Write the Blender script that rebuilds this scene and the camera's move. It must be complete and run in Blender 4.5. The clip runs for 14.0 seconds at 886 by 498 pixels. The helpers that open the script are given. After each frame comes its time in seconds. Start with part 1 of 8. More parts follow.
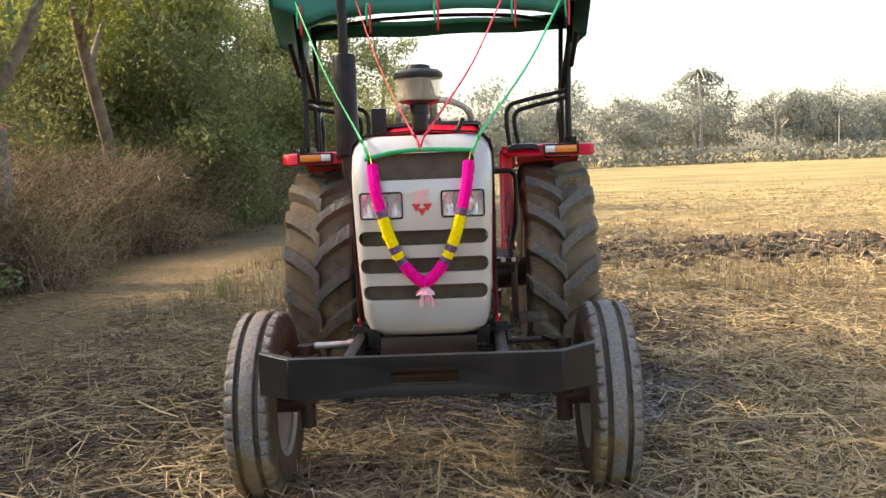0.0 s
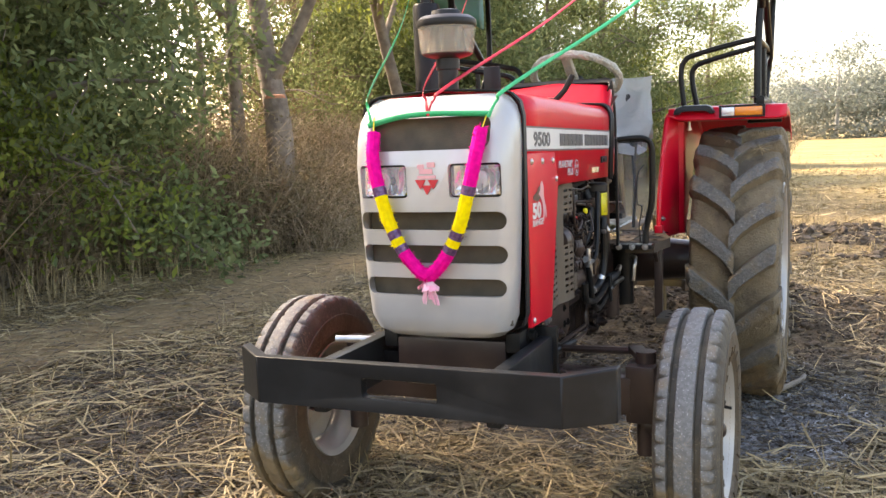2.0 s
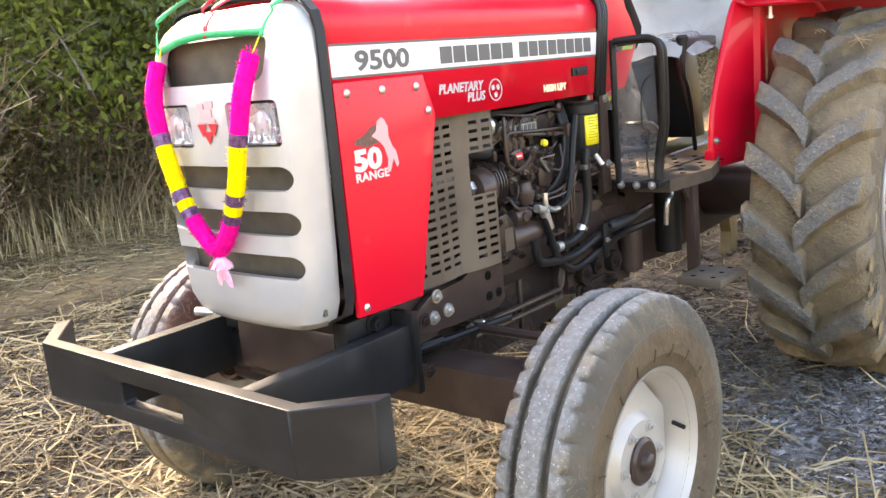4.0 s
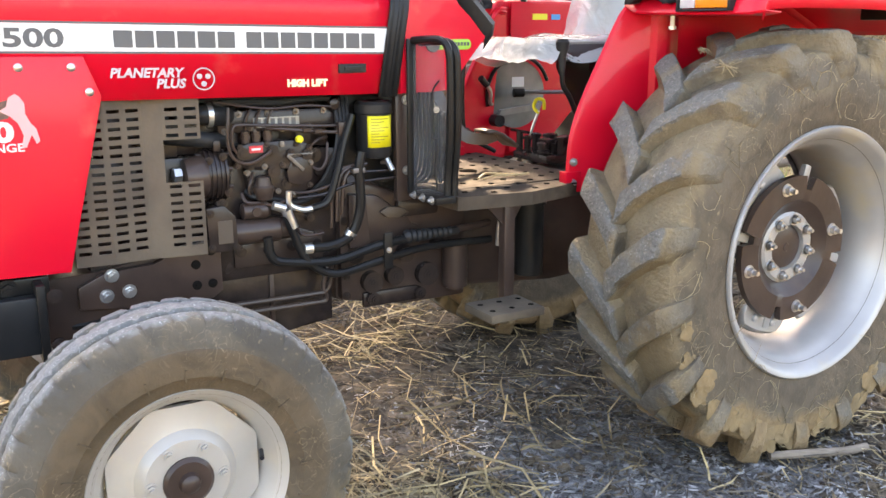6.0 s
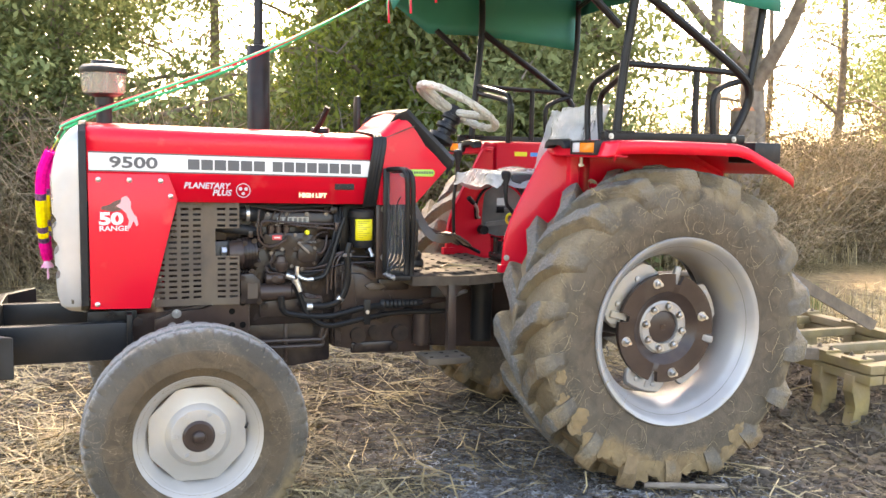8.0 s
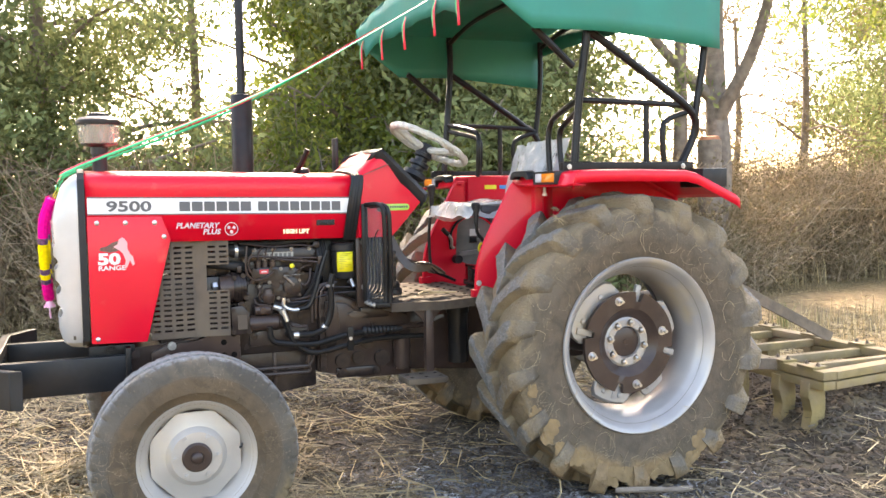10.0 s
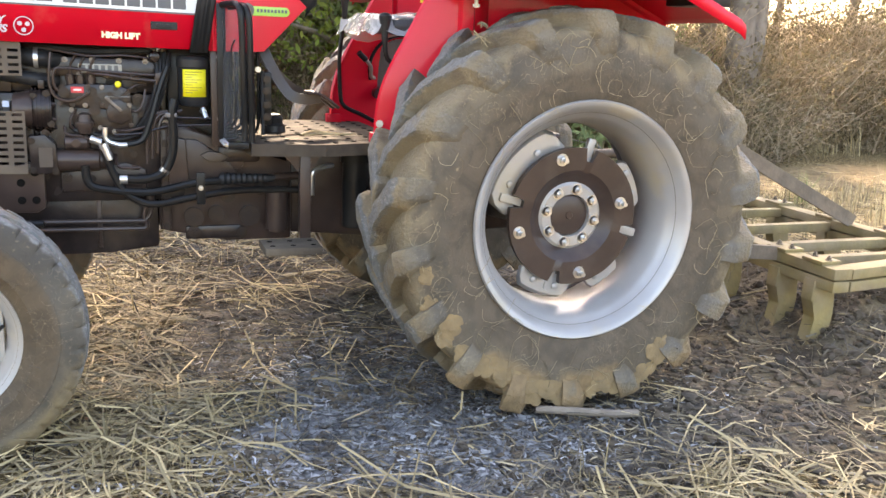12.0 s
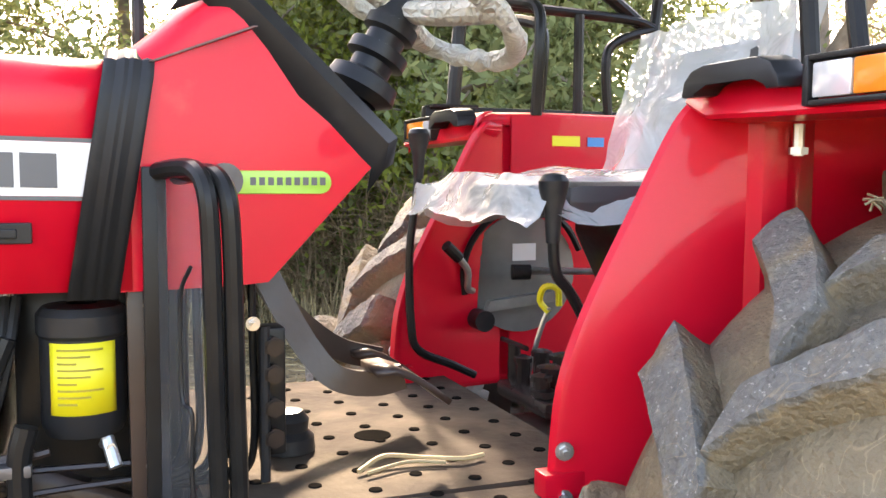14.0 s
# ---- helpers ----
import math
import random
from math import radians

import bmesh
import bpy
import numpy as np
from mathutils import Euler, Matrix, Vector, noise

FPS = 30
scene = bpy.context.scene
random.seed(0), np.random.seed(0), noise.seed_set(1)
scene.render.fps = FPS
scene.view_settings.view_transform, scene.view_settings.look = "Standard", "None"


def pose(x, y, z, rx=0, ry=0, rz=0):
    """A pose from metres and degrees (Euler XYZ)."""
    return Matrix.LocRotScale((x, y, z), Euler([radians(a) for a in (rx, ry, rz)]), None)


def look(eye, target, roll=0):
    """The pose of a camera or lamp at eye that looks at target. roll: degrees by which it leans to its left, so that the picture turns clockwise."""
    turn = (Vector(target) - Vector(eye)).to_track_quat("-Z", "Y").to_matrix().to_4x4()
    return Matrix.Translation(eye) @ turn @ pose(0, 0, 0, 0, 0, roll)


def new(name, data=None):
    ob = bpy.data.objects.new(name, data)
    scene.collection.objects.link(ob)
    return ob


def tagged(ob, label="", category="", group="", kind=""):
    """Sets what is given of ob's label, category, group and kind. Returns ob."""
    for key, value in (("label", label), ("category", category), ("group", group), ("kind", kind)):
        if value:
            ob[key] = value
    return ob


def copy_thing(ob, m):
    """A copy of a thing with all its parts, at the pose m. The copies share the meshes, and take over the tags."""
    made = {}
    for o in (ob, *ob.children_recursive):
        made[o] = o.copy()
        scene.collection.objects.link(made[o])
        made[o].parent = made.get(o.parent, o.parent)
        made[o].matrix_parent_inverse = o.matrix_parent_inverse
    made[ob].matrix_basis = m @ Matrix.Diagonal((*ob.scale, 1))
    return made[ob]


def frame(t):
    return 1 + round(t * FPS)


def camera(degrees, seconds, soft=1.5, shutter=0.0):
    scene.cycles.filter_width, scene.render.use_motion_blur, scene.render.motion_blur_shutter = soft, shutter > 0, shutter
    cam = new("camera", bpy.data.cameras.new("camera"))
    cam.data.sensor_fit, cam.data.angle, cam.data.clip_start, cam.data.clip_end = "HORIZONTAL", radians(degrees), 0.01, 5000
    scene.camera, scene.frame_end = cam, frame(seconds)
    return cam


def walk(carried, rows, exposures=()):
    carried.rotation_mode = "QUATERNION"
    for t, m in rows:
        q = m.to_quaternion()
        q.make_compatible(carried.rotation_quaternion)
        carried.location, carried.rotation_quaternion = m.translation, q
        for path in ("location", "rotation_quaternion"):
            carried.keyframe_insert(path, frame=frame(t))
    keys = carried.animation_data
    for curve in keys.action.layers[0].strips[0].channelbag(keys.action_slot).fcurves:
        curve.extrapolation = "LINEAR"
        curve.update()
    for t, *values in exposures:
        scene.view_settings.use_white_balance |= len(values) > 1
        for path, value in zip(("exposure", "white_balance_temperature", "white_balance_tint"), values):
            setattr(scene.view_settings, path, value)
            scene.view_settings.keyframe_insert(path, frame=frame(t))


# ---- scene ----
PATH = [
    (0, (0.172, -5.858, 1.407), (0.113, -3.868, 1.218), -2.2),
    (0.5, (0.305, -5.658, 1.382), (0.112, -3.678, 1.18), -1.6),
    (1, (0.529, -5.433, 1.404), (0.249, -3.469, 1.151), -2.6),
    (1.5, (0.812, -5.271, 1.369), (0.251, -3.368, 1.117), -2.7),
    (2, (1.13, -5.025, 1.373), (0.347, -3.199, 1.138), -2.2),
    (2.2, (1.233, -4.891, 1.354), (0.398, -3.092, 1.099), -2.3),
    (4.3, (1.875, -3.554, 1.375), (0.48, -2.2, 0.904), -4.8),
    (4.5, (1.952, -3.413, 1.37), (0.488, -2.139, 0.889), -3.7),
    (5, (2.177, -3.056, 1.355), (0.699, -1.789, 0.896), -1.5),
    (5.5, (2.375, -2.662, 1.405), (0.861, -1.435, 0.958), -0.6),
    (6, (2.721, -2.421, 1.394), (1.039, -1.45, 0.917), -0.1),
    (6.5, (3.087, -2.308, 1.415), (1.331, -1.451, 0.988), 1.0),
    (7, (3.493, -2.32, 1.423), (1.685, -1.526, 1.107), 0.5),
    (7.5, (3.88, -2.242, 1.396), (2.028, -1.536, 1.128), 1.1),
    (8, (4.12, -2.287, 1.435), (2.257, -1.59, 1.222), 1.1),
    (8.2, (4.23, -2.337, 1.427), (2.363, -1.646, 1.243), 0.8),
    (10.3, (4.418, -2.357, 1.416), (2.569, -1.603, 1.294), -1.6),
    (10.5, (4.382, -2.253, 1.418), (2.56, -1.444, 1.257), -1.6),
    (11, (4.215, -1.986, 1.38), (2.429, -1.11, 1.17), -0.7),
    (11.5, (3.892, -1.714, 1.353), (2.118, -0.847, 1.038), 2.7),
    (12, (3.554, -1.471, 1.278), (1.724, -0.806, 0.822), 2.3),
    (12.5, (3.005, -1.287, 1.329), (1.108, -0.803, 0.918), 1.9),
    (13, (2.499, -1.28, 1.358), (0.575, -0.819, 1.066), 1.9),
    (13.5, (2.001, -1.235, 1.316), (0.098, -0.692, 1.029), 1.1),
    (14, (1.494, -1.198, 1.352), (-0.364, -0.477, 1.186), 0.4),
]
EXPOSURES = [(0, 2.0, 7900, 15), (2, 2.6, 7900, 16), (4.5, 3.55, 8100, 17), (8, 3.4, 7900, 16), (11, 3.3, 7700, 16), (12.5, 3.45, 7700, 16), (14, 3.55, 7800, 17)]
cam = camera(52.0, 14.0)
walk(cam, [(t, look(eye, target, roll)) for t, eye, target, roll in PATH], EXPOSURES)

# ---- world and sun ----
SUN_EL, SUN_AZ = radians(38), radians(283)
world = bpy.data.worlds.new("sky")
scene.world = world
world.use_nodes = True
wn = world.node_tree
sky = wn.nodes.new("ShaderNodeTexSky")
sky.sky_type = "NISHITA"
sky.sun_disc = False
sky.sun_elevation, sky.sun_rotation = SUN_EL, SUN_AZ
sky.air_density, sky.dust_density, sky.ozone_density = 1.0, 3.0, 0.6
wn.links.new(sky.outputs[0], wn.nodes["Background"].inputs[0])
wn.nodes["Background"].inputs[1].default_value = 0.142
sun_data = bpy.data.lights.new("sun", "SUN")
sun_data.energy, sun_data.angle, sun_data.color = 2.1, radians(4), (1.0, 0.91, 0.77)
sun = new("sun", sun_data)
to_sun = Vector((math.sin(SUN_AZ) * math.cos(SUN_EL), math.cos(SUN_AZ) * math.cos(SUN_EL), math.sin(SUN_EL)))
sun.matrix_world = look(to_sun * 60, (0, 0, 0))


# ---- materials ----
def mat(name, base, alt=None, rough=0.5, metal=0.0, scale=6.0, lo=0.35, hi=0.65, dust=None, dust_scale=3.0,
        dust_lo=0.45, dust_hi=0.7, bump=0.0, bscale=80.0, coat=0.0, island=0.0, objrand=0.0, spec=0.5, fine=0.0, mud=None):
    """Base colour with a second tone, a layer of dust or dirt in blotches, and fine relief."""
    m = bpy.data.materials.new(name)
    m.use_nodes = True
    nt = m.node_tree
    N, L = nt.nodes, nt.links
    b = N["Principled BSDF"]
    tc = N.new("ShaderNodeTexCoord")

    def noise_at(s, detail=4.0):
        n = N.new("ShaderNodeTexNoise")
        n.inputs["Scale"].default_value, n.inputs["Detail"].default_value = s, detail
        L.new(tc.outputs["Object"], n.inputs["Vector"])
        return n

    def ramp(src, a, c):
        r = N.new("ShaderNodeMapRange")
        r.inputs[1].default_value, r.inputs[2].default_value = a, c
        L.new(src, r.inputs[0])
        return r.outputs[0]

    def mix(fac, a, c):
        x = N.new("ShaderNodeMix")
        x.data_type = "RGBA"
        for sock, v in ((x.inputs[0], fac), (x.inputs[6], a), (x.inputs[7], c)):
            if isinstance(v, (tuple, float)):
                sock.default_value = (*v, 1) if isinstance(v, tuple) else v
            else:
                L.new(v, sock)
        return x.outputs[2]

    col = mix(ramp(noise_at(scale).outputs[0], lo, hi), base, alt or tuple(c * 0.85 for c in base))
    rgh = None
    if fine:
        col = mix(ramp(noise_at(scale * 18, 2).outputs[0], 0.45, 0.75), col, tuple(min(1, c * (1 + fine)) for c in base))
    if dust:
        f = ramp(noise_at(dust_scale, 6).outputs[0], dust_lo, dust_hi)
        col = mix(f, col, dust)
        rgh = f
    if mud:
        # mud splashed up from the ground, with a ragged upper edge
        pos = N.new("ShaderNodeSeparateXYZ")
        L.new(N.new("ShaderNodeNewGeometry").outputs["Position"], pos.inputs[0])
        add = N.new("ShaderNodeMath")
        add.operation = "MULTIPLY_ADD"
        L.new(noise_at(4.0, 6).outputs[0], add.inputs[0])
        add.inputs[1].default_value = -0.9
        L.new(pos.outputs[2], add.inputs[2])
        f = ramp(add.outputs[0], -0.12, -0.36)
        col = mix(f, col, mud)
    if island or objrand:
        if island:
            src = N.new("ShaderNodeNewGeometry").outputs["Random Per Island"]
        else:
            src = N.new("ShaderNodeObjectInfo").outputs["Random"]
        hs = N.new("ShaderNodeHueSaturation")
        v = N.new("ShaderNodeMapRange")
        k = island or objrand
        v.inputs[3].default_value, v.inputs[4].default_value = 1 - k, 1 + k
        L.new(src, v.inputs[0])
        L.new(v.outputs[0], hs.inputs["Value"])
        L.new(col, hs.inputs["Color"])
        col = hs.outputs[0]
    L.new(col, b.inputs["Base Color"])
    b.inputs["Roughness"].default_value = rough
    b.inputs["Metallic"].default_value = metal
    b.inputs["Specular IOR Level"].default_value = spec
    b.inputs["Coat Weight"].default_value = coat
    b.inputs["Coat Roughness"].default_value = 0.05
    if rgh is not None:
        r = N.new("ShaderNodeMapRange")
        r.inputs[3].default_value, r.inputs[4].default_value = rough, max(rough, 0.85)
        L.new(rgh, r.inputs[0])
        L.new(r.outputs[0], b.inputs["Roughness"])
    if bump:
        bp = N.new("ShaderNodeBump")
        bp.inputs["Strength"].default_value = bump
        bp.inputs["Distance"].default_value = 0.01
        L.new(noise_at(bscale, 5).outputs[0], bp.inputs["Height"])
        L.new(bp.outputs[0], b.inputs["Normal"])
    return m


def leafy(name, base, alt, through_light=0.4, value=0.35):
    """Leaves: diffuse and translucent, each leaf a little different."""
    m = bpy.data.materials.new(name)
    m.use_nodes = True
    nt = m.node_tree
    N, L = nt.nodes, nt.links
    N.remove(N["Principled BSDF"])
    geo = N.new("ShaderNodeNewGeometry")
    mixc = N.new("ShaderNodeMix")
    mixc.data_type = "RGBA"
    mixc.inputs[6].default_value, mixc.inputs[7].default_value = (*base, 1), (*alt, 1)
    L.new(geo.outputs["Random Per Island"], mixc.inputs[0])
    tc = N.new("ShaderNodeTexCoord")
    n = N.new("ShaderNodeTexNoise")
    n.inputs["Scale"].default_value = 0.9
    L.new(tc.outputs["Object"], n.inputs["Vector"])
    hs = N.new("ShaderNodeHueSaturation")
    v = N.new("ShaderNodeMapRange")
    v.inputs[1].default_value, v.inputs[2].default_value = 0.3, 0.7
    v.inputs[3].default_value, v.inputs[4].default_value = 1 - value, 1 + value
    L.new(n.outputs[0], v.inputs[0])
    L.new(v.outputs[0], hs.inputs["Value"])
    L.new(mixc.outputs[2], hs.inputs["Color"])
    d = N.new("ShaderNodeBsdfDiffuse")
    t = N.new("ShaderNodeBsdfTranslucent")
    mx = N.new("ShaderNodeMixShader")
    mx.inputs[0].default_value = through_light
    L.new(hs.outputs[0], d.inputs[0])
    L.new(hs.outputs[0], t.inputs[0])
    L.new(d.outputs[0], mx.inputs[1])
    L.new(t.outputs[0], mx.inputs[2])
    L.new(mx.outputs[0], N["Material Output"].inputs[0])
    return m


def clear(name, tint, rough, weight, bump=0.0, bscale=20.0):
    """Clear or milky film and glass: part transparent, part a glossy sheet."""
    m = bpy.data.materials.new(name)
    m.use_nodes = True
    nt = m.node_tree
    N, L = nt.nodes, nt.links
    b = N["Principled BSDF"]
    b.inputs["Base Color"].default_value = (*tint, 1)
    b.inputs["Roughness"].default_value = rough
    tr = N.new("ShaderNodeBsdfTransparent")
    mx = N.new("ShaderNodeMixShader")
    mx.inputs[0].default_value = weight
    L.new(tr.outputs[0], mx.inputs[1])
    L.new(b.outputs[0], mx.inputs[2])
    L.new(mx.outputs[0], N["Material Output"].inputs[0])
    if bump:
        tc = N.new("ShaderNodeTexCoord")
        n = N.new("ShaderNodeTexNoise")
        n.inputs["Scale"].default_value = bscale
        n.inputs["Distortion"].default_value = 1.5
        L.new(tc.outputs["Object"], n.inputs["Vector"])
        bp = N.new("ShaderNodeBump")
        bp.inputs["Strength"].default_value = bump
        bp.inputs["Distance"].default_value = 0.02
        L.new(n.outputs[0], bp.inputs["Height"])
        L.new(bp.outputs[0], b.inputs["Normal"])
    return m


RED = mat("red_paint", (0.60, 0.0045, 0.022), (0.54, 0.004, 0.018), rough=0.40, coat=0.22, spec=0.2, scale=2, dust=(0.55, 0.20, 0.14), dust_scale=9, dust_lo=0.62, dust_hi=1.3)
SILVER = mat("silver_paint", (0.45, 0.447, 0.44), (0.395, 0.39, 0.383), rough=0.34, metal=0.25, coat=0.3, dust=(0.5, 0.46, 0.38), dust_lo=0.6, dust_hi=1.0)
WHITE = mat("white_stripe", (0.60, 0.60, 0.59), rough=0.35, coat=0.2)
GREYTXT = mat("grey_lettering", (0.07, 0.072, 0.078), rough=0.4)
BLACKP = mat("black_plastic", (0.014, 0.0145, 0.016), (0.02, 0.02, 0.021), rough=0.33, spec=0.2, dust=(0.042, 0.038, 0.032), dust_scale=12, dust_lo=0.55, dust_hi=0.9)
RUBBER = mat("black_rubber", (0.018, 0.0185, 0.02), rough=0.45, spec=0.2, dust=(0.05, 0.046, 0.04), dust_scale=14, dust_lo=0.55, dust_hi=0.95)
BLACKS = mat("black_steel", (0.009, 0.009, 0.0094), (0.014, 0.0137, 0.0134), rough=0.28, spec=0.16, scale=10, dust=(0.028, 0.025, 0.021), dust_scale=7, dust_lo=0.55, dust_hi=0.95, bump=0.05, bscale=40)
STEPM = mat("dusty_step", (0.075, 0.058, 0.043), (0.05, 0.04, 0.03), rough=0.8, spec=0.2, scale=9, dust=(0.11, 0.088, 0.062), dust_scale=6, bump=0.2)
GUARD = mat("dusty_brown_guard", (0.068, 0.046, 0.030), (0.046, 0.032, 0.022), rough=0.55, scale=6, dust=(0.115, 0.086, 0.056), dust_scale=5, bump=0.1)
BUMPER = mat("worn_black_steel", (0.0095, 0.0103, 0.0115), (0.015, 0.0158, 0.017), rough=0.36, spec=0.22, scale=8, dust=(0.030, 0.029, 0.027), dust_scale=6, dust_lo=0.55, dust_hi=0.9, bump=0.05, bscale=40)
BROWN = mat("brown_chassis_paint", (0.050, 0.033, 0.027), (0.033, 0.022, 0.0185), rough=0.28, spec=0.28, scale=9, dust=(0.095, 0.068, 0.048), dust_scale=6, dust_lo=0.56, dust_hi=1.0, bump=0.05, bscale=60)
CAST = mat("dark_cast_iron", (0.016, 0.0116, 0.0108), (0.027, 0.0190, 0.0172), rough=0.26, spec=0.30, scale=22, dust=(0.030, 0.023, 0.020), dust_scale=9, dust_lo=0.64, dust_hi=1.1, bump=0.06, bscale=90)
ALLOY = mat("aluminium", (0.13, 0.12, 0.12), (0.07, 0.065, 0.065), rough=0.42, metal=0.6, scale=15, bump=0.1)
STEEL = mat("bright_steel", (0.55, 0.55, 0.54), (0.42, 0.41, 0.40), rough=0.28, metal=0.85, scale=30)
STEELD = mat("dull_steel", (0.20, 0.185, 0.17), (0.10, 0.085, 0.075), rough=0.4, metal=0.7, scale=40)
RIMP = mat("rim_paint", (0.335, 0.322, 0.308), (0.28, 0.267, 0.256), rough=0.36, metal=0.3, scale=5, dust=(0.42, 0.34, 0.22), dust_scale=4.5, dust_lo=0.56, dust_hi=0.8)
RIMW = mat("front_rim_paint", (0.37, 0.345, 0.312), (0.31, 0.29, 0.262), rough=0.36, metal=0.2, scale=5, dust=(0.45, 0.38, 0.28), dust_scale=7, dust_lo=0.55, dust_hi=0.85)


MUD = mat("dried_mud", (0.235, 0.158, 0.076), (0.165, 0.115, 0.060), rough=0.95, scale=14, bump=0.6, bscale=40)

DARK = mat("radiator_screen", (0.066, 0.054, 0.040), (0.11, 0.088, 0.06), rough=0.8, scale=12, bump=0.3, bscale=300)
GREEN = mat("green_tarpaulin", (0.0, 0.17, 0.125), (0.0, 0.14, 0.10), rough=0.6, scale=3, bump=0.12, bscale=14, dust=(0.05, 0.17, 0.13), dust_lo=0.55, dust_hi=0.9)
YELLOW = mat("yellow_label", (0.75, 0.66, 0.02), rough=0.45)
AMBER = mat("amber_lens", (0.75, 0.22, 0.02), rough=0.2, coat=0.6)
REFL = mat("lamp_reflector", (0.72, 0.73, 0.74), (0.50, 0.50, 0.50), rough=0.14, metal=0.95, scale=40)
CLEARL = mat("clear_lens", (0.62, 0.62, 0.64), rough=0.15, coat=0.8, metal=0.3)
PLOWY = mat("worn_yellow_paint", (0.24, 0.178, 0.065), (0.17, 0.125, 0.058), rough=0.65, scale=9, dust=(0.24, 0.185, 0.11), dust_scale=6, dust_lo=0.42, dust_hi=0.7, bump=0.25, bscale=50)
RUST = mat("rusty_iron", (0.11, 0.085, 0.06), (0.17, 0.125, 0.085), rough=0.75, scale=12, bump=0.3, bscale=60)
PLATE = mat("dusty_footplate", (0.046, 0.035, 0.026), (0.075, 0.058, 0.043), rough=0.85, spec=0.12, scale=9, dust=(0.145, 0.115, 0.08), dust_scale=5, dust_lo=0.5, dust_hi=0.75, bump=0.25, bscale=50)
SEATM = mat("black_seat_vinyl", (0.03, 0.03, 0.033), rough=0.5)
FILM = clear("polythene_film", (0.62, 0.64, 0.645), 0.12, 0.50, bump=0.8, bscale=11)
FILM2 = clear("thin_polythene", (0.6, 0.63, 0.65), 0.10, 0.045, bump=0.9, bscale=14)
MILKY = clear("cream_polythene_wrap", (0.52, 0.50, 0.43), 0.35, 0.9, bump=1.0, bscale=40)
SHEETM = clear("clear_plastic_sheet", (0.16, 0.16, 0.165), 0.10, 0.16)
BOWL = clear("clear_bowl", (0.55, 0.50, 0.42), 0.08, 0.20)
GLASS = clear("lamp_glass", (0.85, 0.87, 0.88), 0.03, 0.12)
MAGENTA = mat("magenta_wool", (0.80, 0.005, 0.26), (0.62, 0.003, 0.20), rough=0.95, scale=60, spec=0.1)
YWOOL = mat("yellow_wool", (0.82, 0.66, 0.01), (0.70, 0.52, 0.01), rough=0.95, scale=60, spec=0.1)
PURPLE = mat("dark_tinsel", (0.06, 0.025, 0.08), (0.16, 0.08, 0.17), rough=0.4, metal=0.3, scale=90)
PINK = mat("pink_petal", (0.78, 0.32, 0.45), (0.72, 0.5, 0.58), rough=0.8, scale=40)
RIB_G = mat("green_ribbon", (0.0, 0.42, 0.16), (0.0, 0.34, 0.12), rough=0.5, scale=30, coat=0.0)
RIB_R = mat("red_ribbon", (0.58, 0.015, 0.04), (0.48, 0.01, 0.03), rough=0.5, scale=30, coat=0.0)
DECALR = mat("dark_red_decal", (0.55, 0.02, 0.03), rough=0.4)
DECALP = mat("pale_pink_decal", (0.70, 0.35, 0.36), rough=0.4)
DECALG = mat("pale_grey_decal", (0.44, 0.37, 0.39), rough=0.4)
DECALB = mat("brown_decal", (0.09, 0.04, 0.03), rough=0.45, fine=0.8)
GREENL = mat("green_badge", (0.30, 0.55, 0.06), rough=0.35, coat=0.3)
BLUEL = mat("blue_label", (0.02, 0.22, 0.55), rough=0.4)
BARK = mat("grey_brown_bark", (0.13, 0.10, 0.075), (0.21, 0.17, 0.13), rough=0.9, scale=9, bump=0.9, bscale=28)
CUTW = mat("cut_wood", (0.42, 0.17, 0.08), (0.30, 0.12, 0.06), rough=0.85, scale=20)
TWIG = mat("dry_twigs", (0.235, 0.172, 0.110), (0.33, 0.25, 0.16), rough=0.9, scale=3, island=0.35)
LEAF_A = leafy("dark_green_leaves", (0.122, 0.152, 0.066), (0.25, 0.275, 0.120), 0.40)
LEAF_B = leafy("yellow_green_leaves", (0.115, 0.155, 0.030), (0.24, 0.26, 0.060), 0.55)
LEAF_D = leafy("dry_leaves", (0.215, 0.165, 0.095), (0.12, 0.10, 0.058), 0.25)
# Distance haze is painted into the next three colours as paler, greyer tones.
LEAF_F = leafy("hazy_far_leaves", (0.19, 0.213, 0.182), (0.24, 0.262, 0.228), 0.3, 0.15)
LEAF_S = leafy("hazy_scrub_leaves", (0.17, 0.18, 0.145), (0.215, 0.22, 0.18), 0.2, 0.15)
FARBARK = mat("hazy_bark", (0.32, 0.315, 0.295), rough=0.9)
STRAW = mat("pale_straw", (0.40, 0.305, 0.155), (0.235, 0.178, 0.090), rough=0.7, scale=2.5, island=0.55)
DSTRAW = mat("dark_burnt_straw", (0.11, 0.085, 0.055), (0.05, 0.045, 0.04), rough=0.85, scale=3, island=0.5)
CLOD = mat("dark_soil_clods", (0.095, 0.070, 0.045), (0.048, 0.037, 0.026), rough=0.95, scale=9, bump=0.7, bscale=40)
ASHM = mat("grey_ash", (0.28, 0.275, 0.27), (0.05, 0.048, 0.046), rough=0.95, scale=4, island=0.6)
GSTRAW = mat("dull_grey_straw", (0.285, 0.22, 0.125), (0.17, 0.135, 0.085), rough=0.85, scale=3, island=0.55)
QUADM = mat("dull_zinc_disc", (0.20, 0.205, 0.20), (0.13, 0.135, 0.132), rough=0.35, metal=0.5, scale=9)
ZINC = mat("zinc_plate", (0.30, 0.305, 0.29), (0.20, 0.205, 0.20), rough=0.35, metal=0.5, scale=14)
HOLE = mat("dark_hole", (0.010, 0.009, 0.008), rough=1.0, spec=0.0)


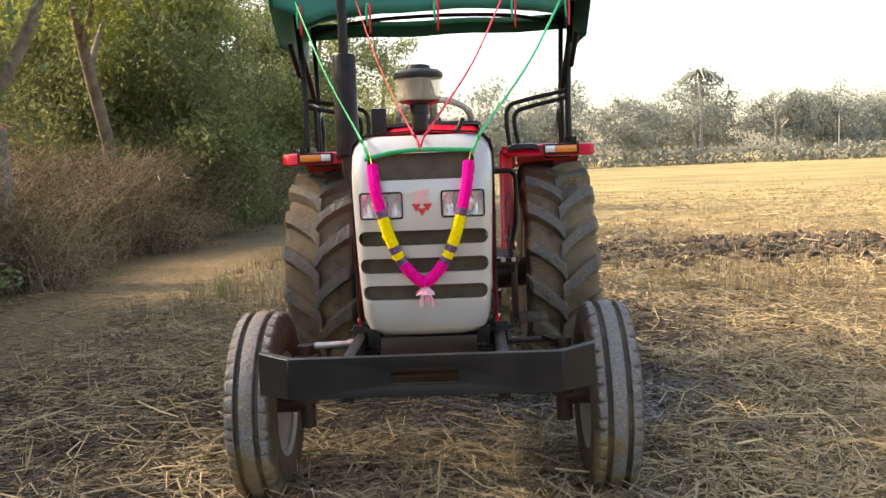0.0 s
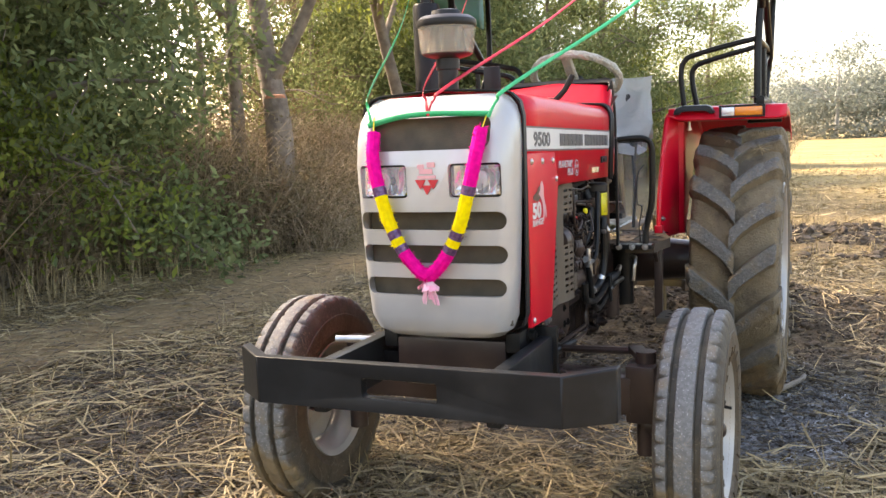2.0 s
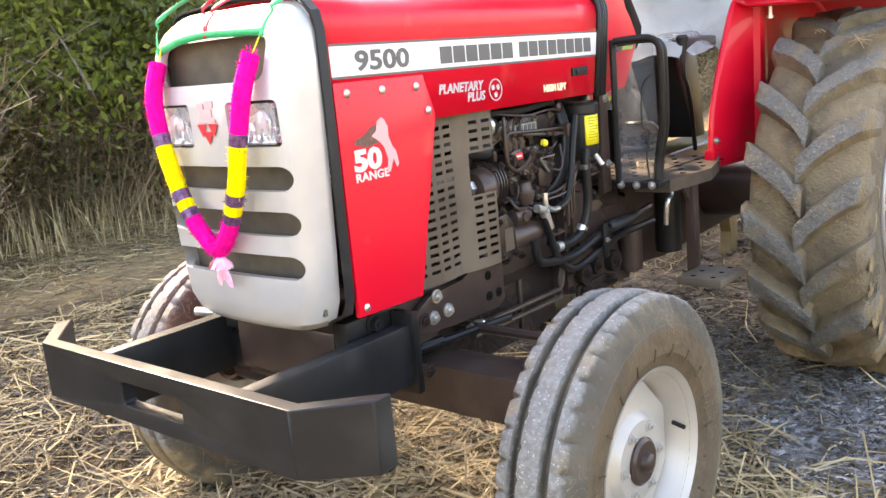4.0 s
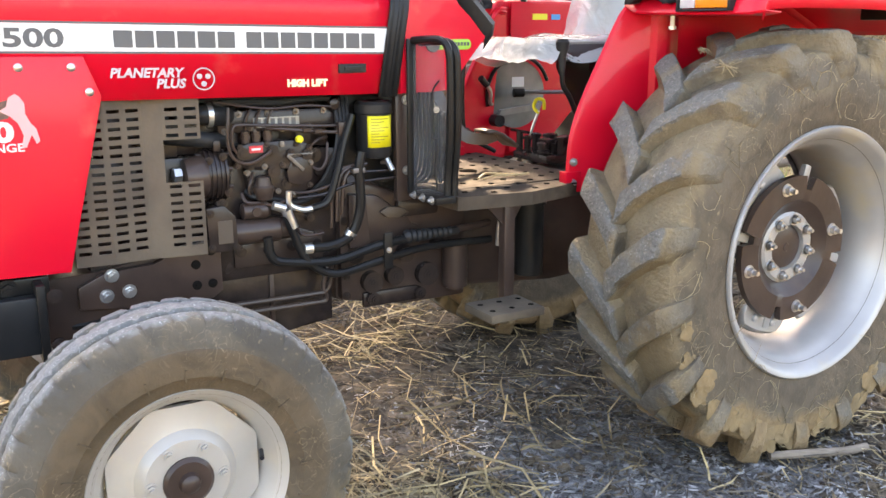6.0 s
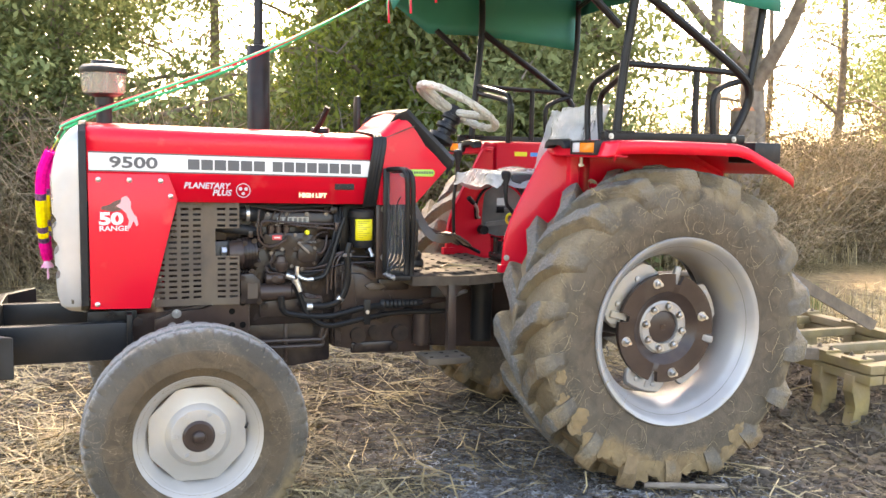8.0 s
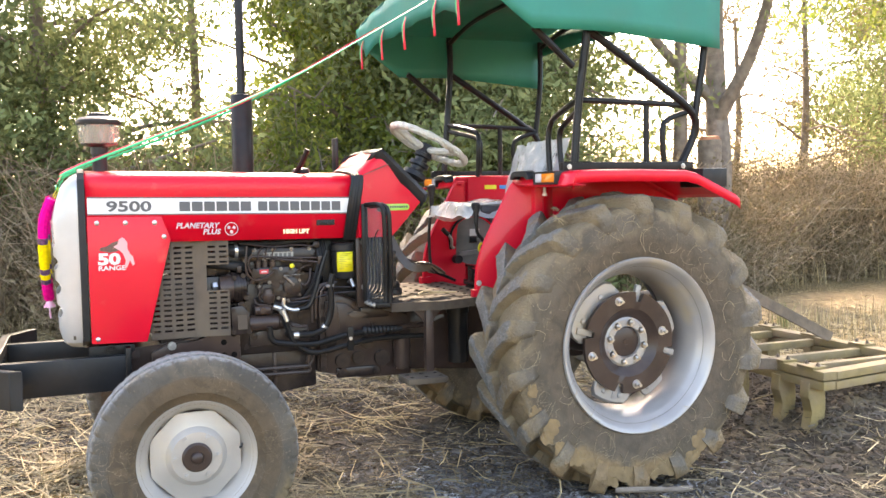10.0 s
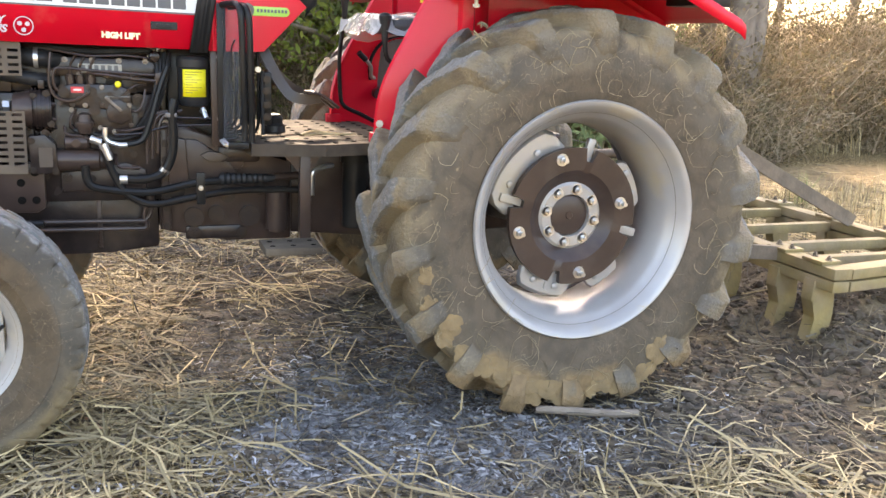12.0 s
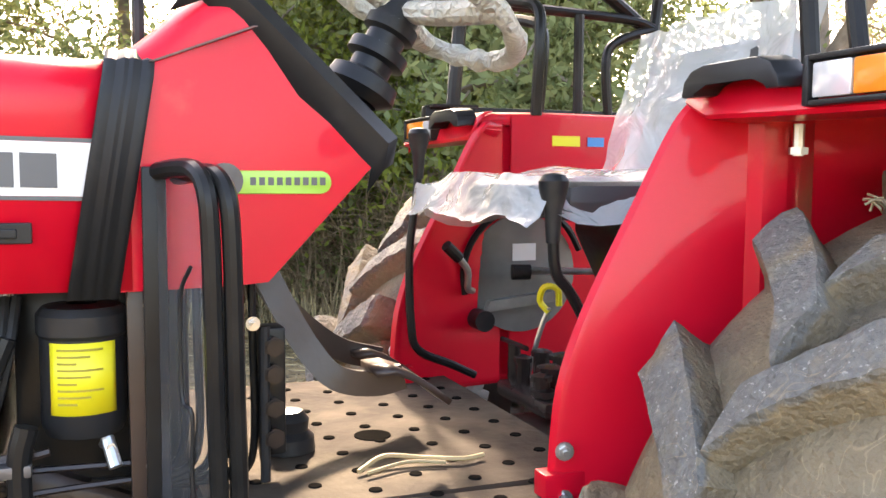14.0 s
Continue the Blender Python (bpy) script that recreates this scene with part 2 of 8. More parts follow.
def tyre_rubber(name, hub_y, hub_z, tread_r, side_r, worn, flank, dusty, side, mud, hub_x=0.712, ends=True):
    """Rubber: pale where the tread wears, dusty between, brown on the sidewall, mud near the ground."""
    m = bpy.data.materials.new(name)
    m.use_nodes = True
    nt = m.node_tree
    N, L = nt.nodes, nt.links
    b = N["Principled BSDF"]
    pos = N.new("ShaderNodeNewGeometry").outputs["Position"]
    sep = N.new("ShaderNodeSeparateXYZ")
    L.new(pos, sep.inputs[0])

    def op(kind, a, c):
        x = N.new("ShaderNodeMath")
        x.operation = kind
        for sock, v in ((x.inputs[0], a), (x.inputs[1], c)):
            if isinstance(v, (int, float)):
                sock.default_value = v
            else:
                L.new(v, sock)
        return x.outputs[0]

    def nz(s, d=5.0, warp=0.0):
        n = N.new("ShaderNodeTexNoise")
        n.inputs["Scale"].default_value, n.inputs["Detail"].default_value, n.inputs["Distortion"].default_value = s, d, warp
        L.new(pos, n.inputs["Vector"])
        return n.outputs[0]

    def rng(src, a, c):
        r = N.new("ShaderNodeMapRange")
        r.interpolation_type = "SMOOTHSTEP"
        r.inputs[1].default_value, r.inputs[2].default_value = a, c
        L.new(src, r.inputs[0])
        return r.outputs[0]

    def mixc(f, a, c):
        x = N.new("ShaderNodeMix")
        x.data_type = "RGBA"
        L.new(f, x.inputs[0])
        for sock, v in ((x.inputs[6], a), (x.inputs[7], c)):
            if isinstance(v, tuple):
                sock.default_value = (*v, 1)
            else:
                L.new(v, sock)
        return x.outputs[2]

    y, z = op("SUBTRACT", sep.outputs[1], hub_y), op("SUBTRACT", sep.outputs[2], hub_z)
    r = op("SQRT", op("ADD", op("MULTIPLY", y, y), op("MULTIPLY", z, z)), 0.0)
    ragged = op("ADD", r, op("MULTIPLY", op("SUBTRACT", nz(28, 5), 0.5), 0.035))
    rubber = mixc(rng(nz(5.5, 6), 0.36, 0.64), flank, tuple(c * 0.62 for c in flank))
    rubber = mixc(op("MULTIPLY", rng(nz(7, 8, 0.6), 0.47, 0.70), op("ADD", 0.3, op("MULTIPLY", rng(ragged, side_r + 0.04, side_r + 0.10), 0.7))), rubber, dusty)
    rubber = mixc(rng(nz(60, 3), 0.60, 0.85), rubber, tuple(c * 1.15 for c in dusty))
    inner = mixc(rng(nz(13, 6, 1.2), 0.35, 0.7), side, tuple(c * 0.66 for c in side))
    col = mixc(rng(ragged, side_r + 0.02, side_r - 0.015), rubber, inner)
    valley = op("MULTIPLY", rng(ragged, side_r + 0.095, side_r + 0.125), rng(nz(6, 5), 0.30, 0.55))
    col = mixc(op("MULTIPLY", valley, 0.75), col, dusty)
    top = mixc(rng(nz(70, 3), 0.38, 0.72), tuple(c * 0.72 for c in worn), worn)
    top = mixc(rng(nz(9, 6), 0.50, 0.74), top, dusty)
    top = mixc(rng(nz(170, 2), 0.62, 0.72), top, tuple(c * 1.9 for c in worn))
    col = mixc(rng(ragged, tread_r - 0.004, tread_r + 0.008), col, top)
    if ends:
        out = op("ABSOLUTE", op("SUBTRACT", op("ABSOLUTE", sep.outputs[0], 0.0), hub_x), 0.0)
        shoulder = op("MULTIPLY", rng(out, 0.203, 0.212), rng(r, side_r + 0.055, side_r + 0.075))
        col = mixc(op("MULTIPLY", shoulder, 0.4), col, top)
    # pale scratches and smears
    w = N.new("ShaderNodeTexNoise")
    w.inputs["Scale"].default_value, w.inputs["Detail"].default_value, w.inputs["Distortion"].default_value = 11, 2, 2.6
    L.new(pos, w.inputs["Vector"])
    line = rng(op("ABSOLUTE", op("SUBTRACT", w.outputs[0], 0.5), 0.0), 0.012, 0.002)
    col = mixc(op("MULTIPLY", line, op("MULTIPLY", rng(nz(3.0, 3), 0.45, 0.62), 0.45)), col, tuple(min(1, c * 1.7) for c in dusty))
    # tan mud, thrown up in ragged patches
    low = op("ADD", sep.outputs[2], op("MULTIPLY", op("SUBTRACT", nz(5.0, 7), 0.5), -0.85))
    band = op("MULTIPLY", rng(low, 0.25, 0.16), rng(ragged, side_r + 0.005, side_r + 0.05))
    col = mixc(op("MULTIPLY", band, 0.9), col, mixc(rng(nz(30, 5), 0.35, 0.7), mud, tuple(c * 0.72 for c in mud)))
    L.new(col, b.inputs["Base Color"])
    b.inputs["Specular IOR Level"].default_value = 0.35
    rough = N.new("ShaderNodeMapRange")
    rough.inputs[3].default_value, rough.inputs[4].default_value = 0.50, 0.9
    L.new(nz(7, 8, 0.6), rough.inputs[0])
    L.new(rough.outputs[0], b.inputs["Roughness"])
    bp = N.new("ShaderNodeBump")
    bp.inputs["Strength"].default_value, bp.inputs["Distance"].default_value = 0.6, 0.012
    gate = op("ADD", 0.3, op("MULTIPLY", rng(r, side_r + 0.09, side_r + 0.14), 1.1))
    L.new(op("ADD", op("MULTIPLY", op("ADD", op("MULTIPLY", nz(26, 6), 1.4), nz(110, 5)), gate), op("MULTIPLY", band, 0.5)), bp.inputs["Height"])
    L.new(bp.outputs[0], b.inputs["Normal"])
    return m


TYRE = tyre_rubber("rear_tyre_rubber", 0.0, 0.688, 0.684, 0.50, (0.148, 0.140, 0.124), (0.098, 0.077, 0.053), (0.190, 0.144, 0.085), (0.095, 0.071, 0.047), (0.225, 0.148, 0.074))
FTYRE = tyre_rubber("front_tyre_rubber", -1.98, 0.385, 0.392, 0.325, (0.175, 0.175, 0.168), (0.080, 0.070, 0.055), (0.175, 0.138, 0.088), (0.090, 0.064, 0.038), (0.19, 0.14, 0.075), 0.738, False)


def ground_material():
    """Dry straw litter over soil, a bare earth track, and a burnt ash patch by the rear wheel."""
    m = bpy.data.materials.new("straw_ground")
    m.use_nodes = True
    nt = m.node_tree
    N, L = nt.nodes, nt.links
    b = N["Principled BSDF"]
    tc = N.new("ShaderNodeTexCoord")

    def nz(s, d=5.0, sx=1.0):
        mp = N.new("ShaderNodeMapping")
        mp.inputs["Scale"].default_value = (sx, 1, 1)
        L.new(tc.outputs["Object"], mp.inputs[0])
        n = N.new("ShaderNodeTexNoise")
        n.inputs["Scale"].default_value, n.inputs["Detail"].default_value = s, d
        L.new(mp.outputs[0], n.inputs["Vector"])
        return n.outputs[0]

    def rng(src, a, c, to0=0.0, to1=1.0):
        r = N.new("ShaderNodeMapRange")
        r.interpolation_type = "SMOOTHSTEP"
        for i, v in ((1, a), (2, c), (3, to0), (4, to1)):
            r.inputs[i].default_value = v
        L.new(src, r.inputs[0])
        return r.outputs[0]

    def mixc(f, a, c):
        x = N.new("ShaderNodeMix")
        x.data_type = "RGBA"
        L.new(f, x.inputs[0])
        for sock, v in ((x.inputs[6], a), (x.inputs[7], c)):
            if isinstance(v, tuple):
                sock.default_value = (*v, 1)
            else:
                L.new(v, sock)
        return x.outputs[2]

    def op(kind, a, c):
        x = N.new("ShaderNodeMath")
        x.operation = kind
        for sock, v in ((x.inputs[0], a), (x.inputs[1], c)):
            if isinstance(v, float):
                sock.default_value = v
            else:
                L.new(v, sock)
        return x.outputs[0]

    sep = N.new("ShaderNodeSeparateXYZ")
    L.new(tc.outputs["Object"], sep.inputs[0])
    X, Y = sep.outputs[0], sep.outputs[1]

    def blob(cx, cy, rx, ry, wob=0.9):
        dx = op("DIVIDE", op("SUBTRACT", X, cx), rx)
        dy = op("DIVIDE", op("SUBTRACT", Y, cy), ry)
        d = op("SQRT", op("ADD", op("MULTIPLY", dx, dx), op("MULTIPLY", dy, dy)), 0.0)
        d = op("ADD", d, op("MULTIPLY", op("SUBTRACT", nz(2.2, 6), 0.5), wob))
        return rng(d, 0.75, 1.1, 1.0, 0.0)

    col = mixc(rng(nz(26, 6, 1.7), 0.38, 0.62), (0.205, 0.145, 0.066), (0.050, 0.036, 0.019))
    col = mixc(rng(op('MULTIPLY', nz(0.55), nz(18, 6)), 0.25, 0.36), col, (0.24, 0.175, 0.088))
    col = mixc(rng(nz(70, 4), 0.54, 0.66), col, (0.44, 0.34, 0.17))
    # wide pale stubble field
    far = rng(op("ADD", Y, op("MULTIPLY", X, 0.35)), 9.0, 24.0)
    fieldc = mixc(rng(nz(0.16, 5, 0.25), 0.4, 0.62), (0.37, 0.29, 0.13), (0.25, 0.205, 0.095))
    fieldc = mixc(rng(nz(1.5, 6, 0.2), 0.43, 0.62), fieldc, (0.15, 0.125, 0.062))
    col = mixc(far, col, fieldc)
    # track of bare earth
    track = op("ADD", X, op("MULTIPLY", Y, 0.01))
    tr = op("ABSOLUTE", op("ADD", op("ADD", track, 4.0), op("MULTIPLY", op("SUBTRACT", nz(0.8), 0.5), 1.6)), 0.0)
    col = mixc(rng(tr, 0.45, 1.05, 0.95, 0.0), col, mixc(rng(nz(9), 0.35, 0.7), (0.27, 0.19, 0.10), (0.18, 0.128, 0.07)))
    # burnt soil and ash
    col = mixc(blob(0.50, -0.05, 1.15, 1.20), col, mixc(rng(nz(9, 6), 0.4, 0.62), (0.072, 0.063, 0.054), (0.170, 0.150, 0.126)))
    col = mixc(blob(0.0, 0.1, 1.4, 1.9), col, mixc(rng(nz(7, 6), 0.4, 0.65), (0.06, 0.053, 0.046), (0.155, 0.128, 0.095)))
    col = mixc(blob(0.55, -0.50, 0.75, 0.75, 1.3), col, mixc(rng(nz(16, 6), 0.4, 0.62), (0.058, 0.056, 0.054), (0.160, 0.158, 0.156)))
    col = mixc(blob(0.88, -0.62, 0.52, 0.62, 1.2), col, mixc(rng(nz(22, 6), 0.38, 0.60), (0.105, 0.104, 0.104), (0.285, 0.283, 0.284)))
    # tree shade on the hedge side, put into the colour as brown litter
    col = mixc(blob(-2.3, -1.6, 1.7, 2.4, 0.8), col, mixc(rng(nz(20, 6), 0.4, 0.62), (0.060, 0.042, 0.022), (0.135, 0.094, 0.048)))
    # turned dark soil
    col = mixc(blob(3.9, 6.9, 4.6, 1.5, 0.8), col, mixc(rng(nz(6, 6), 0.4, 0.6), (0.085, 0.068, 0.05), (0.19, 0.15, 0.10)))
    col = mixc(blob(0.9, 1.8, 1.6, 1.4, 0.8), col, mixc(rng(nz(6, 6), 0.4, 0.6), (0.06, 0.047, 0.034), (0.14, 0.11, 0.07)))
    L.new(col, b.inputs["Base Color"])
    b.inputs["Roughness"].default_value = 0.95
    b.inputs["Specular IOR Level"].default_value = 0.15
    bp = N.new("ShaderNodeBump")
    bp.inputs["Strength"].default_value, bp.inputs["Distance"].default_value = 0.9, 0.03
    L.new(op("ADD", nz(38, 6), op("MULTIPLY", nz(9, 4), 1.5)), bp.inputs["Height"])
    L.new(bp.outputs[0], b.inputs["Normal"])
    return m


# ---- mesh helpers ----
def link_mesh(name, bm, material, smooth=32, solid=0.0):
    me = bpy.data.meshes.new(name)
    bmesh.ops.recalc_face_normals(bm, faces=bm.faces)
    bm.to_mesh(me)
    bm.free()
    if smooth:
        me.polygons.foreach_set("use_smooth", [True] * len(me.polygons))
        me.set_sharp_from_angle(angle=radians(smooth))
    me.materials.append(material)
    ob = new(name, me)
    if solid:
        s = ob.modifiers.new("thickness", "SOLIDIFY")
        s.thickness, s.offset = solid, -1
    return ob


def part(name, bm, material, parent, label="", smooth=32, solid=0.0):
    ob = link_mesh(name, bm, material, smooth, solid)
    ob.parent = parent
    if parent.type == "EMPTY":
        ob.matrix_parent_inverse = Matrix.Translation(-parent.location)
    if label:
        tagged(ob, label=label)
    return ob


def clone(ob, m):
    """Another part on the same mesh, moved by m, under the same parent."""
    o = new(ob.name, ob.data)
    o.parent = ob.parent
    o.matrix_basis = m
    return o


def thing(name, place, label, category, group="", kind=""):
    e = new(name)
    e.location = place
    e.empty_display_size = 0.1
    bpy.context.view_layer.update()
    return tagged(e, label, category, group, kind)


def B():
    return bmesh.new()


def box(bm, x0, x1, y0, y1, z0, z1, m=None, bevel=0.0):
    base = Matrix.Translation(((x0 + x1) / 2, (y0 + y1) / 2, (z0 + z1) / 2)) @ Matrix.Diagonal((abs(x1 - x0), abs(y1 - y0), abs(z1 - z0), 1))
    vs = bmesh.ops.create_cube(bm, size=1, matrix=base)["verts"]
    if bevel:
        es = list({e for v in vs for e in v.link_edges})
        r = bmesh.ops.bevel(bm, geom=es, offset=bevel, segments=2, profile=0.6, affect="EDGES")
        vs = list({v for f in r["faces"] for v in f.verts} | {v for v in vs if v.is_valid})
    if m:
        bmesh.ops.transform(bm, matrix=m, verts=vs)
    return bm


def bar(bm, p0, p1, w, h, up=(0, 0, 1), bevel=0.0):
    """A rectangular bar from p0 to p1."""
    p0, p1 = Vector(p0), Vector(p1)
    d = p1 - p0
    z = d.normalized()
    x = Vector(up).cross(z)
    x = x.normalized() if x.length > 1e-4 else Vector((1, 0, 0))
    y = z.cross(x)
    m = Matrix((x, y, z)).transposed().to_4x4()
    m.translation = (p0 + p1) / 2
    return box(bm, -w / 2, w / 2, -h / 2, h / 2, -d.length / 2, d.length / 2, m, bevel)


def cyl(bm, p0, p1, r, n=16, r2=None, caps=True):
    p0, p1 = Vector(p0), Vector(p1)
    d = p1 - p0
    m = Matrix.Translation((p0 + p1) / 2) @ d.to_track_quat("Z", "Y").to_matrix().to_4x4()
    bmesh.ops.create_cone(bm, cap_ends=caps, segments=n, radius1=r, radius2=r if r2 is None else r2, depth=d.length, matrix=m)
    return bm


def catmull(pts, k):
    pts = [Vector(p) for p in pts]
    if k < 2 or len(pts) < 3:
        return pts
    ext = [pts[0] * 2 - pts[1]] + pts + [pts[-1] * 2 - pts[-2]]
    out = []
    for i in range(1, len(ext) - 2):
        a, b, c, d = ext[i - 1:i + 3]
        for j in range(k):
            t = j / k
            out.append(0.5 * (2 * b + (c - a) * t + (2 * a - 5 * b + 4 * c - d) * t * t + (3 * b - a - 3 * c + d) * t ** 3))
    return out + [pts[-1]]


def tube(bm, pts, r, n=8, k=4, flat=1.0, taper=1.0):
    """A round tube along a smooth line."""
    ps = catmull(pts, k)
    rings = []
    ref = Vector((0.13, 0.21, 0.97))
    for i, p in enumerate(ps):
        t = (ps[min(i + 1, len(ps) - 1)] - ps[max(i - 1, 0)]).normalized()
        u = t.cross(ref)
        u = u.normalized() if u.length > 1e-3 else t.orthogonal().normalized()
        v = t.cross(u)
        ref = u.cross(t)
        q = r * (1 + (taper - 1) * i / max(1, len(ps) - 1))
        rings.append([bm.verts.new(p + (u * math.cos(a) * flat + v * math.sin(a)) * q) for a in (2 * math.pi * j / n for j in range(n))])
    for a, b in zip(rings, rings[1:]):
        for j in range(n):
            bm.faces.new((a[j], a[(j + 1) % n], b[(j + 1) % n], b[j]))
    if n > 2:
        bm.faces.new(rings[0][::-1])
        bm.faces.new(rings[-1])
    return bm


def lathe(bm, prof, centre, n=64, axis="x", wave=None):
    """Turn a profile of (radius, offset along the axis) about an axis through centre."""
    c = Vector(centre)
    rings = []
    for i, (r, o) in enumerate(prof):
        ring = []
        for j in range(n):
            a = 2 * math.pi * j / n
            q = r + (wave(i, j) if wave else 0)
            if axis == "x":
                p = Vector((o, -q * math.cos(a), q * math.sin(a)))
            elif axis == "z":
                p = Vector((q * math.cos(a), q * math.sin(a), o))
            else:
                p = Vector((q * math.cos(a), o, q * math.sin(a)))
            ring.append(bm.verts.new(c + p))
        rings.append(ring)
    for a, b in zip(rings, rings[1:]):
        for j in range(n):
            bm.faces.new((a[j], a[(j + 1) % n], b[(j + 1) % n], b[j]))
    for ring, (r, o) in ((rings[0], prof[0]), (rings[-1], prof[-1])):
        if r < 0.012:
            bmesh.ops.contextual_create(bm, geom=ring)
    return bm


def prism(bm, yz, x0, x1, bevel=0.0):
    """A polygon in the y-z plane, pushed out along x."""
    a = [bm.verts.new((x0, y, z)) for y, z in yz]
    b = [bm.verts.new((x1, y, z)) for y, z in yz]
    fs = [bm.faces.new(a), bm.faces.new(b[::-1])]
    n = len(yz)
    for i in range(n):
        fs.append(bm.faces.new((a[i], b[i], b[(i + 1) % n], a[(i + 1) % n])))
    if bevel:
        es = list({e for f in fs for e in f.edges})
        bmesh.ops.bevel(bm, geom=es, offset=bevel, segments=2, profile=0.6, affect="EDGES")
    return bm


def skin(bm, rows, closed=False):
    """Faces between rows of points."""
    vr = [[bm.verts.new(p) for p in row] for row in rows]
    for a, b in zip(vr, vr[1:]):
        m = len(a)
        for j in range(m if closed else m - 1):
            bm.faces.new((a[j], a[(j + 1) % m], b[(j + 1) % m], b[j]))
    return vr


def skin_sheet(rows):
    bm = B()
    skin(bm, rows)
    return bm


def hexbolt(bm, p, d, r=0.011, h=0.01):
    p, d = Vector(p), Vector(d).normalized()
    cyl(bm, p, p + d * 0.003, r * 1.5, 12)
    cyl(bm, p, p + d * h, r, 6)
    cyl(bm, p + d * h, p + d * (h + 0.006), r * 0.5, 8)
    return bm


def cut(ob, cutters):
    """Cut the cutters' shapes out of a mesh for good."""
    me = bpy.data.meshes.new("cutter")
    cutters.to_mesh(me)
    cutters.free()
    c = new("cutter", me)
    mod = ob.modifiers.new("cut", "BOOLEAN")
    mod.operation, mod.object, mod.solver = "DIFFERENCE", c, "EXACT"
    dg = bpy.context.evaluated_depsgraph_get()
    dg.update()
    done = bpy.data.meshes.new_from_object(ob.evaluated_get(dg))
    ob.modifiers.clear()
    ob.data = done
    bpy.data.objects.remove(c)
    return ob


def lettering(name, text, size, m, material, parent, wide=1.0, bold=0.0, depth=0.0008):
    """Raised letters, laid by the pose m."""
    cu = bpy.data.curves.new(name, "FONT")
    cu.body, cu.size, cu.extrude, cu.offset = text, size, depth, bold
    cu.resolution_u = 3
    tmp = new(name, cu)
    dg = bpy.context.evaluated_depsgraph_get()
    dg.update()
    me = bpy.data.meshes.new_from_object(tmp.evaluated_get(dg))
    bpy.data.objects.remove(tmp)
    me.transform(m @ Matrix.Diagonal((wide, 1, 1, 1)))
    me.materials.clear()
    me.materials.append(material)
    ob = new(name, me)
    ob.parent = parent
    return ob

# ---- ground ----
def gh(x, y):
    """Height of the ground."""
    h = 0.022 * noise.noise((x * 1.7, y * 1.7, 3.1)) + 0.012 * noise.noise((x * 6, y * 6, 7.7))
    e = ((x - 3.9) / 4.6) ** 2 + ((y - 6.9) / 1.5) ** 2
    if e < 1.4:
        h += max(0, 1.2 - e) * (0.09 + 0.10 * noise.noise((x * 2.6, y * 2.6, 1.0)))
    e = ((x - 0.2) / 1.7) ** 2 + ((y - 1.75) / 0.9) ** 2
    if e < 1:
        h += (1 - e) * (0.17 + 0.13 * noise.noise((x * 4.1, y * 4.1, 2.0)))
    e = ((x - 1.0) / 1.5) ** 2 + ((y - 2.3) / 1.2) ** 2
    if e < 1.4:
        h += max(0, 1.2 - e) * (0.03 + 0.07 * noise.noise((x * 3.1, y * 3.1, 5.0)))
    far = max(abs(x), abs(y - 2)) - 14
    if far > 0:
        h *= max(0.0, 1 - far / 20)
    return h


def axis_steps(a, b, step):
    mid = list(np.arange(a, b, step))
    lo, hi, s = [], [], step
    p = a
    while p > -900:
        s *= 1.22
        p -= s
        lo.append(p)
    s, p = step, mid[-1]
    while p < 900:
        s *= 1.22
        p += s
        hi.append(p)
    return lo[::-1] + mid + hi


gx, gy = axis_steps(-5.0, 7.5, 0.07), axis_steps(-6.0, 9.5, 0.07)
gverts = [(x, y, gh(x, y) if abs(x) < 40 and abs(y) < 40 else 0.0) for y in gy for x in gx]
W = len(gx)
gfaces = [(j * W + i, j * W + i + 1, (j + 1) * W + i + 1, (j + 1) * W + i) for j in range(len(gy) - 1) for i in range(W - 1)]
gme = bpy.data.meshes.new("ground")
gme.from_pydata(gverts, [], gfaces)
gme.polygons.foreach_set("use_smooth", [True] * len(gme.polygons))
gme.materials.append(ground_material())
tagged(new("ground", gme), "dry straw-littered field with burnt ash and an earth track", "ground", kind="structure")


# ---- tractor ----
tractor = thing("tractor", (0, 0, 0), "red farm tractor with silver grille, garland and green canopy", "tractor")
SIDE = Matrix(((0, 0, 1, 0), (1, 0, 0, 0), (0, 1, 0, 0), (0, 0, 0, 1)))


def on_side(x, y, z):
    return Matrix.Translation((x, y, z)) @ SIDE


def drop(y):
    """The bonnet line falls slightly to the rear."""
    return -0.017 * (y + 2.36)


def bonnet_row(y, w, top, low, r, n=8):
    pts = [(-w, low)]
    for i in range(n + 1):
        a = math.pi - (math.pi / 2) * i / n
        pts.append((-w + r + r * math.cos(a), top - r + r * math.sin(a)))
    row = pts + [(0.0, top + 0.014)] + [(-x, z) for x, z in pts[::-1]]
    return [(x, y, z) for x, z in row]


bm = B()
rows = []
for i in range(9):
    y = -2.352 + (2.352 - 1.15) * i / 8
    rows.append(bonnet_row(y, 0.268, 1.516 + drop(y), 1.215 + drop(y) * 0.8, 0.055))
skin(bm, rows)
bonnet = part("bonnet", bm, RED, tractor, "glossy red bonnet", solid=0.004)

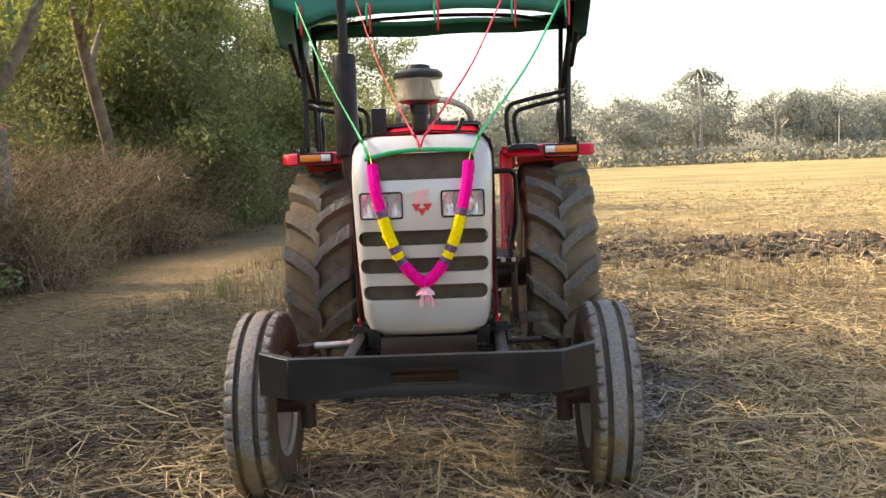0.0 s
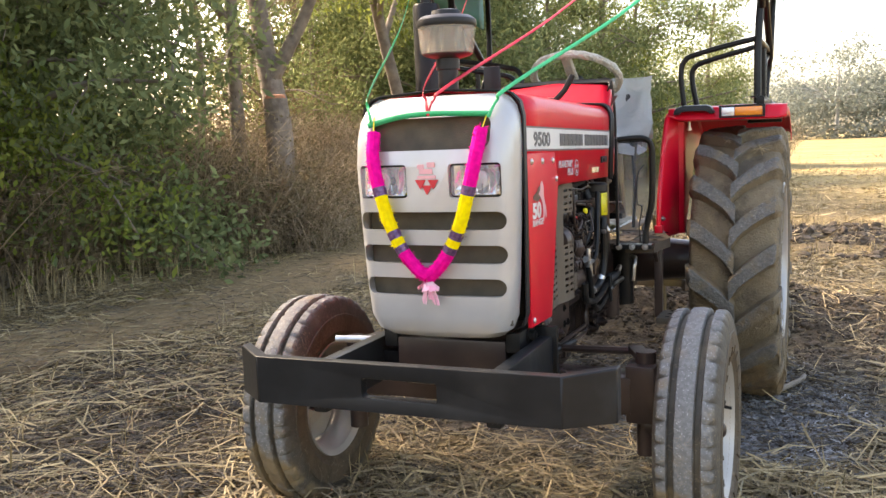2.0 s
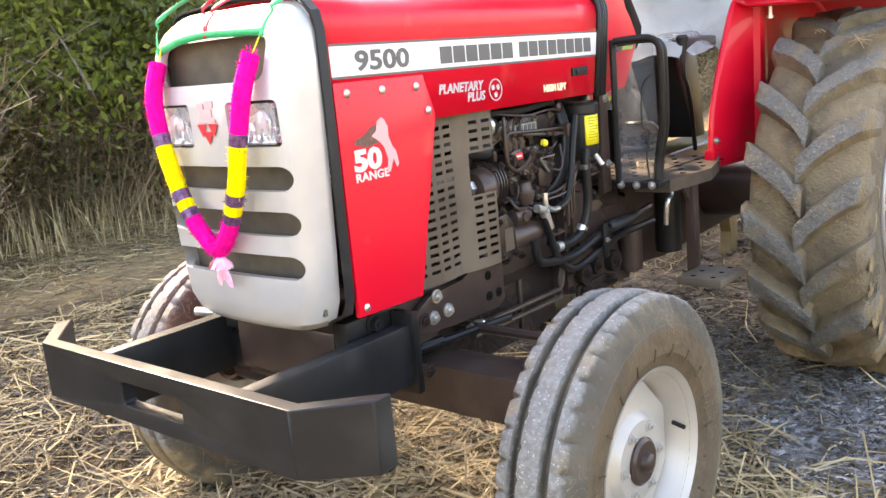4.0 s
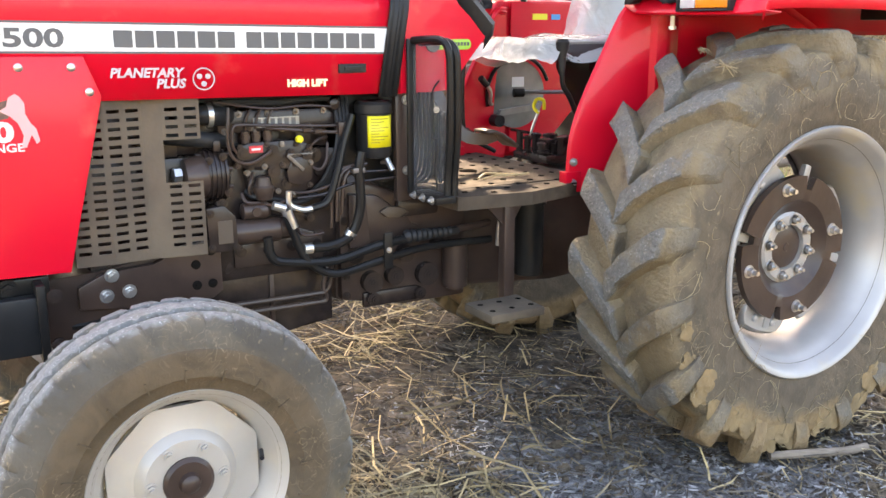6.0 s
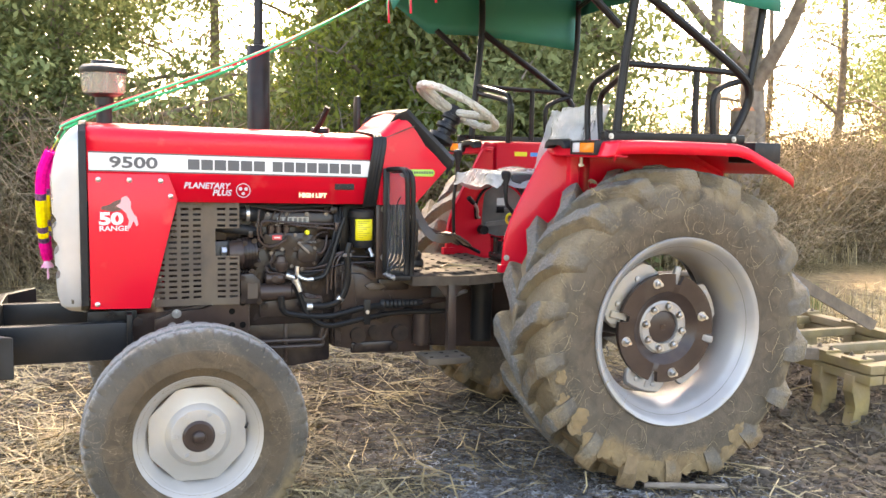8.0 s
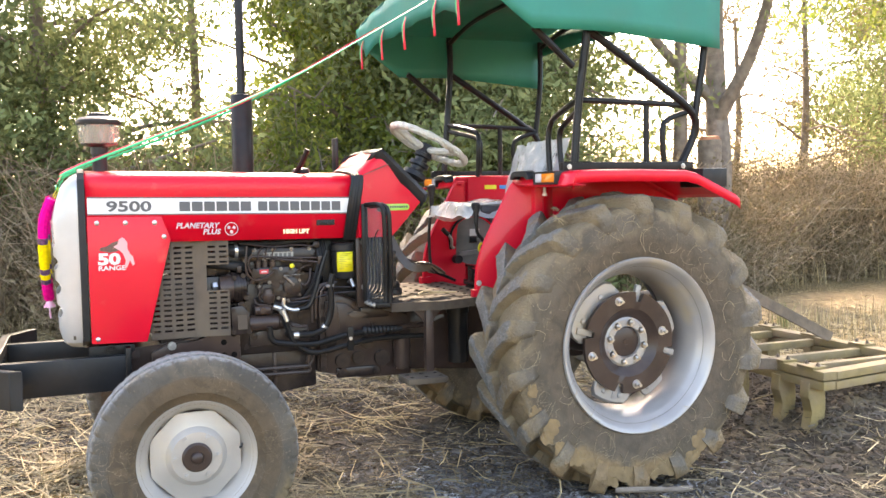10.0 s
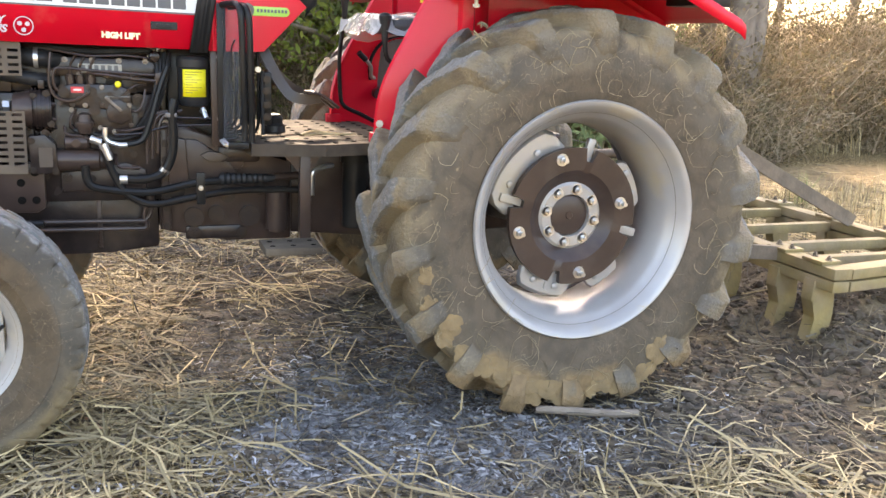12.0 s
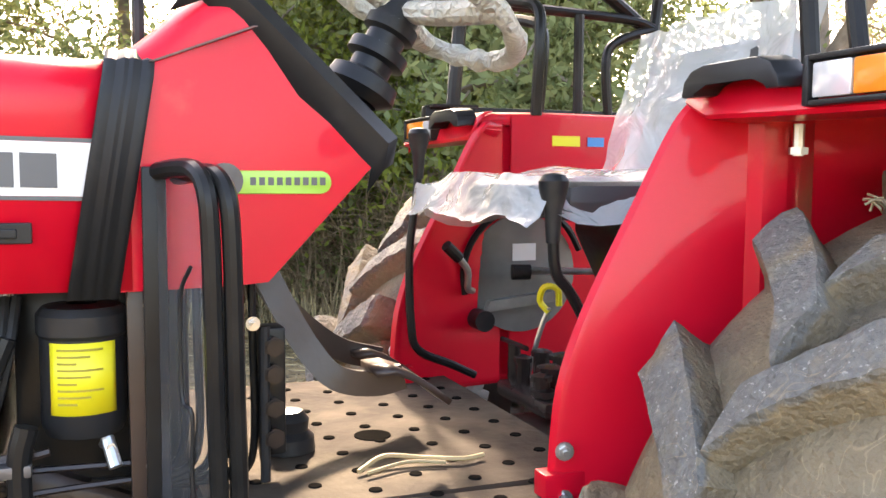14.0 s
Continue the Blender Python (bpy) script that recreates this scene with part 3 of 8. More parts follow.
# stripe, numbers and letter blocks on both sides
for s in (1, -1):
    x = s * 0.2695
    bm = B()
    a, b = -2.343, -1.155
    prism(bm, [(a, 1.339), (b, 1.319), (b, 1.386), (a, 1.406)], x, x + s * 0.0015)
    st = part("stripe", bm, WHITE, bonnet, "white stripe with dark lettering", smooth=0)
    for z0, z1 in ((1.3335, 1.3385), (1.4065, 1.4115)):
        bm = B()
        prism(bm, [(a, z0), (b, z0 - 0.02), (b, z1 - 0.02), (a, z1)], x, x + s * 0.0015)
        part("stripe_edge", bm, GREYTXT, bonnet, smooth=0)
    if s > 0:
        tilt = pose(0, 0, 0, 0, 0, -1.0)
        for k, digit in enumerate("9500"):
            lettering("number", digit, 0.062, on_side(x + 0.0018, -2.268, 1.349) @ tilt @ pose(0.0465 * k, 0, 0), GREYTXT, bonnet, 1.50, 0.0018)
        for word0, word1, count in ((-1.968, -1.648, 6), (-1.623, -1.232, 8)):
            w = (word1 - word0) / count
            for i in range(count):
                bm = B()
                y0 = word0 + i * w
                z = 1.3475 + drop(y0) * 0.95 - drop(-2.268) * 0.95
                prism(bm, [(y0 + 0.003, z), (y0 + w - 0.004, z - 0.001), (y0 + w - 0.004, z + 0.0415), (y0 + 0.003, z + 0.0425)], x + 0.0018, x + 0.003)
                part("letter_block", bm, GREYTXT, bonnet, smooth=0)
        SLANT = Matrix(((1, 0.22, 0, 0), (0, 1, 0, 0), (0, 0, 1, 0), (0, 0, 0, 1)))
        lettering("slogan", "PLANETARY", 0.033, on_side(x, -1.982, 1.268) @ pose(0, 0, 0, 0, 0, -1) @ SLANT, DECALG, bonnet, 1.02, 0.0012)
        lettering("slogan", "PLUS", 0.033, on_side(x, -1.868, 1.238) @ pose(0, 0, 0, 0, 0, -1) @ SLANT, DECALG, bonnet, 1.05, 0.0012)
        bm = B()
        lathe(bm, [(0.030, 0.0), (0.030, 0.0012), (0.0265, 0.0012), (0.0265, 0.0)], (x - 0.0002, -1.742, 1.258), 24)
        for a in range(3):
            q = a * 2.1 + 0.5
            cyl(bm, (x - 0.0004, -1.742 + 0.013 * math.cos(q), 1.258 + 0.013 * math.sin(q)), (x + 0.001, -1.742 + 0.013 * math.cos(q), 1.258 + 0.013 * math.sin(q)), 0.0075, 12)
        part("gear_emblem", bm, DECALG, bonnet, "white round gear emblem", smooth=0)
        lettering("slogan", "HIGH LIFT", 0.026, on_side(x, -1.508, 1.2305) @ pose(0, 0, 0, 0, 0, -1), mat("cream_lettering", (0.75, 0.68, 0.40), rough=0.4), bonnet, 1.02, 0.0018)
    bm = B()
    box(bm, x - 0.002, x + s * 0.006, -1.352, -1.266, 1.262, 1.288, bevel=0.002)
    box(bm, x, x + s * 0.011, -1.335, -1.283, 1.269, 1.281, bevel=0.002)
    part("latch", bm, BLACKP, bonnet, "black bonnet latch", smooth=0)

# rubber band over the bonnet joint
bm = B()
path = [(-0.272, 1.19), (-0.272, 1.44)] + [(-0.272 + 0.058 - 0.058 * math.cos(a), 1.446 + 0.058 * math.sin(a)) for a in (0.4, 0.8, 1.2, 1.57)]
path += [(0, 1.517)] + [(-p, z) for p, z in path[::-1]]
rows = []
for x, z in path:
    lean = (z - 1.19) / 0.32 * 0.054
    row = []
    for j in range(13):
        y = -1.229 + lean + 0.062 * j / 12
        o = 0.005 + (0.0016 if j % 3 else 0.0) + (0.002 if 5 <= j <= 7 else 0)
        nx, nz = (x / 0.272 if abs(x) > 0.2 else 0), (1 if z > 1.48 else 0)
        row.append((x + nx * o, y, z + nz * o))
    rows.append(row)
skin(bm, rows)
part("rubber_band", bm, RUBBER, tractor, "ribbed black rubber joint strip", smooth=20, solid=0.008)

# cowl behind the bonnet and the dash edge
bm = B()
rows = []
for y, w, top, low, r in ((-1.165, 0.268, 1.497, 1.197, 0.055), (-1.12, 0.262, 1.535, 1.197, 0.06), (-1.085, 0.256, 1.568, 1.197, 0.06), (-1.05, 0.25, 1.594, 1.197, 0.05), (-1.02, 0.245, 1.592, 1.197, 0.03)):
    rows.append(bonnet_row(y, w, top, low, r))
for y, w, top, low in ((-0.97, 0.238, 1.562, 1.20), (-0.88, 0.222, 1.475, 1.292), (-0.80, 0.205, 1.398, 1.372)):
    rows.append(bonnet_row(y, w, top, low, 0.018))
skin(bm, rows)
bm.faces.new([v for v in bm.verts if abs(v.co.y + 0.80) < 1e-4])
cowl = part("dash_cowl", bm, RED, tractor, "red angular dash cowl")
bm = B()
tilt = [(-1.055, 1.606), (-1.030, 1.612), (-0.800, 1.385), (-0.806, 1.352), (-0.832, 1.374), (-1.02, 1.573), (-1.05, 1.598)]
rows = []
for y, z, w in ((-1.052, 1.604, 0.246), (-1.010, 1.622, 0.244), (-0.88, 1.503, 0.230), (-0.768, 1.405, 0.208), (-0.775, 1.366, 0.208)):
    rows.append([(-w, y - 0.045, z - 0.045), (-w - 0.006, y - 0.02, z - 0.01), (-w + 0.012, y, z), (0, y + 0.004, z + 0.004), (w - 0.012, y, z), (w + 0.006, y - 0.02, z - 0.01), (w, y - 0.045, z - 0.045)])
skin(bm, rows)
part("dash_panel", bm, BLACKP, cowl, "dark grey plastic dash edge", solid=0.006)
bm = B()
prism(bm, [(-1.125, 1.492), (-1.118, 1.492), (-0.985, 1.545), (-0.992, 1.545)], 0.2465, 0.2645)
part("seam", bm, DECALB, cowl, smooth=0)
bm = B()
prism(bm, [(-0.892 + 0.016 * math.cos(a), 1.338 + 0.016 * math.sin(a)) for a in (radians(-90 + 20 * i) for i in range(10))] + [(-1.02, 1.354), (-1.02, 1.322)], 0.2385, 0.2445, 0.0015)
bmesh.ops.rotate(bm, verts=bm.verts, cent=(0.243, -1.0, 1.335), matrix=Matrix.Rotation(radians(8), 3, "Z"))
badge = part("side_badge", bm, GREENL, cowl, "green and silver oval badge")
bm = B()
cyl(bm, (0.235, -1.03, 1.340), (0.256, -1.03, 1.340), 0.024, 24)
part("badge_disc", bm, ALLOY, badge, "round chrome badge end")
for i in range(9):
    y = -0.995 + i * 0.0125
    part("badge_bar", box(B(), 0.234 - (y + 1.0) * 0.13, 0.2445 - (y + 1.0) * 0.13, y, y + 0.008, 1.334, 1.345), GREYTXT, badge, smooth=0)

# silver grille shell
FRONT = [(0.752, -2.395, 0.16), (0.762, -2.435, 0.19), (0.785, -2.458, 0.222), (0.83, -2.470, 0.240), (0.95, -2.476, 0.249), (1.10, -2.481, 0.256), (1.30, -2.486, 0.263), (1.38, -2.472, 0.265), (1.44, -2.452, 0.262), (1.475, -2.430, 0.252), (1.50, -2.405, 0.232), (1.514, -2.385, 0.205)]


def grille_row(z, yf, w, inset=0.0):
    w, yf = w - inset, yf + inset
    r = min(0.052, w * 0.3)
    pts = [(-w - 0.004, -2.374)]
    for i in range(7):
        a = math.pi + (math.pi / 2) * i / 6
        pts.append((-w + r + r * math.cos(a), yf + r + r * math.sin(a)))
    pts += [(-w * 0.4, yf - 0.006)]
    return [(x, y, z) for x, y in pts + [(0, yf - 0.008)] + [(-x, y) for x, y in pts[::-1]]]


bm = B()
vr = skin(bm, [grille_row(*f) for f in FRONT] + [[(x, y + 0.006, z - 0.002) for x, y, z in grille_row(*f, 0.012)] for f in FRONT[::-1]])
n = len(vr)
for col in (0, -1):
    bm.faces.new([r[col] for r in vr][:: (1 if col else -1)])
a, b = vr[0], vr[-1]
for j in range(len(a) - 1):
    bm.faces.new((a[j + 1], a[j], b[j], b[j + 1]))
grille = part("grille", bm, SILVER, tractor, "silver front grille shell with three slots", smooth=40)
cutter = B()


def slot_cutter(bm, x0, x1, z0, z1, r, y0, y1):
    pts = []
    for cx, cz, a0 in ((x1 - r, z1 - r, 0), (x0 + r, z1 - r, 90), (x0 + r, z0 + r, 180), (x1 - r, z0 + r, 270)):
        for i in range(6):
            a = radians(a0 + 18 * i)
            pts.append((cx + r * math.cos(a), cz + r * math.sin(a)))
    f = [bm.verts.new((x, y0, z)) for x, z in pts]
    k = [bm.verts.new((x, y1, z)) for x, z in pts]
    bm.faces.new(f)
    bm.faces.new(k[::-1])
    for i in range(len(pts)):
        bm.faces.new((f[i], k[i], k[(i + 1) % len(pts)], f[(i + 1) % len(pts)]))


SLOTS = ((1.104, 1.160, 0.243), (1.000, 1.057, 0.241), (0.898, 0.954, 0.234))
for z0, z1, w in SLOTS:
    slot_cutter(cutter, -w, w, z0, z1, 0.026, -2.6, -2.40)
slot_cutter(cutter, -0.200, 0.200, 1.348, 1.447, 0.030, -2.6, -2.36)
for s in (-1, 1):
    slot_cutter(cutter, min(s * 0.070, s * 0.234), max(s * 0.070, s * 0.234), 1.203, 1.306, 0.012, -2.6, -2.40)
cut(grille, cutter)
grille.data.polygons.foreach_set("use_smooth", [True] * len(grille.data.polygons))
grille.data.set_sharp_from_angle(angle=radians(32))
bm = B()
box(bm, -0.235, 0.235, -2.418, -2.408, 0.80, 1.46)
part("radiator_screen", bm, DARK, grille, "dusty brown radiator mesh", smooth=0)
# black seam gasket
bm = B()
seam = [(-0.2, 0.765), (-0.255, 0.79), (-0.268, 0.83), (-0.272, 1.2), (-0.272, 1.44), (-0.262, 1.485), (-0.235, 1.512), (-0.2, 1.522), (0, 1.534)]
seam += [(-x, z) for x, z in seam[-2::-1]]
skin(bm, [[(x * k, y, z + dz) for y, k, dz in ((-2.380, 1.0, 0.0), (-2.378, 1.014, 0.003), (-2.352, 1.014, 0.003), (-2.350, 1.0, 0.0))] for x, z in seam])
part("gasket", bm, RUBBER, tractor, "black rubber seam gasket", smooth=25, solid=0.006)
for s in (-1, 1):
    c = s * 0.152
    bm = B()
    slot_cutter(bm, c - 0.080, c + 0.080, 1.205, 1.304, 0.012, -2.446, -2.440)
    housing = part("headlamp", bm, BLACKP, grille, "rectangular headlamp with clear lens")
    bm = B()
    rows = []
    for i in range(9):
        for_row = []
        for j in range(7):
            u, v = -1 + 2 * i / 8, -1 + 2 * j / 6
            for_row.append((c + u * 0.074, -2.464 + 0.018 * max(0, 1 - u * u) * max(0, 1 - v * v) + 0.003 * (i % 2), 1.2545 + v * 0.044))
        rows.append(for_row)
    skin(bm, rows)
    part("reflector", bm, REFL, housing, "chrome reflector", smooth=0)
    for k in range(7):
        part("flute", box(B(), c - 0.066 + 0.022 * k - 0.0015, c - 0.066 + 0.022 * k + 0.0015, -2.4805, -2.476, 1.214, 1.244 + 0.018 * (k % 2)), REFL, housing, smooth=0)
    bm = B()
    lathe(bm, [(0.03, -2.468), (0.026, -2.474), (0.01, -2.477), (0.004, -2.478)], (c + s * 0.012, 0, 1.2545), 20, "y")
    part("bulb_shield", bm, CLEARL, housing)
    bm = B()
    slot_cutter(bm, c - 0.076, c + 0.076, 1.209, 1.300, 0.012, -2.486, -2.482)
    part("lens", bm, GLASS, housing, "clear headlamp glass").visible_shadow = False
# red triangle emblem, plain shapes
bm = B()
for dx, dz in ((0, 0), (-0.021, 0.017), (0.021, 0.017)):
    vs = [bm.verts.new((dx + x, -2.4955, 1.228 + dz + z)) for x, z in ((-0.018, 0.014), (0.018, 0.014), (0, -0.016))]
    bm.faces.new(vs)
part("emblem", bm, DECALR, grille, "red three-triangle emblem", smooth=0, solid=0.001)
bm = B()
for x0, x1, z0, z1 in ((-0.03, 0.03, 1.262, 1.272), (-0.024, 0.02, 1.276, 1.292), (-0.03, -0.008, 1.292, 1.306), (0.002, 0.028, 1.296, 1.312)):
    box(bm, x0, x1, -2.4965, -2.4945, z0, z1)
part("painted_mark", bm, DECALP, grille, "pale pink painted mark", smooth=0)

# red side panels with bolts and decals
for s in (1, -1):
    bm = B()
    prism(bm, [(-2.346, 1.326), (-2.042, 1.322), (-2.006, 1.222), (-2.119, 0.776), (-2.346, 0.781)], s * 0.262, s * 0.2745, 0.002)
    panel = part("side_panel", bm, RED, tractor, "red bolted side panel")
    for y, z in ((-2.308, 1.300), (-2.192, 1.298), (-2.072, 1.296), (-2.034, 1.234), (-2.320, 0.800)):
        bm = B()
        lathe(bm, [(0.0105, 0.0), (0.0105, s * 0.003), (0.007, s * 0.006), (0.003, s * 0.007)], (s * 0.274, y, z), 12)
        part("bolt", bm, STEEL, panel)
    if s > 0:
        x = 0.2752
        lettering("decal_number", "50", 0.066, on_side(x, -2.309, 1.122), WHITE, panel, 1.38, 0.003)
        lettering("decal_word", "RANGE", 0.028, on_side(x, -2.309, 1.096), WHITE, panel, 1.22, 0.0006)
        bm = B()
        for ring in ([(-2.302, 1.182), (-2.26, 1.172), (-2.225, 1.178), (-2.225, 1.222), (-2.248, 1.215), (-2.27, 1.20), (-2.298, 1.193)],):
            vs = [bm.verts.new((x, y, z)) for y, z in ring]
            bm.faces.new(vs)
        part("decal_patch", bm, DECALB, panel, "dark brown decal shape", smooth=0, solid=0.001)
        bm = B()
        prof = [(-2.245, 1.196), (-2.228, 1.206), (-2.222, 1.228), (-2.206, 1.236), (-2.196, 1.228), (-2.187, 1.212), (-2.188, 1.188), (-2.178, 1.165), (-2.166, 1.150), (-2.160, 1.120), (-2.168, 1.112), (-2.178, 1.135), (-2.192, 1.105), (-2.203, 1.105), (-2.196, 1.135), (-2.206, 1.165), (-2.222, 1.182)]
        vs = [bm.verts.new((x + 0.0012, y, z)) for y, z in prof]
        bm.faces.new(vs)
        part("decal_shape", bm, DECALP, panel, "pale decal silhouette", smooth=0, solid=0.001)

# perforated guard, folded in three bands
for s in (1, -1):
    bm = B()
    yg0, yg1, zg0, zg1 = -2.10, -1.757, 0.775, 1.214
    cols, nrow = 7, 19
    fold = [0.238, 0.242, 0.246, 0.240, 0.234, 0.246, 0.252, 0.256]
    hz = (zg1 - zg0) / nrow
    hy = (yg1 - yg0) / cols

    def gp(u, z):
        i = min(cols - 1, int(u))
        f = u - i
        return bm.verts.new((s * (fold[i] * (1 - f) + fold[i + 1] * f), yg0 + u * hy, z))

    for i in range(cols):
        for j in range(nrow):
            if i >= 5 and 9 <= j <= 13:
                continue
            z = zg0 + j * hz
            out = [gp(i, z), gp(i + 1, z), gp(i + 1, z + hz), gp(i, z + hz)]
            if i in (4,) or j in (0, nrow - 1):
                bm.faces.new(out)
                continue
            u0, u1, z0, z1 = i + 0.17, i + 0.83, z + hz * 0.3, z + hz * 0.72
            inn = [gp(u0, z0), gp(u1, z0), gp(u1, z1), gp(u0, z1)]
            for k in range(4):
                bm.faces.new((out[k], out[(k + 1) % 4], inn[(k + 1) % 4], inn[k]))
    bmesh.ops.remove_doubles(bm, verts=bm.verts, dist=0.0002)
    part("engine_guard", bm, GUARD, tractor, "brown perforated engine guard", smooth=0, solid=0.003)

# ---- engine, gearbox and underbody ----
bm = B()
box(bm, -0.17, 0.17, -2.06, -1.32, 0.66, 1.04, bevel=0.02)
box(bm, -0.13, 0.13, -2.02, -1.36, 0.50, 0.68, bevel=0.03)
engine = part("engine_block", bm, CAST, tractor, "dark brown cast engine block")
bm = B()
box(bm, -0.15, 0.15, -1.99, -1.34, 1.04, 1.16, bevel=0.015)
for i in range(6):
    box(bm, 0.15, 0.165, -1.95 + i * 0.1, -1.90 + i * 0.1, 1.04, 1.10, bevel=0.004)
part("cylinder_head", bm, CAST, engine)
bm = B()
box(bm, -0.10, 0.12, -1.98, -1.36, 1.16, 1.205, bevel=0.015)
part("valve_cover", bm, BROWN, engine)
# inlet manifold with its name plate
bm = B()
prism(bm, [(-1.69, 1.098), (-1.69, 1.150), (-1.66, 1.162), (-1.36, 1.158), (-1.32, 1.135), (-1.31, 1.100)], 0.12, 0.192, 0.008)
manifold = part("inlet_manifold", bm, CAST, engine)
part("name_plate", box(B(), 0.192, 0.195, -1.588, -1.448, 1.110, 1.140, bevel=0.001), ZINC, manifold, "aluminium plate with unreadable marks", smooth=0)
bm = B()
for i in range(6):
    box(bm, 0.195, 0.1965, -1.578 + i * 0.021, -1.565 + i * 0.021, 1.114, 1.136)
for i in range(9):
    part("manifold_bolt", hexbolt(B(), (0.192, -1.672 + 0.043 * i, 1.152 if i % 2 else 1.105), (1, 0, 0), 0.0065, 0.007), STEELD, manifold)
part("plate_marks", bm, GREYTXT, manifold, smooth=0)
part("upper_hose", tube(B(), [(0.19, -1.70, 1.178), (0.20, -1.665, 1.187), (0.20, -1.53, 1.182), (0.20, -1.387, 1.190), (0.19, -1.35, 1.185)], 0.010, 10), RUBBER, manifold)
bm = lathe(B(), [(0.008, -0.03), (0.020, -0.026), (0.021, 0.0), (0.016, 0.012), (0.004, 0.016)], (0.20, -1.341, 1.170), 18)
part("breather", bm, CAST, manifold)
part("air_hose", tube(B(), [(0.17, -1.80, 1.165), (0.19, -1.745, 1.158), (0.20, -1.715, 1.155), (0.18, -1.67, 1.15), (0.14, -1.64, 1.145)], 0.030, 16, 5), RUBBER, manifold, "ribbed black air hose")
part("hose_band", lathe(B(), [(0.031, -0.007), (0.0345, -0.007), (0.0345, 0.007), (0.031, 0.007)], (0.199, -1.716, 1.155), 24, "y"), STEEL, manifold, "bright hose clip")
part("duct", tube(B(), [(0.18, -1.84, 1.10), (0.20, -1.79, 1.095), (0.20, -1.72, 1.085), (0.16, -1.66, 1.08)], 0.022, 14, 5), RUBBER, manifold)
# injection pump, its unions and steel lines
bm = B()
prism(bm, [(-1.655, 1.015), (-1.645, 1.066), (-1.60, 1.074), (-1.47, 1.074), (-1.425, 1.058), (-1.418, 1.0), (-1.50, 0.992), (-1.62, 0.995)], 0.14, 0.222, 0.010)
pump = part("injection_pump", bm, CAST, engine)
bm = B()
prism(bm, [(-1.625, 0.995), (-1.44, 0.995), (-1.415, 0.975), (-1.42, 0.925), (-1.47, 0.905), (-1.56, 0.902), (-1.61, 0.93)], 0.13, 0.202, 0.010)
part("pump_body", bm, CAST, pump)
for y, z, r, x in ((-1.541, 0.987, 0.019, 0.226), (-1.455, 0.970, 0.024, 0.218), (-1.50, 0.945, 0.016, 0.212), (-1.58, 0.945, 0.022, 0.212), (-1.635, 1.045, 0.018, 0.236), (-1.545, 1.050, 0.015, 0.238), (-1.44, 1.03, 0.016, 0.232), (-1.49, 1.040, 0.010, 0.232), (-1.60, 1.020, 0.010, 0.230)):
    bm = cyl(B(), (0.18, y, z), (x, y, z), r, 18)
    cyl(bm, (x, y, z), (x + 0.007, y, z), r * 0.62, 6)
    part("plug", bm, CAST, pump)
for y in (-1.614, -1.583, -1.549):
    bm = cyl(B(), (0.20, y, 1.070), (0.20, y, 1.104), 0.0125, 14)
    cyl(bm, (0.20, y, 1.084), (0.20, y, 1.094), 0.0155, 6)
    tube(bm, [(0.20, y, 1.10), (0.202, y + 0.002, 1.135), (0.200, y + 0.016, 1.162), (0.18, y + 0.038, 1.180), (0.15, y + 0.05, 1.182)], 0.0038, 8)
    part("fuel_union", bm, BROWN, pump)
for k, (y, z, x) in enumerate(((-1.648, 1.010, 0.222), (-1.610, 1.004, 0.222), (-1.570, 1.003, 0.222), (-1.515, 1.003, 0.222), (-1.480, 1.004, 0.222), (-1.430, 1.005, 0.222), (-1.432, 1.050, 0.222), (-1.470, 1.062, 0.222),
                               (-1.515, 1.064, 0.222), (-1.560, 1.066, 0.222), (-1.640, 1.062, 0.222), (-1.615, 0.985, 0.202), (-1.600, 0.935, 0.202), (-1.550, 0.912, 0.202), (-1.480, 0.912, 0.202), (-1.425, 0.935, 0.202), (-1.432, 0.985, 0.202), (-1.525, 0.925, 0.202))):
    bm = cyl(B(), (x - 0.01, y, z), (x + 0.003, y, z), 0.0085, 12)
    part("pump_bolt", hexbolt(bm, (x + 0.003, y, z), (1, 0, 0), 0.0058, 0.006), (BROWN, CAST, STEELD)[k % 3], pump)
part("governor_housing", prism(B(), [(-1.50, 0.948), (-1.505, 0.985), (-1.485, 1.022), (-1.445, 1.026), (-1.420, 1.000), (-1.425, 0.955), (-1.455, 0.938)], 0.18, 0.228, 0.008), CAST, pump)
part("lift_pump", lathe(B(), [(0.006, 0.905), (0.022, 0.908), (0.026, 0.925), (0.030, 0.932), (0.030, 0.944), (0.024, 0.950), (0.020, 0.972), (0.008, 0.978)], (0.222, -1.575, 0), 20, "z"), BROWN, pump)
part("throttle_arm", bar(B(), (0.234, -1.455, 0.985), (0.238, -1.505, 1.032), 0.010, 0.004, (1, 0, 0), 0.001), STEELD, pump)
part("throttle_spring", tube(B(), [(0.238, -1.505 + 0.006 * k, 1.032 + 0.0035 * (k % 2)) for k in range(14)], 0.0018, 6, 2), STEELD, pump)
for pts, r in (([(0.22, -1.425, 0.99), (0.24, -1.405, 0.985), (0.238, -1.385, 1.01), (0.225, -1.375, 1.06)], 0.004),
               ([(0.222, -1.575, 0.905), (0.236, -1.572, 0.895), (0.24, -1.55, 0.892), (0.235, -1.51, 0.90)], 0.0045),
               ([(0.215, -1.64, 0.93), (0.232, -1.63, 0.905), (0.228, -1.58, 0.898)], 0.005),
               ([(0.20, -1.70, 1.19), (0.232, -1.56, 1.168), (0.235, -1.45, 1.172), (0.225, -1.36, 1.165)], 0.0035)):
    part("thin_line", tube(B(), pts, r, 8), BROWN, pump)
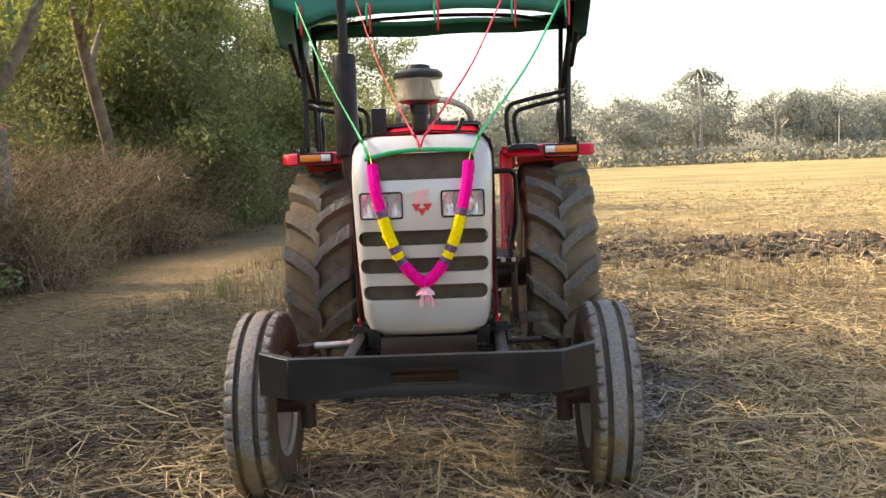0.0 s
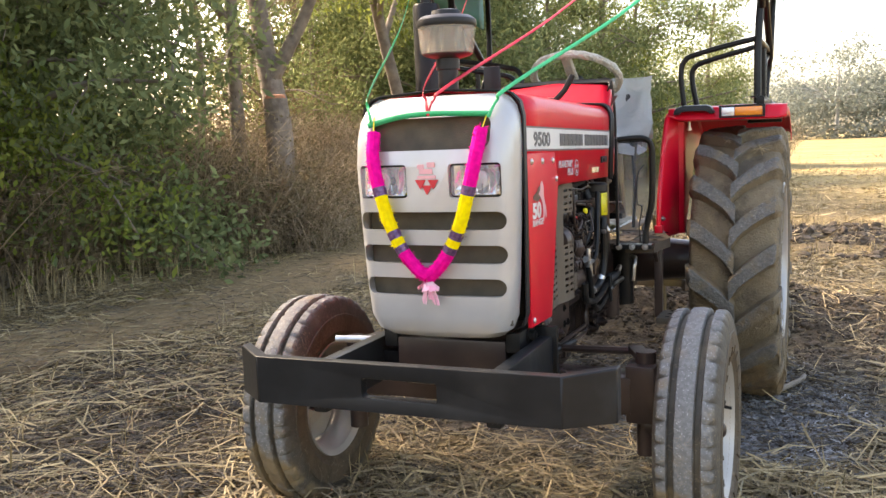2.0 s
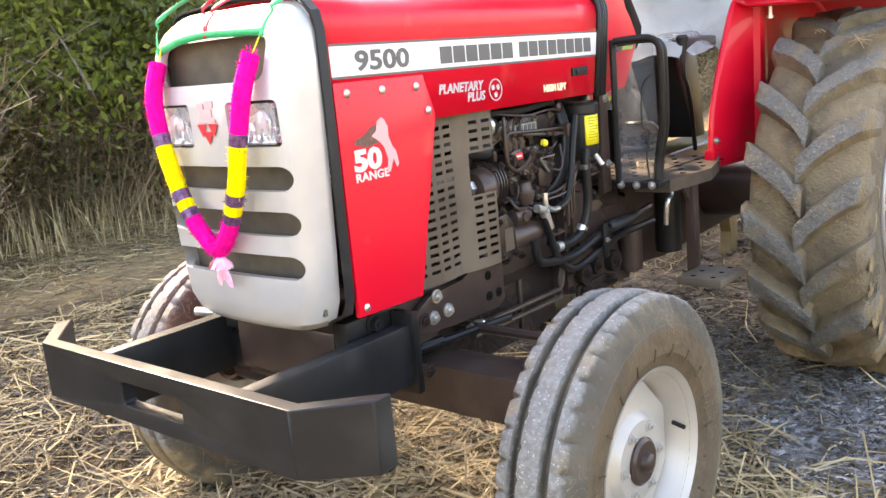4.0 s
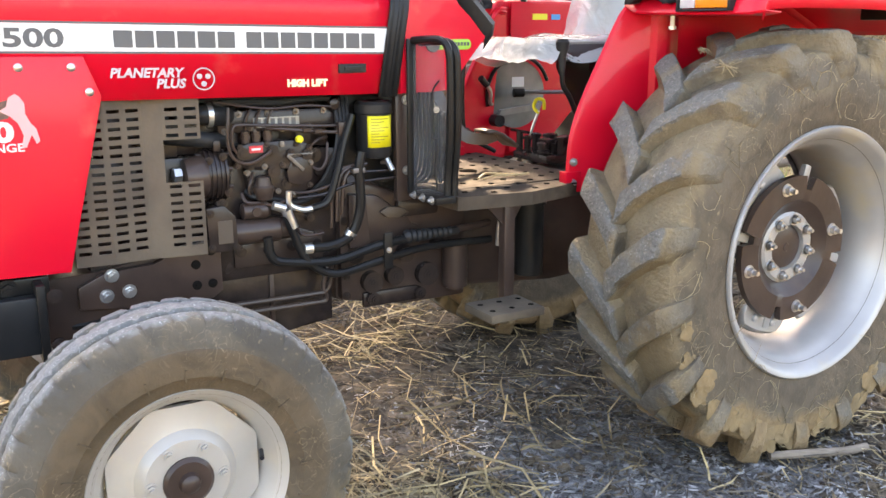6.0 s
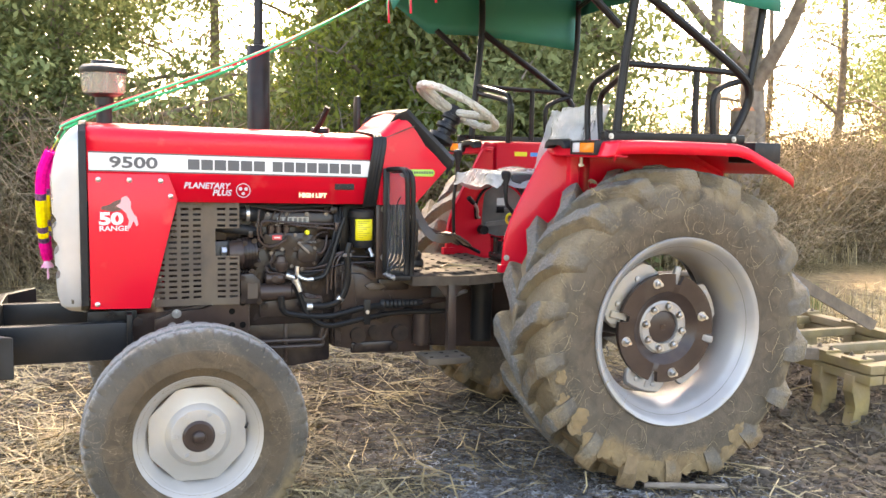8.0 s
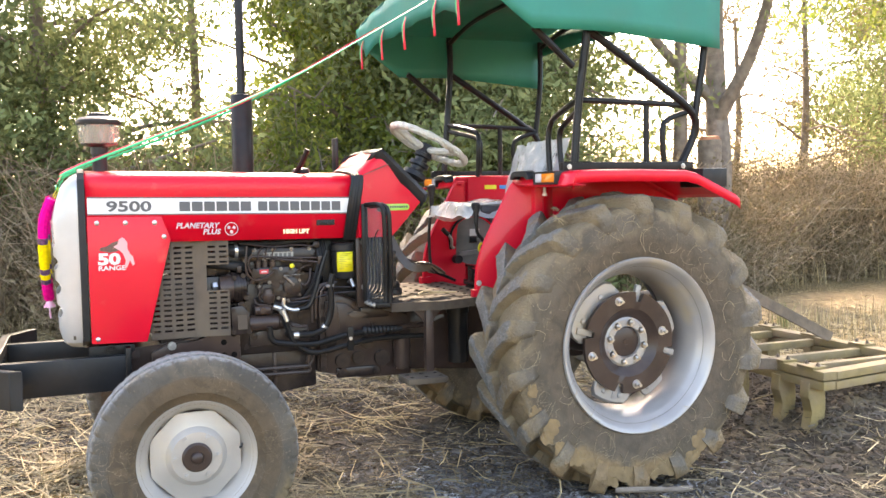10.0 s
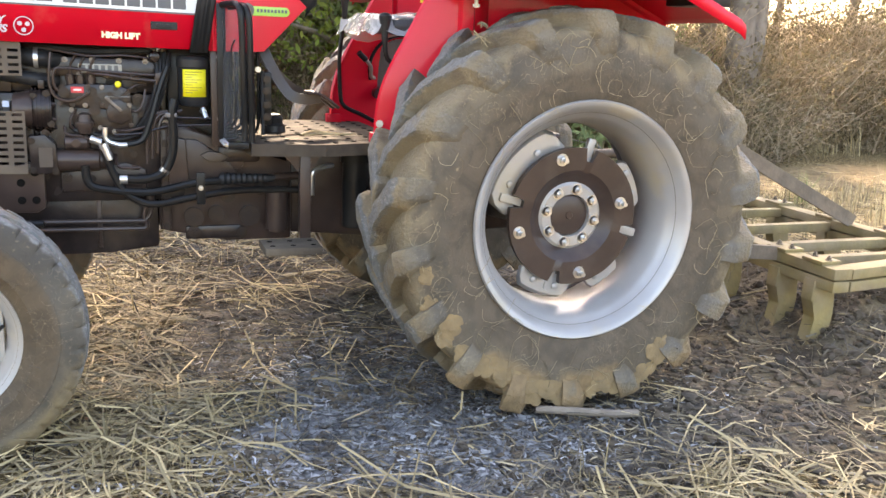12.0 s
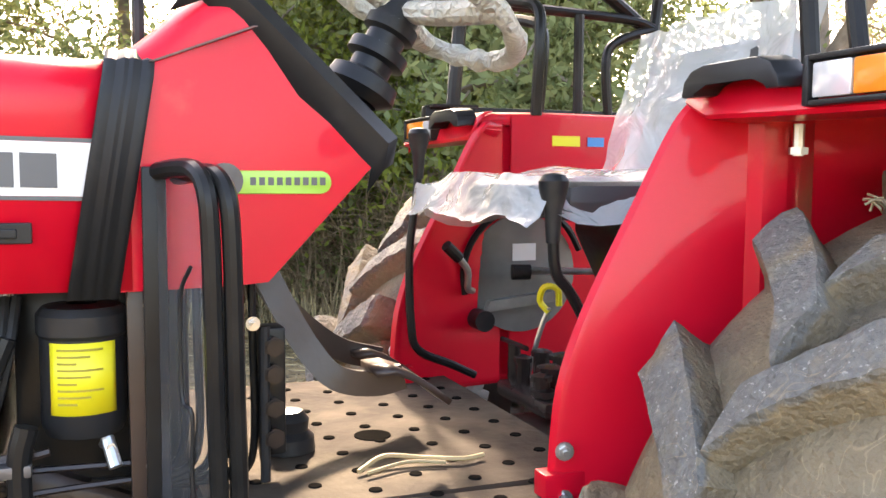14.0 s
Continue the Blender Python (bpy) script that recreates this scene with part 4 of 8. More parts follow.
part("pump_tag", box(B(), 0.2225, 0.2245, -1.613, -1.573, 1.044, 1.064), DECALR, pump, "red label", smooth=0)
part("tag_print", box(B(), 0.2246, 0.2252, -1.606, -1.58, 1.051, 1.057), WHITE, pump, smooth=0)
part("yellow_cap", lathe(B(), [(0.011, 0.222), (0.0115, 0.232), (0.008, 0.237), (0.003, 0.238)], (0, -1.463, 1.075), 16), YELLOW, pump, "yellow plastic cap")
for pts, r in (([(0.235, -1.670, 1.175), (0.24, -1.675, 1.13), (0.24, -1.678, 1.082), (0.24, -1.667, 1.039), (0.24, -1.634, 1.018), (0.24, -1.599, 1.022), (0.24, -1.565, 1.040), (0.236, -1.549, 1.052)], 0.0048),
               ([(0.22, -1.34, 1.108), (0.23, -1.42, 1.112), (0.23, -1.55, 1.120), (0.232, -1.64, 1.126), (0.235, -1.662, 1.115), (0.235, -1.664, 1.07), (0.23, -1.650, 1.048)], 0.0048),
               ([(0.22, -1.335, 1.088), (0.225, -1.42, 1.096), (0.225, -1.50, 1.106), (0.215, -1.56, 1.112)], 0.0055),
               ):
    part("steel_line", tube(B(), pts, r, 8), BROWN, pump)
for pts, r in (([(0.22, -1.44, 1.045), (0.235, -1.425, 1.06), (0.232, -1.405, 1.072), (0.21, -1.37, 1.075)], 0.004),
               ([(0.20, -1.48, 0.915), (0.232, -1.44, 0.918), (0.238, -1.38, 0.932), (0.235, -1.34, 0.955), (0.225, -1.30, 0.962)], 0.0042),
               ([(0.20, -1.60, 0.985), (0.228, -1.615, 0.965), (0.225, -1.620, 0.935), (0.20, -1.60, 0.915)], 0.004),
               ([(0.20, -1.48, 0.83), (0.235, -1.475, 0.80), (0.24, -1.455, 0.79), (0.235, -1.40, 0.79)], 0.0045)):
    part("steel_line", tube(B(), pts, r, 8), BROWN, pump)
for y, z in ((-1.405, 1.095), (-1.44, 1.100), (-1.415, 0.79)):
    part("line_nut", cyl(B(), (0.228, y - 0.012, z), (0.228, y + 0.012, z), 0.0085, 6), BROWN, pump)
part("line_block", box(B(), 0.20, 0.236, -1.341, -1.317, 1.078, 1.118, bevel=0.003), BROWN, pump)
for k in range(4):
    part("wiring", tube(B(), [(0.18, -1.335 + 0.014 * k, 1.185), (0.215, -1.335 + 0.010 * k, 1.10), (0.222, -1.352 + 0.008 * k, 1.02), (0.215, -1.385 + 0.01 * k, 0.95), (0.18, -1.42, 0.90)], 0.0075, 8), RUBBER, engine)
# timing cover with alternator
alternator = part("alternator", lathe(B(), [(0.03, -1.752), (0.060, -1.750), (0.074, -1.742), (0.078, -1.730), (0.078, -1.690), (0.074, -1.676), (0.055, -1.668), (0.02, -1.666)], (0.160, 0, 0.985), 40, "y"), CAST, engine, "dark brown ribbed alternator")
for k in range(5):
    part("rib", lathe(B(), [(0.076, -1.740 + 0.013 * k), (0.0835, -1.739 + 0.013 * k), (0.0835, -1.734 + 0.013 * k), (0.076, -1.733 + 0.013 * k)], (0.160, 0, 0.985), 40, "y"), CAST, alternator)
for k in range(8):
    q = k * math.pi / 4 + 0.3
    part("case_bolt", cyl(B(), (0.160 + 0.066 * math.cos(q), -1.758, 0.985 + 0.066 * math.sin(q)), (0.160 + 0.066 * math.cos(q), -1.664, 0.985 + 0.066 * math.sin(q)), 0.006, 8), BROWN, alternator)
part("mount_ear", box(B(), 0.17, 0.225, -1.715, -1.695, 1.055, 1.085, bevel=0.004), CAST, alternator)
part("mount_ear", box(B(), 0.17, 0.225, -1.715, -1.695, 0.885, 0.915, bevel=0.004), CAST, alternator)
part("end_case", lathe(B(), [(0.016, -1.80), (0.05, -1.795), (0.058, -1.775), (0.060, -1.745), (0.055, -1.735)], (0.195, 0, 0.985), 28, "y"), BROWN, alternator)
part("fan_nut", lathe(B(), [(0.008, -1.830), (0.022, -1.825), (0.022, -1.805), (0.008, -1.80)], (0.205, 0, 0.995), 6, "y"), STEEL, alternator, "bright steel nut")
for y, z in ((-1.73, 1.03), (-1.69, 1.04), (-1.68, 0.94), (-1.70, 0.91)):
    part("bolt", hexbolt(B(), (0.226, y, z), (1, 0, 0), 0.008, 0.009), CAST, alternator)
# starter motor
bm = lathe(B(), [(0.01, -1.67), (0.036, -1.668), (0.038, -1.655), (0.038, -1.535), (0.034, -1.53), (0.034, -1.50), (0.026, -1.49), (0.01, -1.485)], (0.205, 0, 0.815), 26, "y")
starter = part("starter_motor", bm, BROWN, engine, "brown cylindrical starter motor")
bm = lathe(B(), [(0.006, -1.645), (0.024, -1.64), (0.025, -1.57), (0.018, -1.56), (0.006, -1.556)], (0.215, 0, 0.876), 20, "y")
cyl(bm, (0.215, -1.605, 0.876), (0.244, -1.605, 0.876), 0.014, 14)
part("solenoid", bm, BROWN, starter)
part("flange", prism(B(), [(-1.752, 0.90), (-1.70, 0.905), (-1.668, 0.87), (-1.664, 0.79), (-1.69, 0.772), (-1.75, 0.772)], 0.13, 0.246, 0.006), CAST, starter)
part("maker_plate", box(B(), 0.246, 0.2475, -1.722, -1.680, 0.796, 0.862), GUARD, starter, "tan maker's plate", smooth=0)
for y, z in ((-1.742, 0.885), (-1.742, 0.787), (-1.672, 0.782)):
    part("bolt", hexbolt(B(), (0.246, y, z), (1, 0, 0), 0.008, 0.009), CAST, starter)
# clutch housing, gearbox, rear axle
bm = B()
prism(bm, [(-1.34, 0.55), (-1.34, 0.93), (-1.27, 0.95), (-1.08, 0.86), (-1.02, 0.82), (-0.86, 0.82), (-0.86, 0.50), (-1.1, 0.50)], -0.17, 0.17, 0.02)
prism(bm, [(-0.87, 0.51), (-0.87, 0.81), (-0.45, 0.88), (0.30, 0.90), (0.30, 0.50), (-0.45, 0.48)], -0.095, 0.095, 0.02)
gearbox = part("gearbox", bm, BROWN, tractor, "dark brown gearbox and rear housing")
for y, z, r in ((-1.22, 0.60, 0.035), (-1.14, 0.61, 0.03), (-1.02, 0.60, 0.038), (-0.92, 0.60, 0.03), (-1.22, 0.545, 0.022), (-1.05, 0.54, 0.02), (-1.10, 0.68, 0.028), (-0.98, 0.70, 0.022), (-1.28, 0.70, 0.03)):
    bm = cyl(B(), (0.16, y, z), (0.20, y, z), r, 16)
    part("boss", hexbolt(bm, (0.20, y, z), (1, 0, 0), 0.012), CAST, gearbox)
part("cover", box(B(), 0.165, 0.185, -1.25, -1.05, 0.515, 0.565, bevel=0.01), CAST, gearbox)
part("cover", box(B(), 0.165, 0.20, -1.13, -0.98, 0.80, 0.86, bevel=0.015), CAST, gearbox)
part("cover", prism(B(), [(-1.15, 0.80), (-1.11, 0.84), (-1.03, 0.82), (-1.05, 0.77)], 0.165, 0.19, 0.003), BROWN, gearbox)
part("rib", prism(B(), [(-1.33, 0.56), (-1.30, 0.56), (-1.30, 0.94), (-1.33, 0.94)], 0.15, 0.195, 0.003), BROWN, gearbox)
bm = B()
cyl(bm, (0.20, -0.92, 0.55), (0.20, -0.92, 0.70), 0.042, 20)
cyl(bm, (0.20, -0.92, 0.54), (0.20, -0.92, 0.555), 0.03, 16)
part("oil_filter", bm, BROWN, gearbox)
bm = B()
lathe(bm, [(0.01, -0.62), (0.075, -0.61), (0.10, -0.45), (0.115, -0.30), (0.13, -0.17), (0.13, 0.17), (0.115, 0.30), (0.10, 0.45), (0.075, 0.66), (0.01, 0.67)], (0, 0.0, 0.69), 24)
part("rear_axle", bm, BROWN, tractor, "brown rear axle housing")
bm = B()
cyl(bm, (0.20, -0.62, 0.55), (0.20, -0.62, 0.82), 0.05, 20)
cyl(bm, (0.20, -0.62, 0.80), (0.20, -0.62, 0.84), 0.058, 20)
part("hydraulic_filter", bm, BLACKS, gearbox, "black canister filter")
bm = B()
tube(bm, [(0.285, -0.805, 0.69), (0.29, -0.805, 0.75), (0.293, -0.795, 0.782), (0.285, -0.755, 0.795), (0.26, -0.725, 0.795)], 0.0095, 8)
part("steel_elbow", bm, STEEL, gearbox)
# sump and front bolster
bm = B()
prism(bm, [(-2.03, 0.50), (-2.03, 0.68), (-1.34, 0.68), (-1.34, 0.485), (-1.50, 0.47), (-1.85, 0.47)], -0.15, 0.15, 0.015)
part("sump", bm, CAST, engine)
bm = B()
prism(bm, [(-2.36, 0.60), (-2.36, 0.735), (-2.05, 0.745), (-1.80, 0.79), (-1.74, 0.79), (-1.72, 0.68), (-1.95, 0.65), (-2.10, 0.56), (-2.30, 0.56)], -0.19, 0.19, 0.008)
bolster = part("front_bolster", bm, BROWN, tractor, "brown cast front support frame")
for s in (1, -1):
    bm = B()
    prism(bm, [(-2.10, 0.655), (-2.10, 0.715), (-2.02, 0.752), (-1.90, 0.752), (-1.80, 0.80), (-1.735, 0.812), (-1.712, 0.790), (-1.71, 0.655), (-1.74, 0.635), (-1.95, 0.64)], s * 0.20, s * 0.222, 0.004)
    pl = part("side_plate", bm, BROWN, bolster)
    # The last four are near-flat black discs drawn in place of holes.
    for y, z in ((-2.013, 0.74), (-2.03, 0.685), (-1.97, 0.69), (-1.74, 0.775), (-1.74, 0.68), (-1.785, 0.74), (-1.785, 0.68)):
        bm = B()
        hexbolt(bm, (s * 0.222, y, z), (s, 0, 0), 0.013 if y < -1.9 else 0.009, 0.012 if y < -1.9 else 0.002)
        part("bolt", bm, STEEL if y < -1.9 else HOLE, pl)
    bm = B()
    hexbolt(bm, (s * 0.24, -2.27, 0.742), (s, 0, 0), 0.018, 0.02)
    box(bm, s * 0.19, s * 0.238, -2.36, -2.17, 0.70, 0.765, bevel=0.006)
    part("mount", bm, BLACKS, bolster)
# front axle with kingpins
bm = B()
prism(bm, [(-2.05, 0.43), (-2.05, 0.56), (-1.91, 0.56), (-1.91, 0.43)], -0.52, 0.52, 0.01)
axle = part("front_axle", bm, BROWN, tractor, "brown box-section front axle beam")
for s in (1, -1):
    bm = B()
    box(bm, s * 0.50, s * 0.60, -2.045, -1.915, 0.40, 0.60, bevel=0.012)
    cyl(bm, (s * 0.56, -1.98, 0.28), (s * 0.56, -1.98, 0.64), 0.035, 16)
    cyl(bm, (s * 0.56, -1.98, 0.385), (s * 0.72, -1.98, 0.385), 0.04, 16)
    part("kingpin", bm, BROWN, axle)
    bm = B()
    bar(bm, (s * 0.55, -1.98, 0.62), (s * 0.50, -1.86, 0.62), 0.05, 0.02)
    tube(bm, [(s * 0.50, -1.86, 0.61), (s * 0.2, -1.84, 0.60), (0, -1.84, 0.60)], 0.014, 8)
    part("steering_arm", bm, BROWN, axle)
bm = B()
cyl(bm, (-0.46, -2.30, 0.70), (-0.30, -2.25, 0.695), 0.013, 12)
cyl(bm, (-0.33, -2.26, 0.695), (-0.30, -2.25, 0.695), 0.019, 12)
part("steering_ram", bm, STEEL, axle, "bright steel ram rod")
bm = B()
cyl(bm, (0.18, -2.12, 0.60), (0.24, -1.72, 0.60), 0.012, 10)
cyl(bm, (0.18, -2.05, 0.60), (0.195, -1.98, 0.60), 0.019, 10)
part("steering_pipe", bm, BLACKS, axle)

# pipes and hoses along the near side
hoses = part("hydraulic_hose", tube(B(), [(0.25, -1.52, 0.86), (0.252, -1.50, 0.80), (0.25, -1.47, 0.73), (0.25, -1.42, 0.68), (0.25, -1.35, 0.662), (0.25, -1.22, 0.685), (0.24, -1.05, 0.705), (0.23, -0.80, 0.70)], 0.0125, 10, 6), BLACKS, tractor, "black rubber hydraulic hose")
part("hose", tube(B(), [(0.25, -1.58, 0.80), (0.25, -1.57, 0.74), (0.25, -1.52, 0.718), (0.25, -1.37, 0.705), (0.25, -1.22, 0.735), (0.245, -1.12, 0.742)], 0.014, 10, 6), BLACKS, hoses)
prof = [(0.012, -1.135), (0.020, -1.128)]
for k in range(9):
    prof += [(0.0235 - 0.0008 * k, -1.118 + 0.019 * k), (0.0185 - 0.0006 * k, -1.109 + 0.019 * k)]
part("ribbed_boot", lathe(B(), prof + [(0.013, -0.935)], (0.243, 0, 0.748), 18, "y"), RUBBER, hoses, "ribbed black rubber boot")
part("hose", cyl(B(), (0.24, -0.94, 0.752), (0.22, -0.80, 0.755), 0.013, 10), BROWN, hoses)
part("hose", tube(B(), [(0.26, -1.28, 1.03), (0.262, -1.29, 0.98), (0.262, -1.29, 0.86), (0.255, -1.32, 0.78), (0.25, -1.38, 0.752), (0.25, -1.46, 0.752)], 0.015, 10, 6), BLACKS, hoses)
part("fitting", cyl(cyl(B(), (0.25, -1.52, 0.875), (0.25, -1.50, 0.82), 0.016, 12), (0.25, -1.56, 0.893), (0.25, -1.525, 0.88), 0.013, 12), STEEL, hoses, "bright steel hose fitting")
part("fitting", tube(B(), [(0.25, -1.51, 0.93), (0.25, -1.508, 0.89), (0.25, -1.47, 0.872), (0.25, -1.44, 0.872)], 0.009, 10), STEEL, hoses)
part("hose", tube(B(), [(0.25, -1.44, 0.872), (0.25, -1.39, 0.89), (0.25, -1.36, 0.96), (0.245, -1.33, 1.06), (0.24, -1.30, 1.14)], 0.011, 8), BLACKS, hoses)
part("fitting", cyl(B(), (0.25, -1.47, 0.752), (0.25, -1.445, 0.752), 0.017, 12), STEEL, hoses)
part("fitting", cyl(B(), (0.25, -1.325, 0.775), (0.255, -1.315, 0.79), 0.018, 12), STEEL, hoses)
part("fitting", box(B(), 0.25, 0.275, -1.315, -1.275, 0.968, 0.984, bevel=0.003), ALLOY, hoses)
for k in range(3):
    dy = 0.018 * k
    part("thin_pipe", tube(B(), [(0.24, -1.255 - dy, 0.99), (0.242, -1.31 - dy, 0.975), (0.242, -1.335 - dy, 0.93), (0.24, -1.34 - dy, 0.84 - dy)], 0.0055, 6), BROWN, hoses)
part("thin_pipe", tube(B(), [(0.24, -1.48, 0.905), (0.245, -1.40, 0.91), (0.245, -1.30, 0.935), (0.235, -1.14, 0.94)], 0.0045, 6), CAST, hoses)
part("thin_pipe", tube(B(), [(0.235, -1.28, 0.965), (0.235, -1.14, 0.962)], 0.0045, 6), CAST, hoses)
for z in (0.595, 0.567):
    part("lower_pipe", tube(B(), [(0.20, -1.84, z + 0.005), (0.20, -1.45, z), (0.20, -1.385, z + 0.005), (0.20, -1.365 - (0.595 - z), z + 0.05), (0.20, -1.365, 0.70)], 0.008, 8), BROWN, hoses)
part("fitting", cyl(cyl(B(), (0.20, -1.86, 0.60), (0.20, -1.80, 0.60), 0.013, 8), (0.20, -1.83, 0.60), (0.20, -1.815, 0.60), 0.017, 6), STEEL, hoses)
part("hose_clamp", box(B(), 0.262, 0.272, -1.215, -1.185, 0.66, 0.775, bevel=0.004), BLACKS, hoses)
part("bolt", hexbolt(B(), (0.272, -1.20, 0.72), (1, 0, 0), 0.006, 0.006), STEEL, hoses)
# black boxes added to keep the bay dark behind the hoses, then clutter
part("bulkhead", box(B(), -0.22, 0.15, -1.30, -1.07, 0.86, 1.20, bevel=0.01), BLACKS, tractor, "black filler box that keeps the engine bay dark")
part("air_duct", box(B(), -0.22, 0.12, -2.05, -1.30, 1.205, 1.30, bevel=0.01), BLACKS, tractor)
for y, z, r in ((-1.40, 1.02, 0.022), (-1.385, 0.97, 0.015), (-1.46, 0.86, 0.018), (-1.42, 0.83, 0.013), (-1.36, 0.87, 0.02), (-1.64, 0.75, 0.016), (-1.56, 0.745, 0.012), (-1.48, 0.75, 0.016), (-1.40, 0.75, 0.012), (-1.95, 0.9, 0.03), (-1.90, 1.0, 0.02)):
    bm = cyl(B(), (0.15, y, z), (0.185, y, z), r, 16)
    part("boss", hexbolt(bm, (0.185, y, z), (1, 0, 0), r * 0.6, 0.008), CAST, engine)
part("side_cover", prism(B(), [(-1.66, 0.765), (-1.66, 0.70), (-1.38, 0.70), (-1.38, 0.775), (-1.45, 0.80)], 0.15, 0.178, 0.006), BROWN, engine)
part("cable_loom", tube(B(), [(0.19, -1.62, 0.93), (0.21, -1.60, 0.915), (0.205, -1.55, 0.905), (0.20, -1.47, 0.885), (0.19, -1.40, 0.90)], 0.009, 8), RUBBER, engine)
part("sump_rib", box(B(), 0.148, 0.158, -1.55, -1.535, 0.49, 0.668, bevel=0.003), BROWN, engine)
part("sump_rim", box(B(), 0.145, 0.165, -2.02, -1.345, 0.664, 0.680, bevel=0.003), BROWN, engine)
for i in range(11):
    part("flange_bolt", hexbolt(B(), (0.15, -2.0 + 0.065 * i, 0.672), (1, 0, 0), 0.008, 0.008), CAST, engine)
for i in range(7):
    a = radians(-60 + 32 * i)
    part("housing_bolt", hexbolt(B(), (0.197, -1.315, 0.75 + 0.03 * (i - 3) * 2), (1, 0, 0), 0.009, 0.01), CAST, gearbox)
# clutch housing face and bracket
part("housing_face", prism(B(), [(-1.305, 0.725), (-1.305, 0.895), (-1.245, 0.885), (-1.235, 0.725)], 0.16, 0.212, 0.006), BROWN, gearbox)
part("housing_web", prism(B(), [(-1.245, 0.73), (-1.245, 0.885), (-1.20, 0.88), (-1.10, 0.81), (-1.06, 0.76), (-1.15, 0.72)], 0.15, 0.192, 0.008), BROWN, gearbox)
part("oval_cover", prism(B(), [(-1.195, 0.828), (-1.165, 0.842), (-1.12, 0.836), (-1.095, 0.820), (-1.125, 0.803), (-1.17, 0.806)], 0.19, 0.203, 0.004), GUARD, gearbox)

# black filter canister with yellow label
bm = B()
lathe(bm, [(0.02, 1.0), (0.048, 1.005), (0.054, 1.02), (0.054, 1.135), (0.058, 1.14), (0.058, 1.165), (0.05, 1.175), (0.02, 1.178)], (0.205, -1.212, 0), 32, "z")
canister = part("filter_canister", bm, BLACKP, tractor, "black filter canister with a yellow label")
bm = B()
skin(bm, [[(0.205 + 0.0552 * math.cos(a), -1.212 + 0.0552 * math.sin(a), z) for a in (radians(-46 + 92 * i / 12) for i in range(13))] for z in (1.038, 1.132)])
part("label", bm, YELLOW, canister, "yellow label with unreadable print", solid=0.0008)
bm = B()
for i in range(9):
    z = 1.122 - i * 0.0088
    skin(bm, [[(0.205 + 0.0558 * math.cos(a), -1.212 + 0.0558 * math.sin(a), zz) for a in (radians(-34 + (60 - 17 * (i * 7 % 3)) * k / 8) for k in range(9))] for zz in (z, z + 0.0028)])
part("label_print", bm, mat("label_ink", (0.30, 0.24, 0.02), rough=0.5), canister)
bm = B()
cyl(bm, (0.235, -1.185, 1.0), (0.255, -1.175, 0.965), 0.009, 10)
cyl(bm, (0.21, -1.19, 0.985), (0.25, -1.18, 0.99), 0.006, 8)
part("drain_tap", bm, STEEL, canister)

# bracket post beside the platform
bm = B()
prism(bm, [(-1.155, 0.865), (-1.158, 1.20), (-1.108, 1.20), (-1.105, 0.865)], 0.222, 0.246, 0.003)
post = part("bracket_post", bm, BROWN, tractor)
for z in (1.176, 0.960):
    part("bolt", hexbolt(B(), (0.246, -1.122, z), (1, 0, 0), 0.010, 0.009), STEEL, post)
# grab frame of black tube with a hanging sheet
bm = B()
box(bm, 0.279, 0.289, -1.138, -1.108, 0.895, 1.358, bevel=0.003)
frame_post = part("grab_frame", bm, BLACKS, tractor, "black tubular grab frame by the step")
for dy, top in ((0.0, 1.352), (0.024, 1.346)):
    part("tube", tube(B(), [(0.286, -1.118 + dy, top), (0.345, -1.100 + dy, top + 0.004), (0.395, -1.084 + dy, top + 0.002), (0.420, -1.074 + dy, top - 0.022), (0.424, -1.070 + dy, 1.27), (0.423, -1.068 + dy, 1.16), (0.418, -1.066 + dy, 1.07), (0.402, -1.062 + dy, 1.00), (0.392, -1.060 + dy, 0.95), (0.390, -1.060 + dy, 0.89)], 0.0115, 10, 5), BLACKS, frame_post)
part("foot", box(B(), 0.262, 0.425, -1.118, -1.05, 0.878, 0.898, bevel=0.003), BLACKS, frame_post)
for x, y in ((0.288, -1.118), (0.345, -1.118), (0.400, -1.118)):
    part("bolt", hexbolt(B(), (x, y, 0.889), (0, -1, 0), 0.009, 0.01), STEEL, frame_post)
part("plastic_sheet", skin_sheet([[(0.289, -1.121, 0.90), (0.335, -1.105, 0.90), (0.384, -1.072, 0.90)], [(0.289, -1.121, 1.10), (0.345, -1.100, 1.10), (0.408, -1.074, 1.10)], [(0.289, -1.121, 1.34), (0.345, -1.104, 1.345), (0.404, -1.080, 1.335)]]), SHEETM, frame_post, "scuffed clear plastic sheet", solid=0.0015)
part("wire", tube(B(), [(0.395, -1.09, 1.24), (0.370, -1.10, 1.20), (0.366, -1.10, 1.08), (0.384, -1.09, 1.06), (0.372, -1.09, 0.98), (0.375, -1.085, 0.91)], 0.0028, 6), BLACKP, frame_post)
# upright pipes, valve block and fittings behind the frame
for k in range(6):
    y0 = -1.085 + 0.021 * k
    part("pipe", tube(B(), [(0.215 - 0.012 * k, y0, 1.205), (0.217 - 0.012 * k, y0, 1.12), (0.215 - 0.012 * k, y0 + 0.002, 1.00 - 0.008 * k), (0.205 - 0.012 * k, y0 - 0.012, 0.945 - 0.008 * k), (0.20 - 0.012 * k, y0 - 0.06, 0.93 - 0.008 * k), (0.19 - 0.012 * k, y0 - 0.12, 0.928 - 0.008 * k)], 0.0062, 8), BLACKS, tractor)
valve = part("control_valve", box(B(), 0.130, 0.180, -0.972, -0.935, 0.935, 1.125, bevel=0.005), BLACKS, tractor)
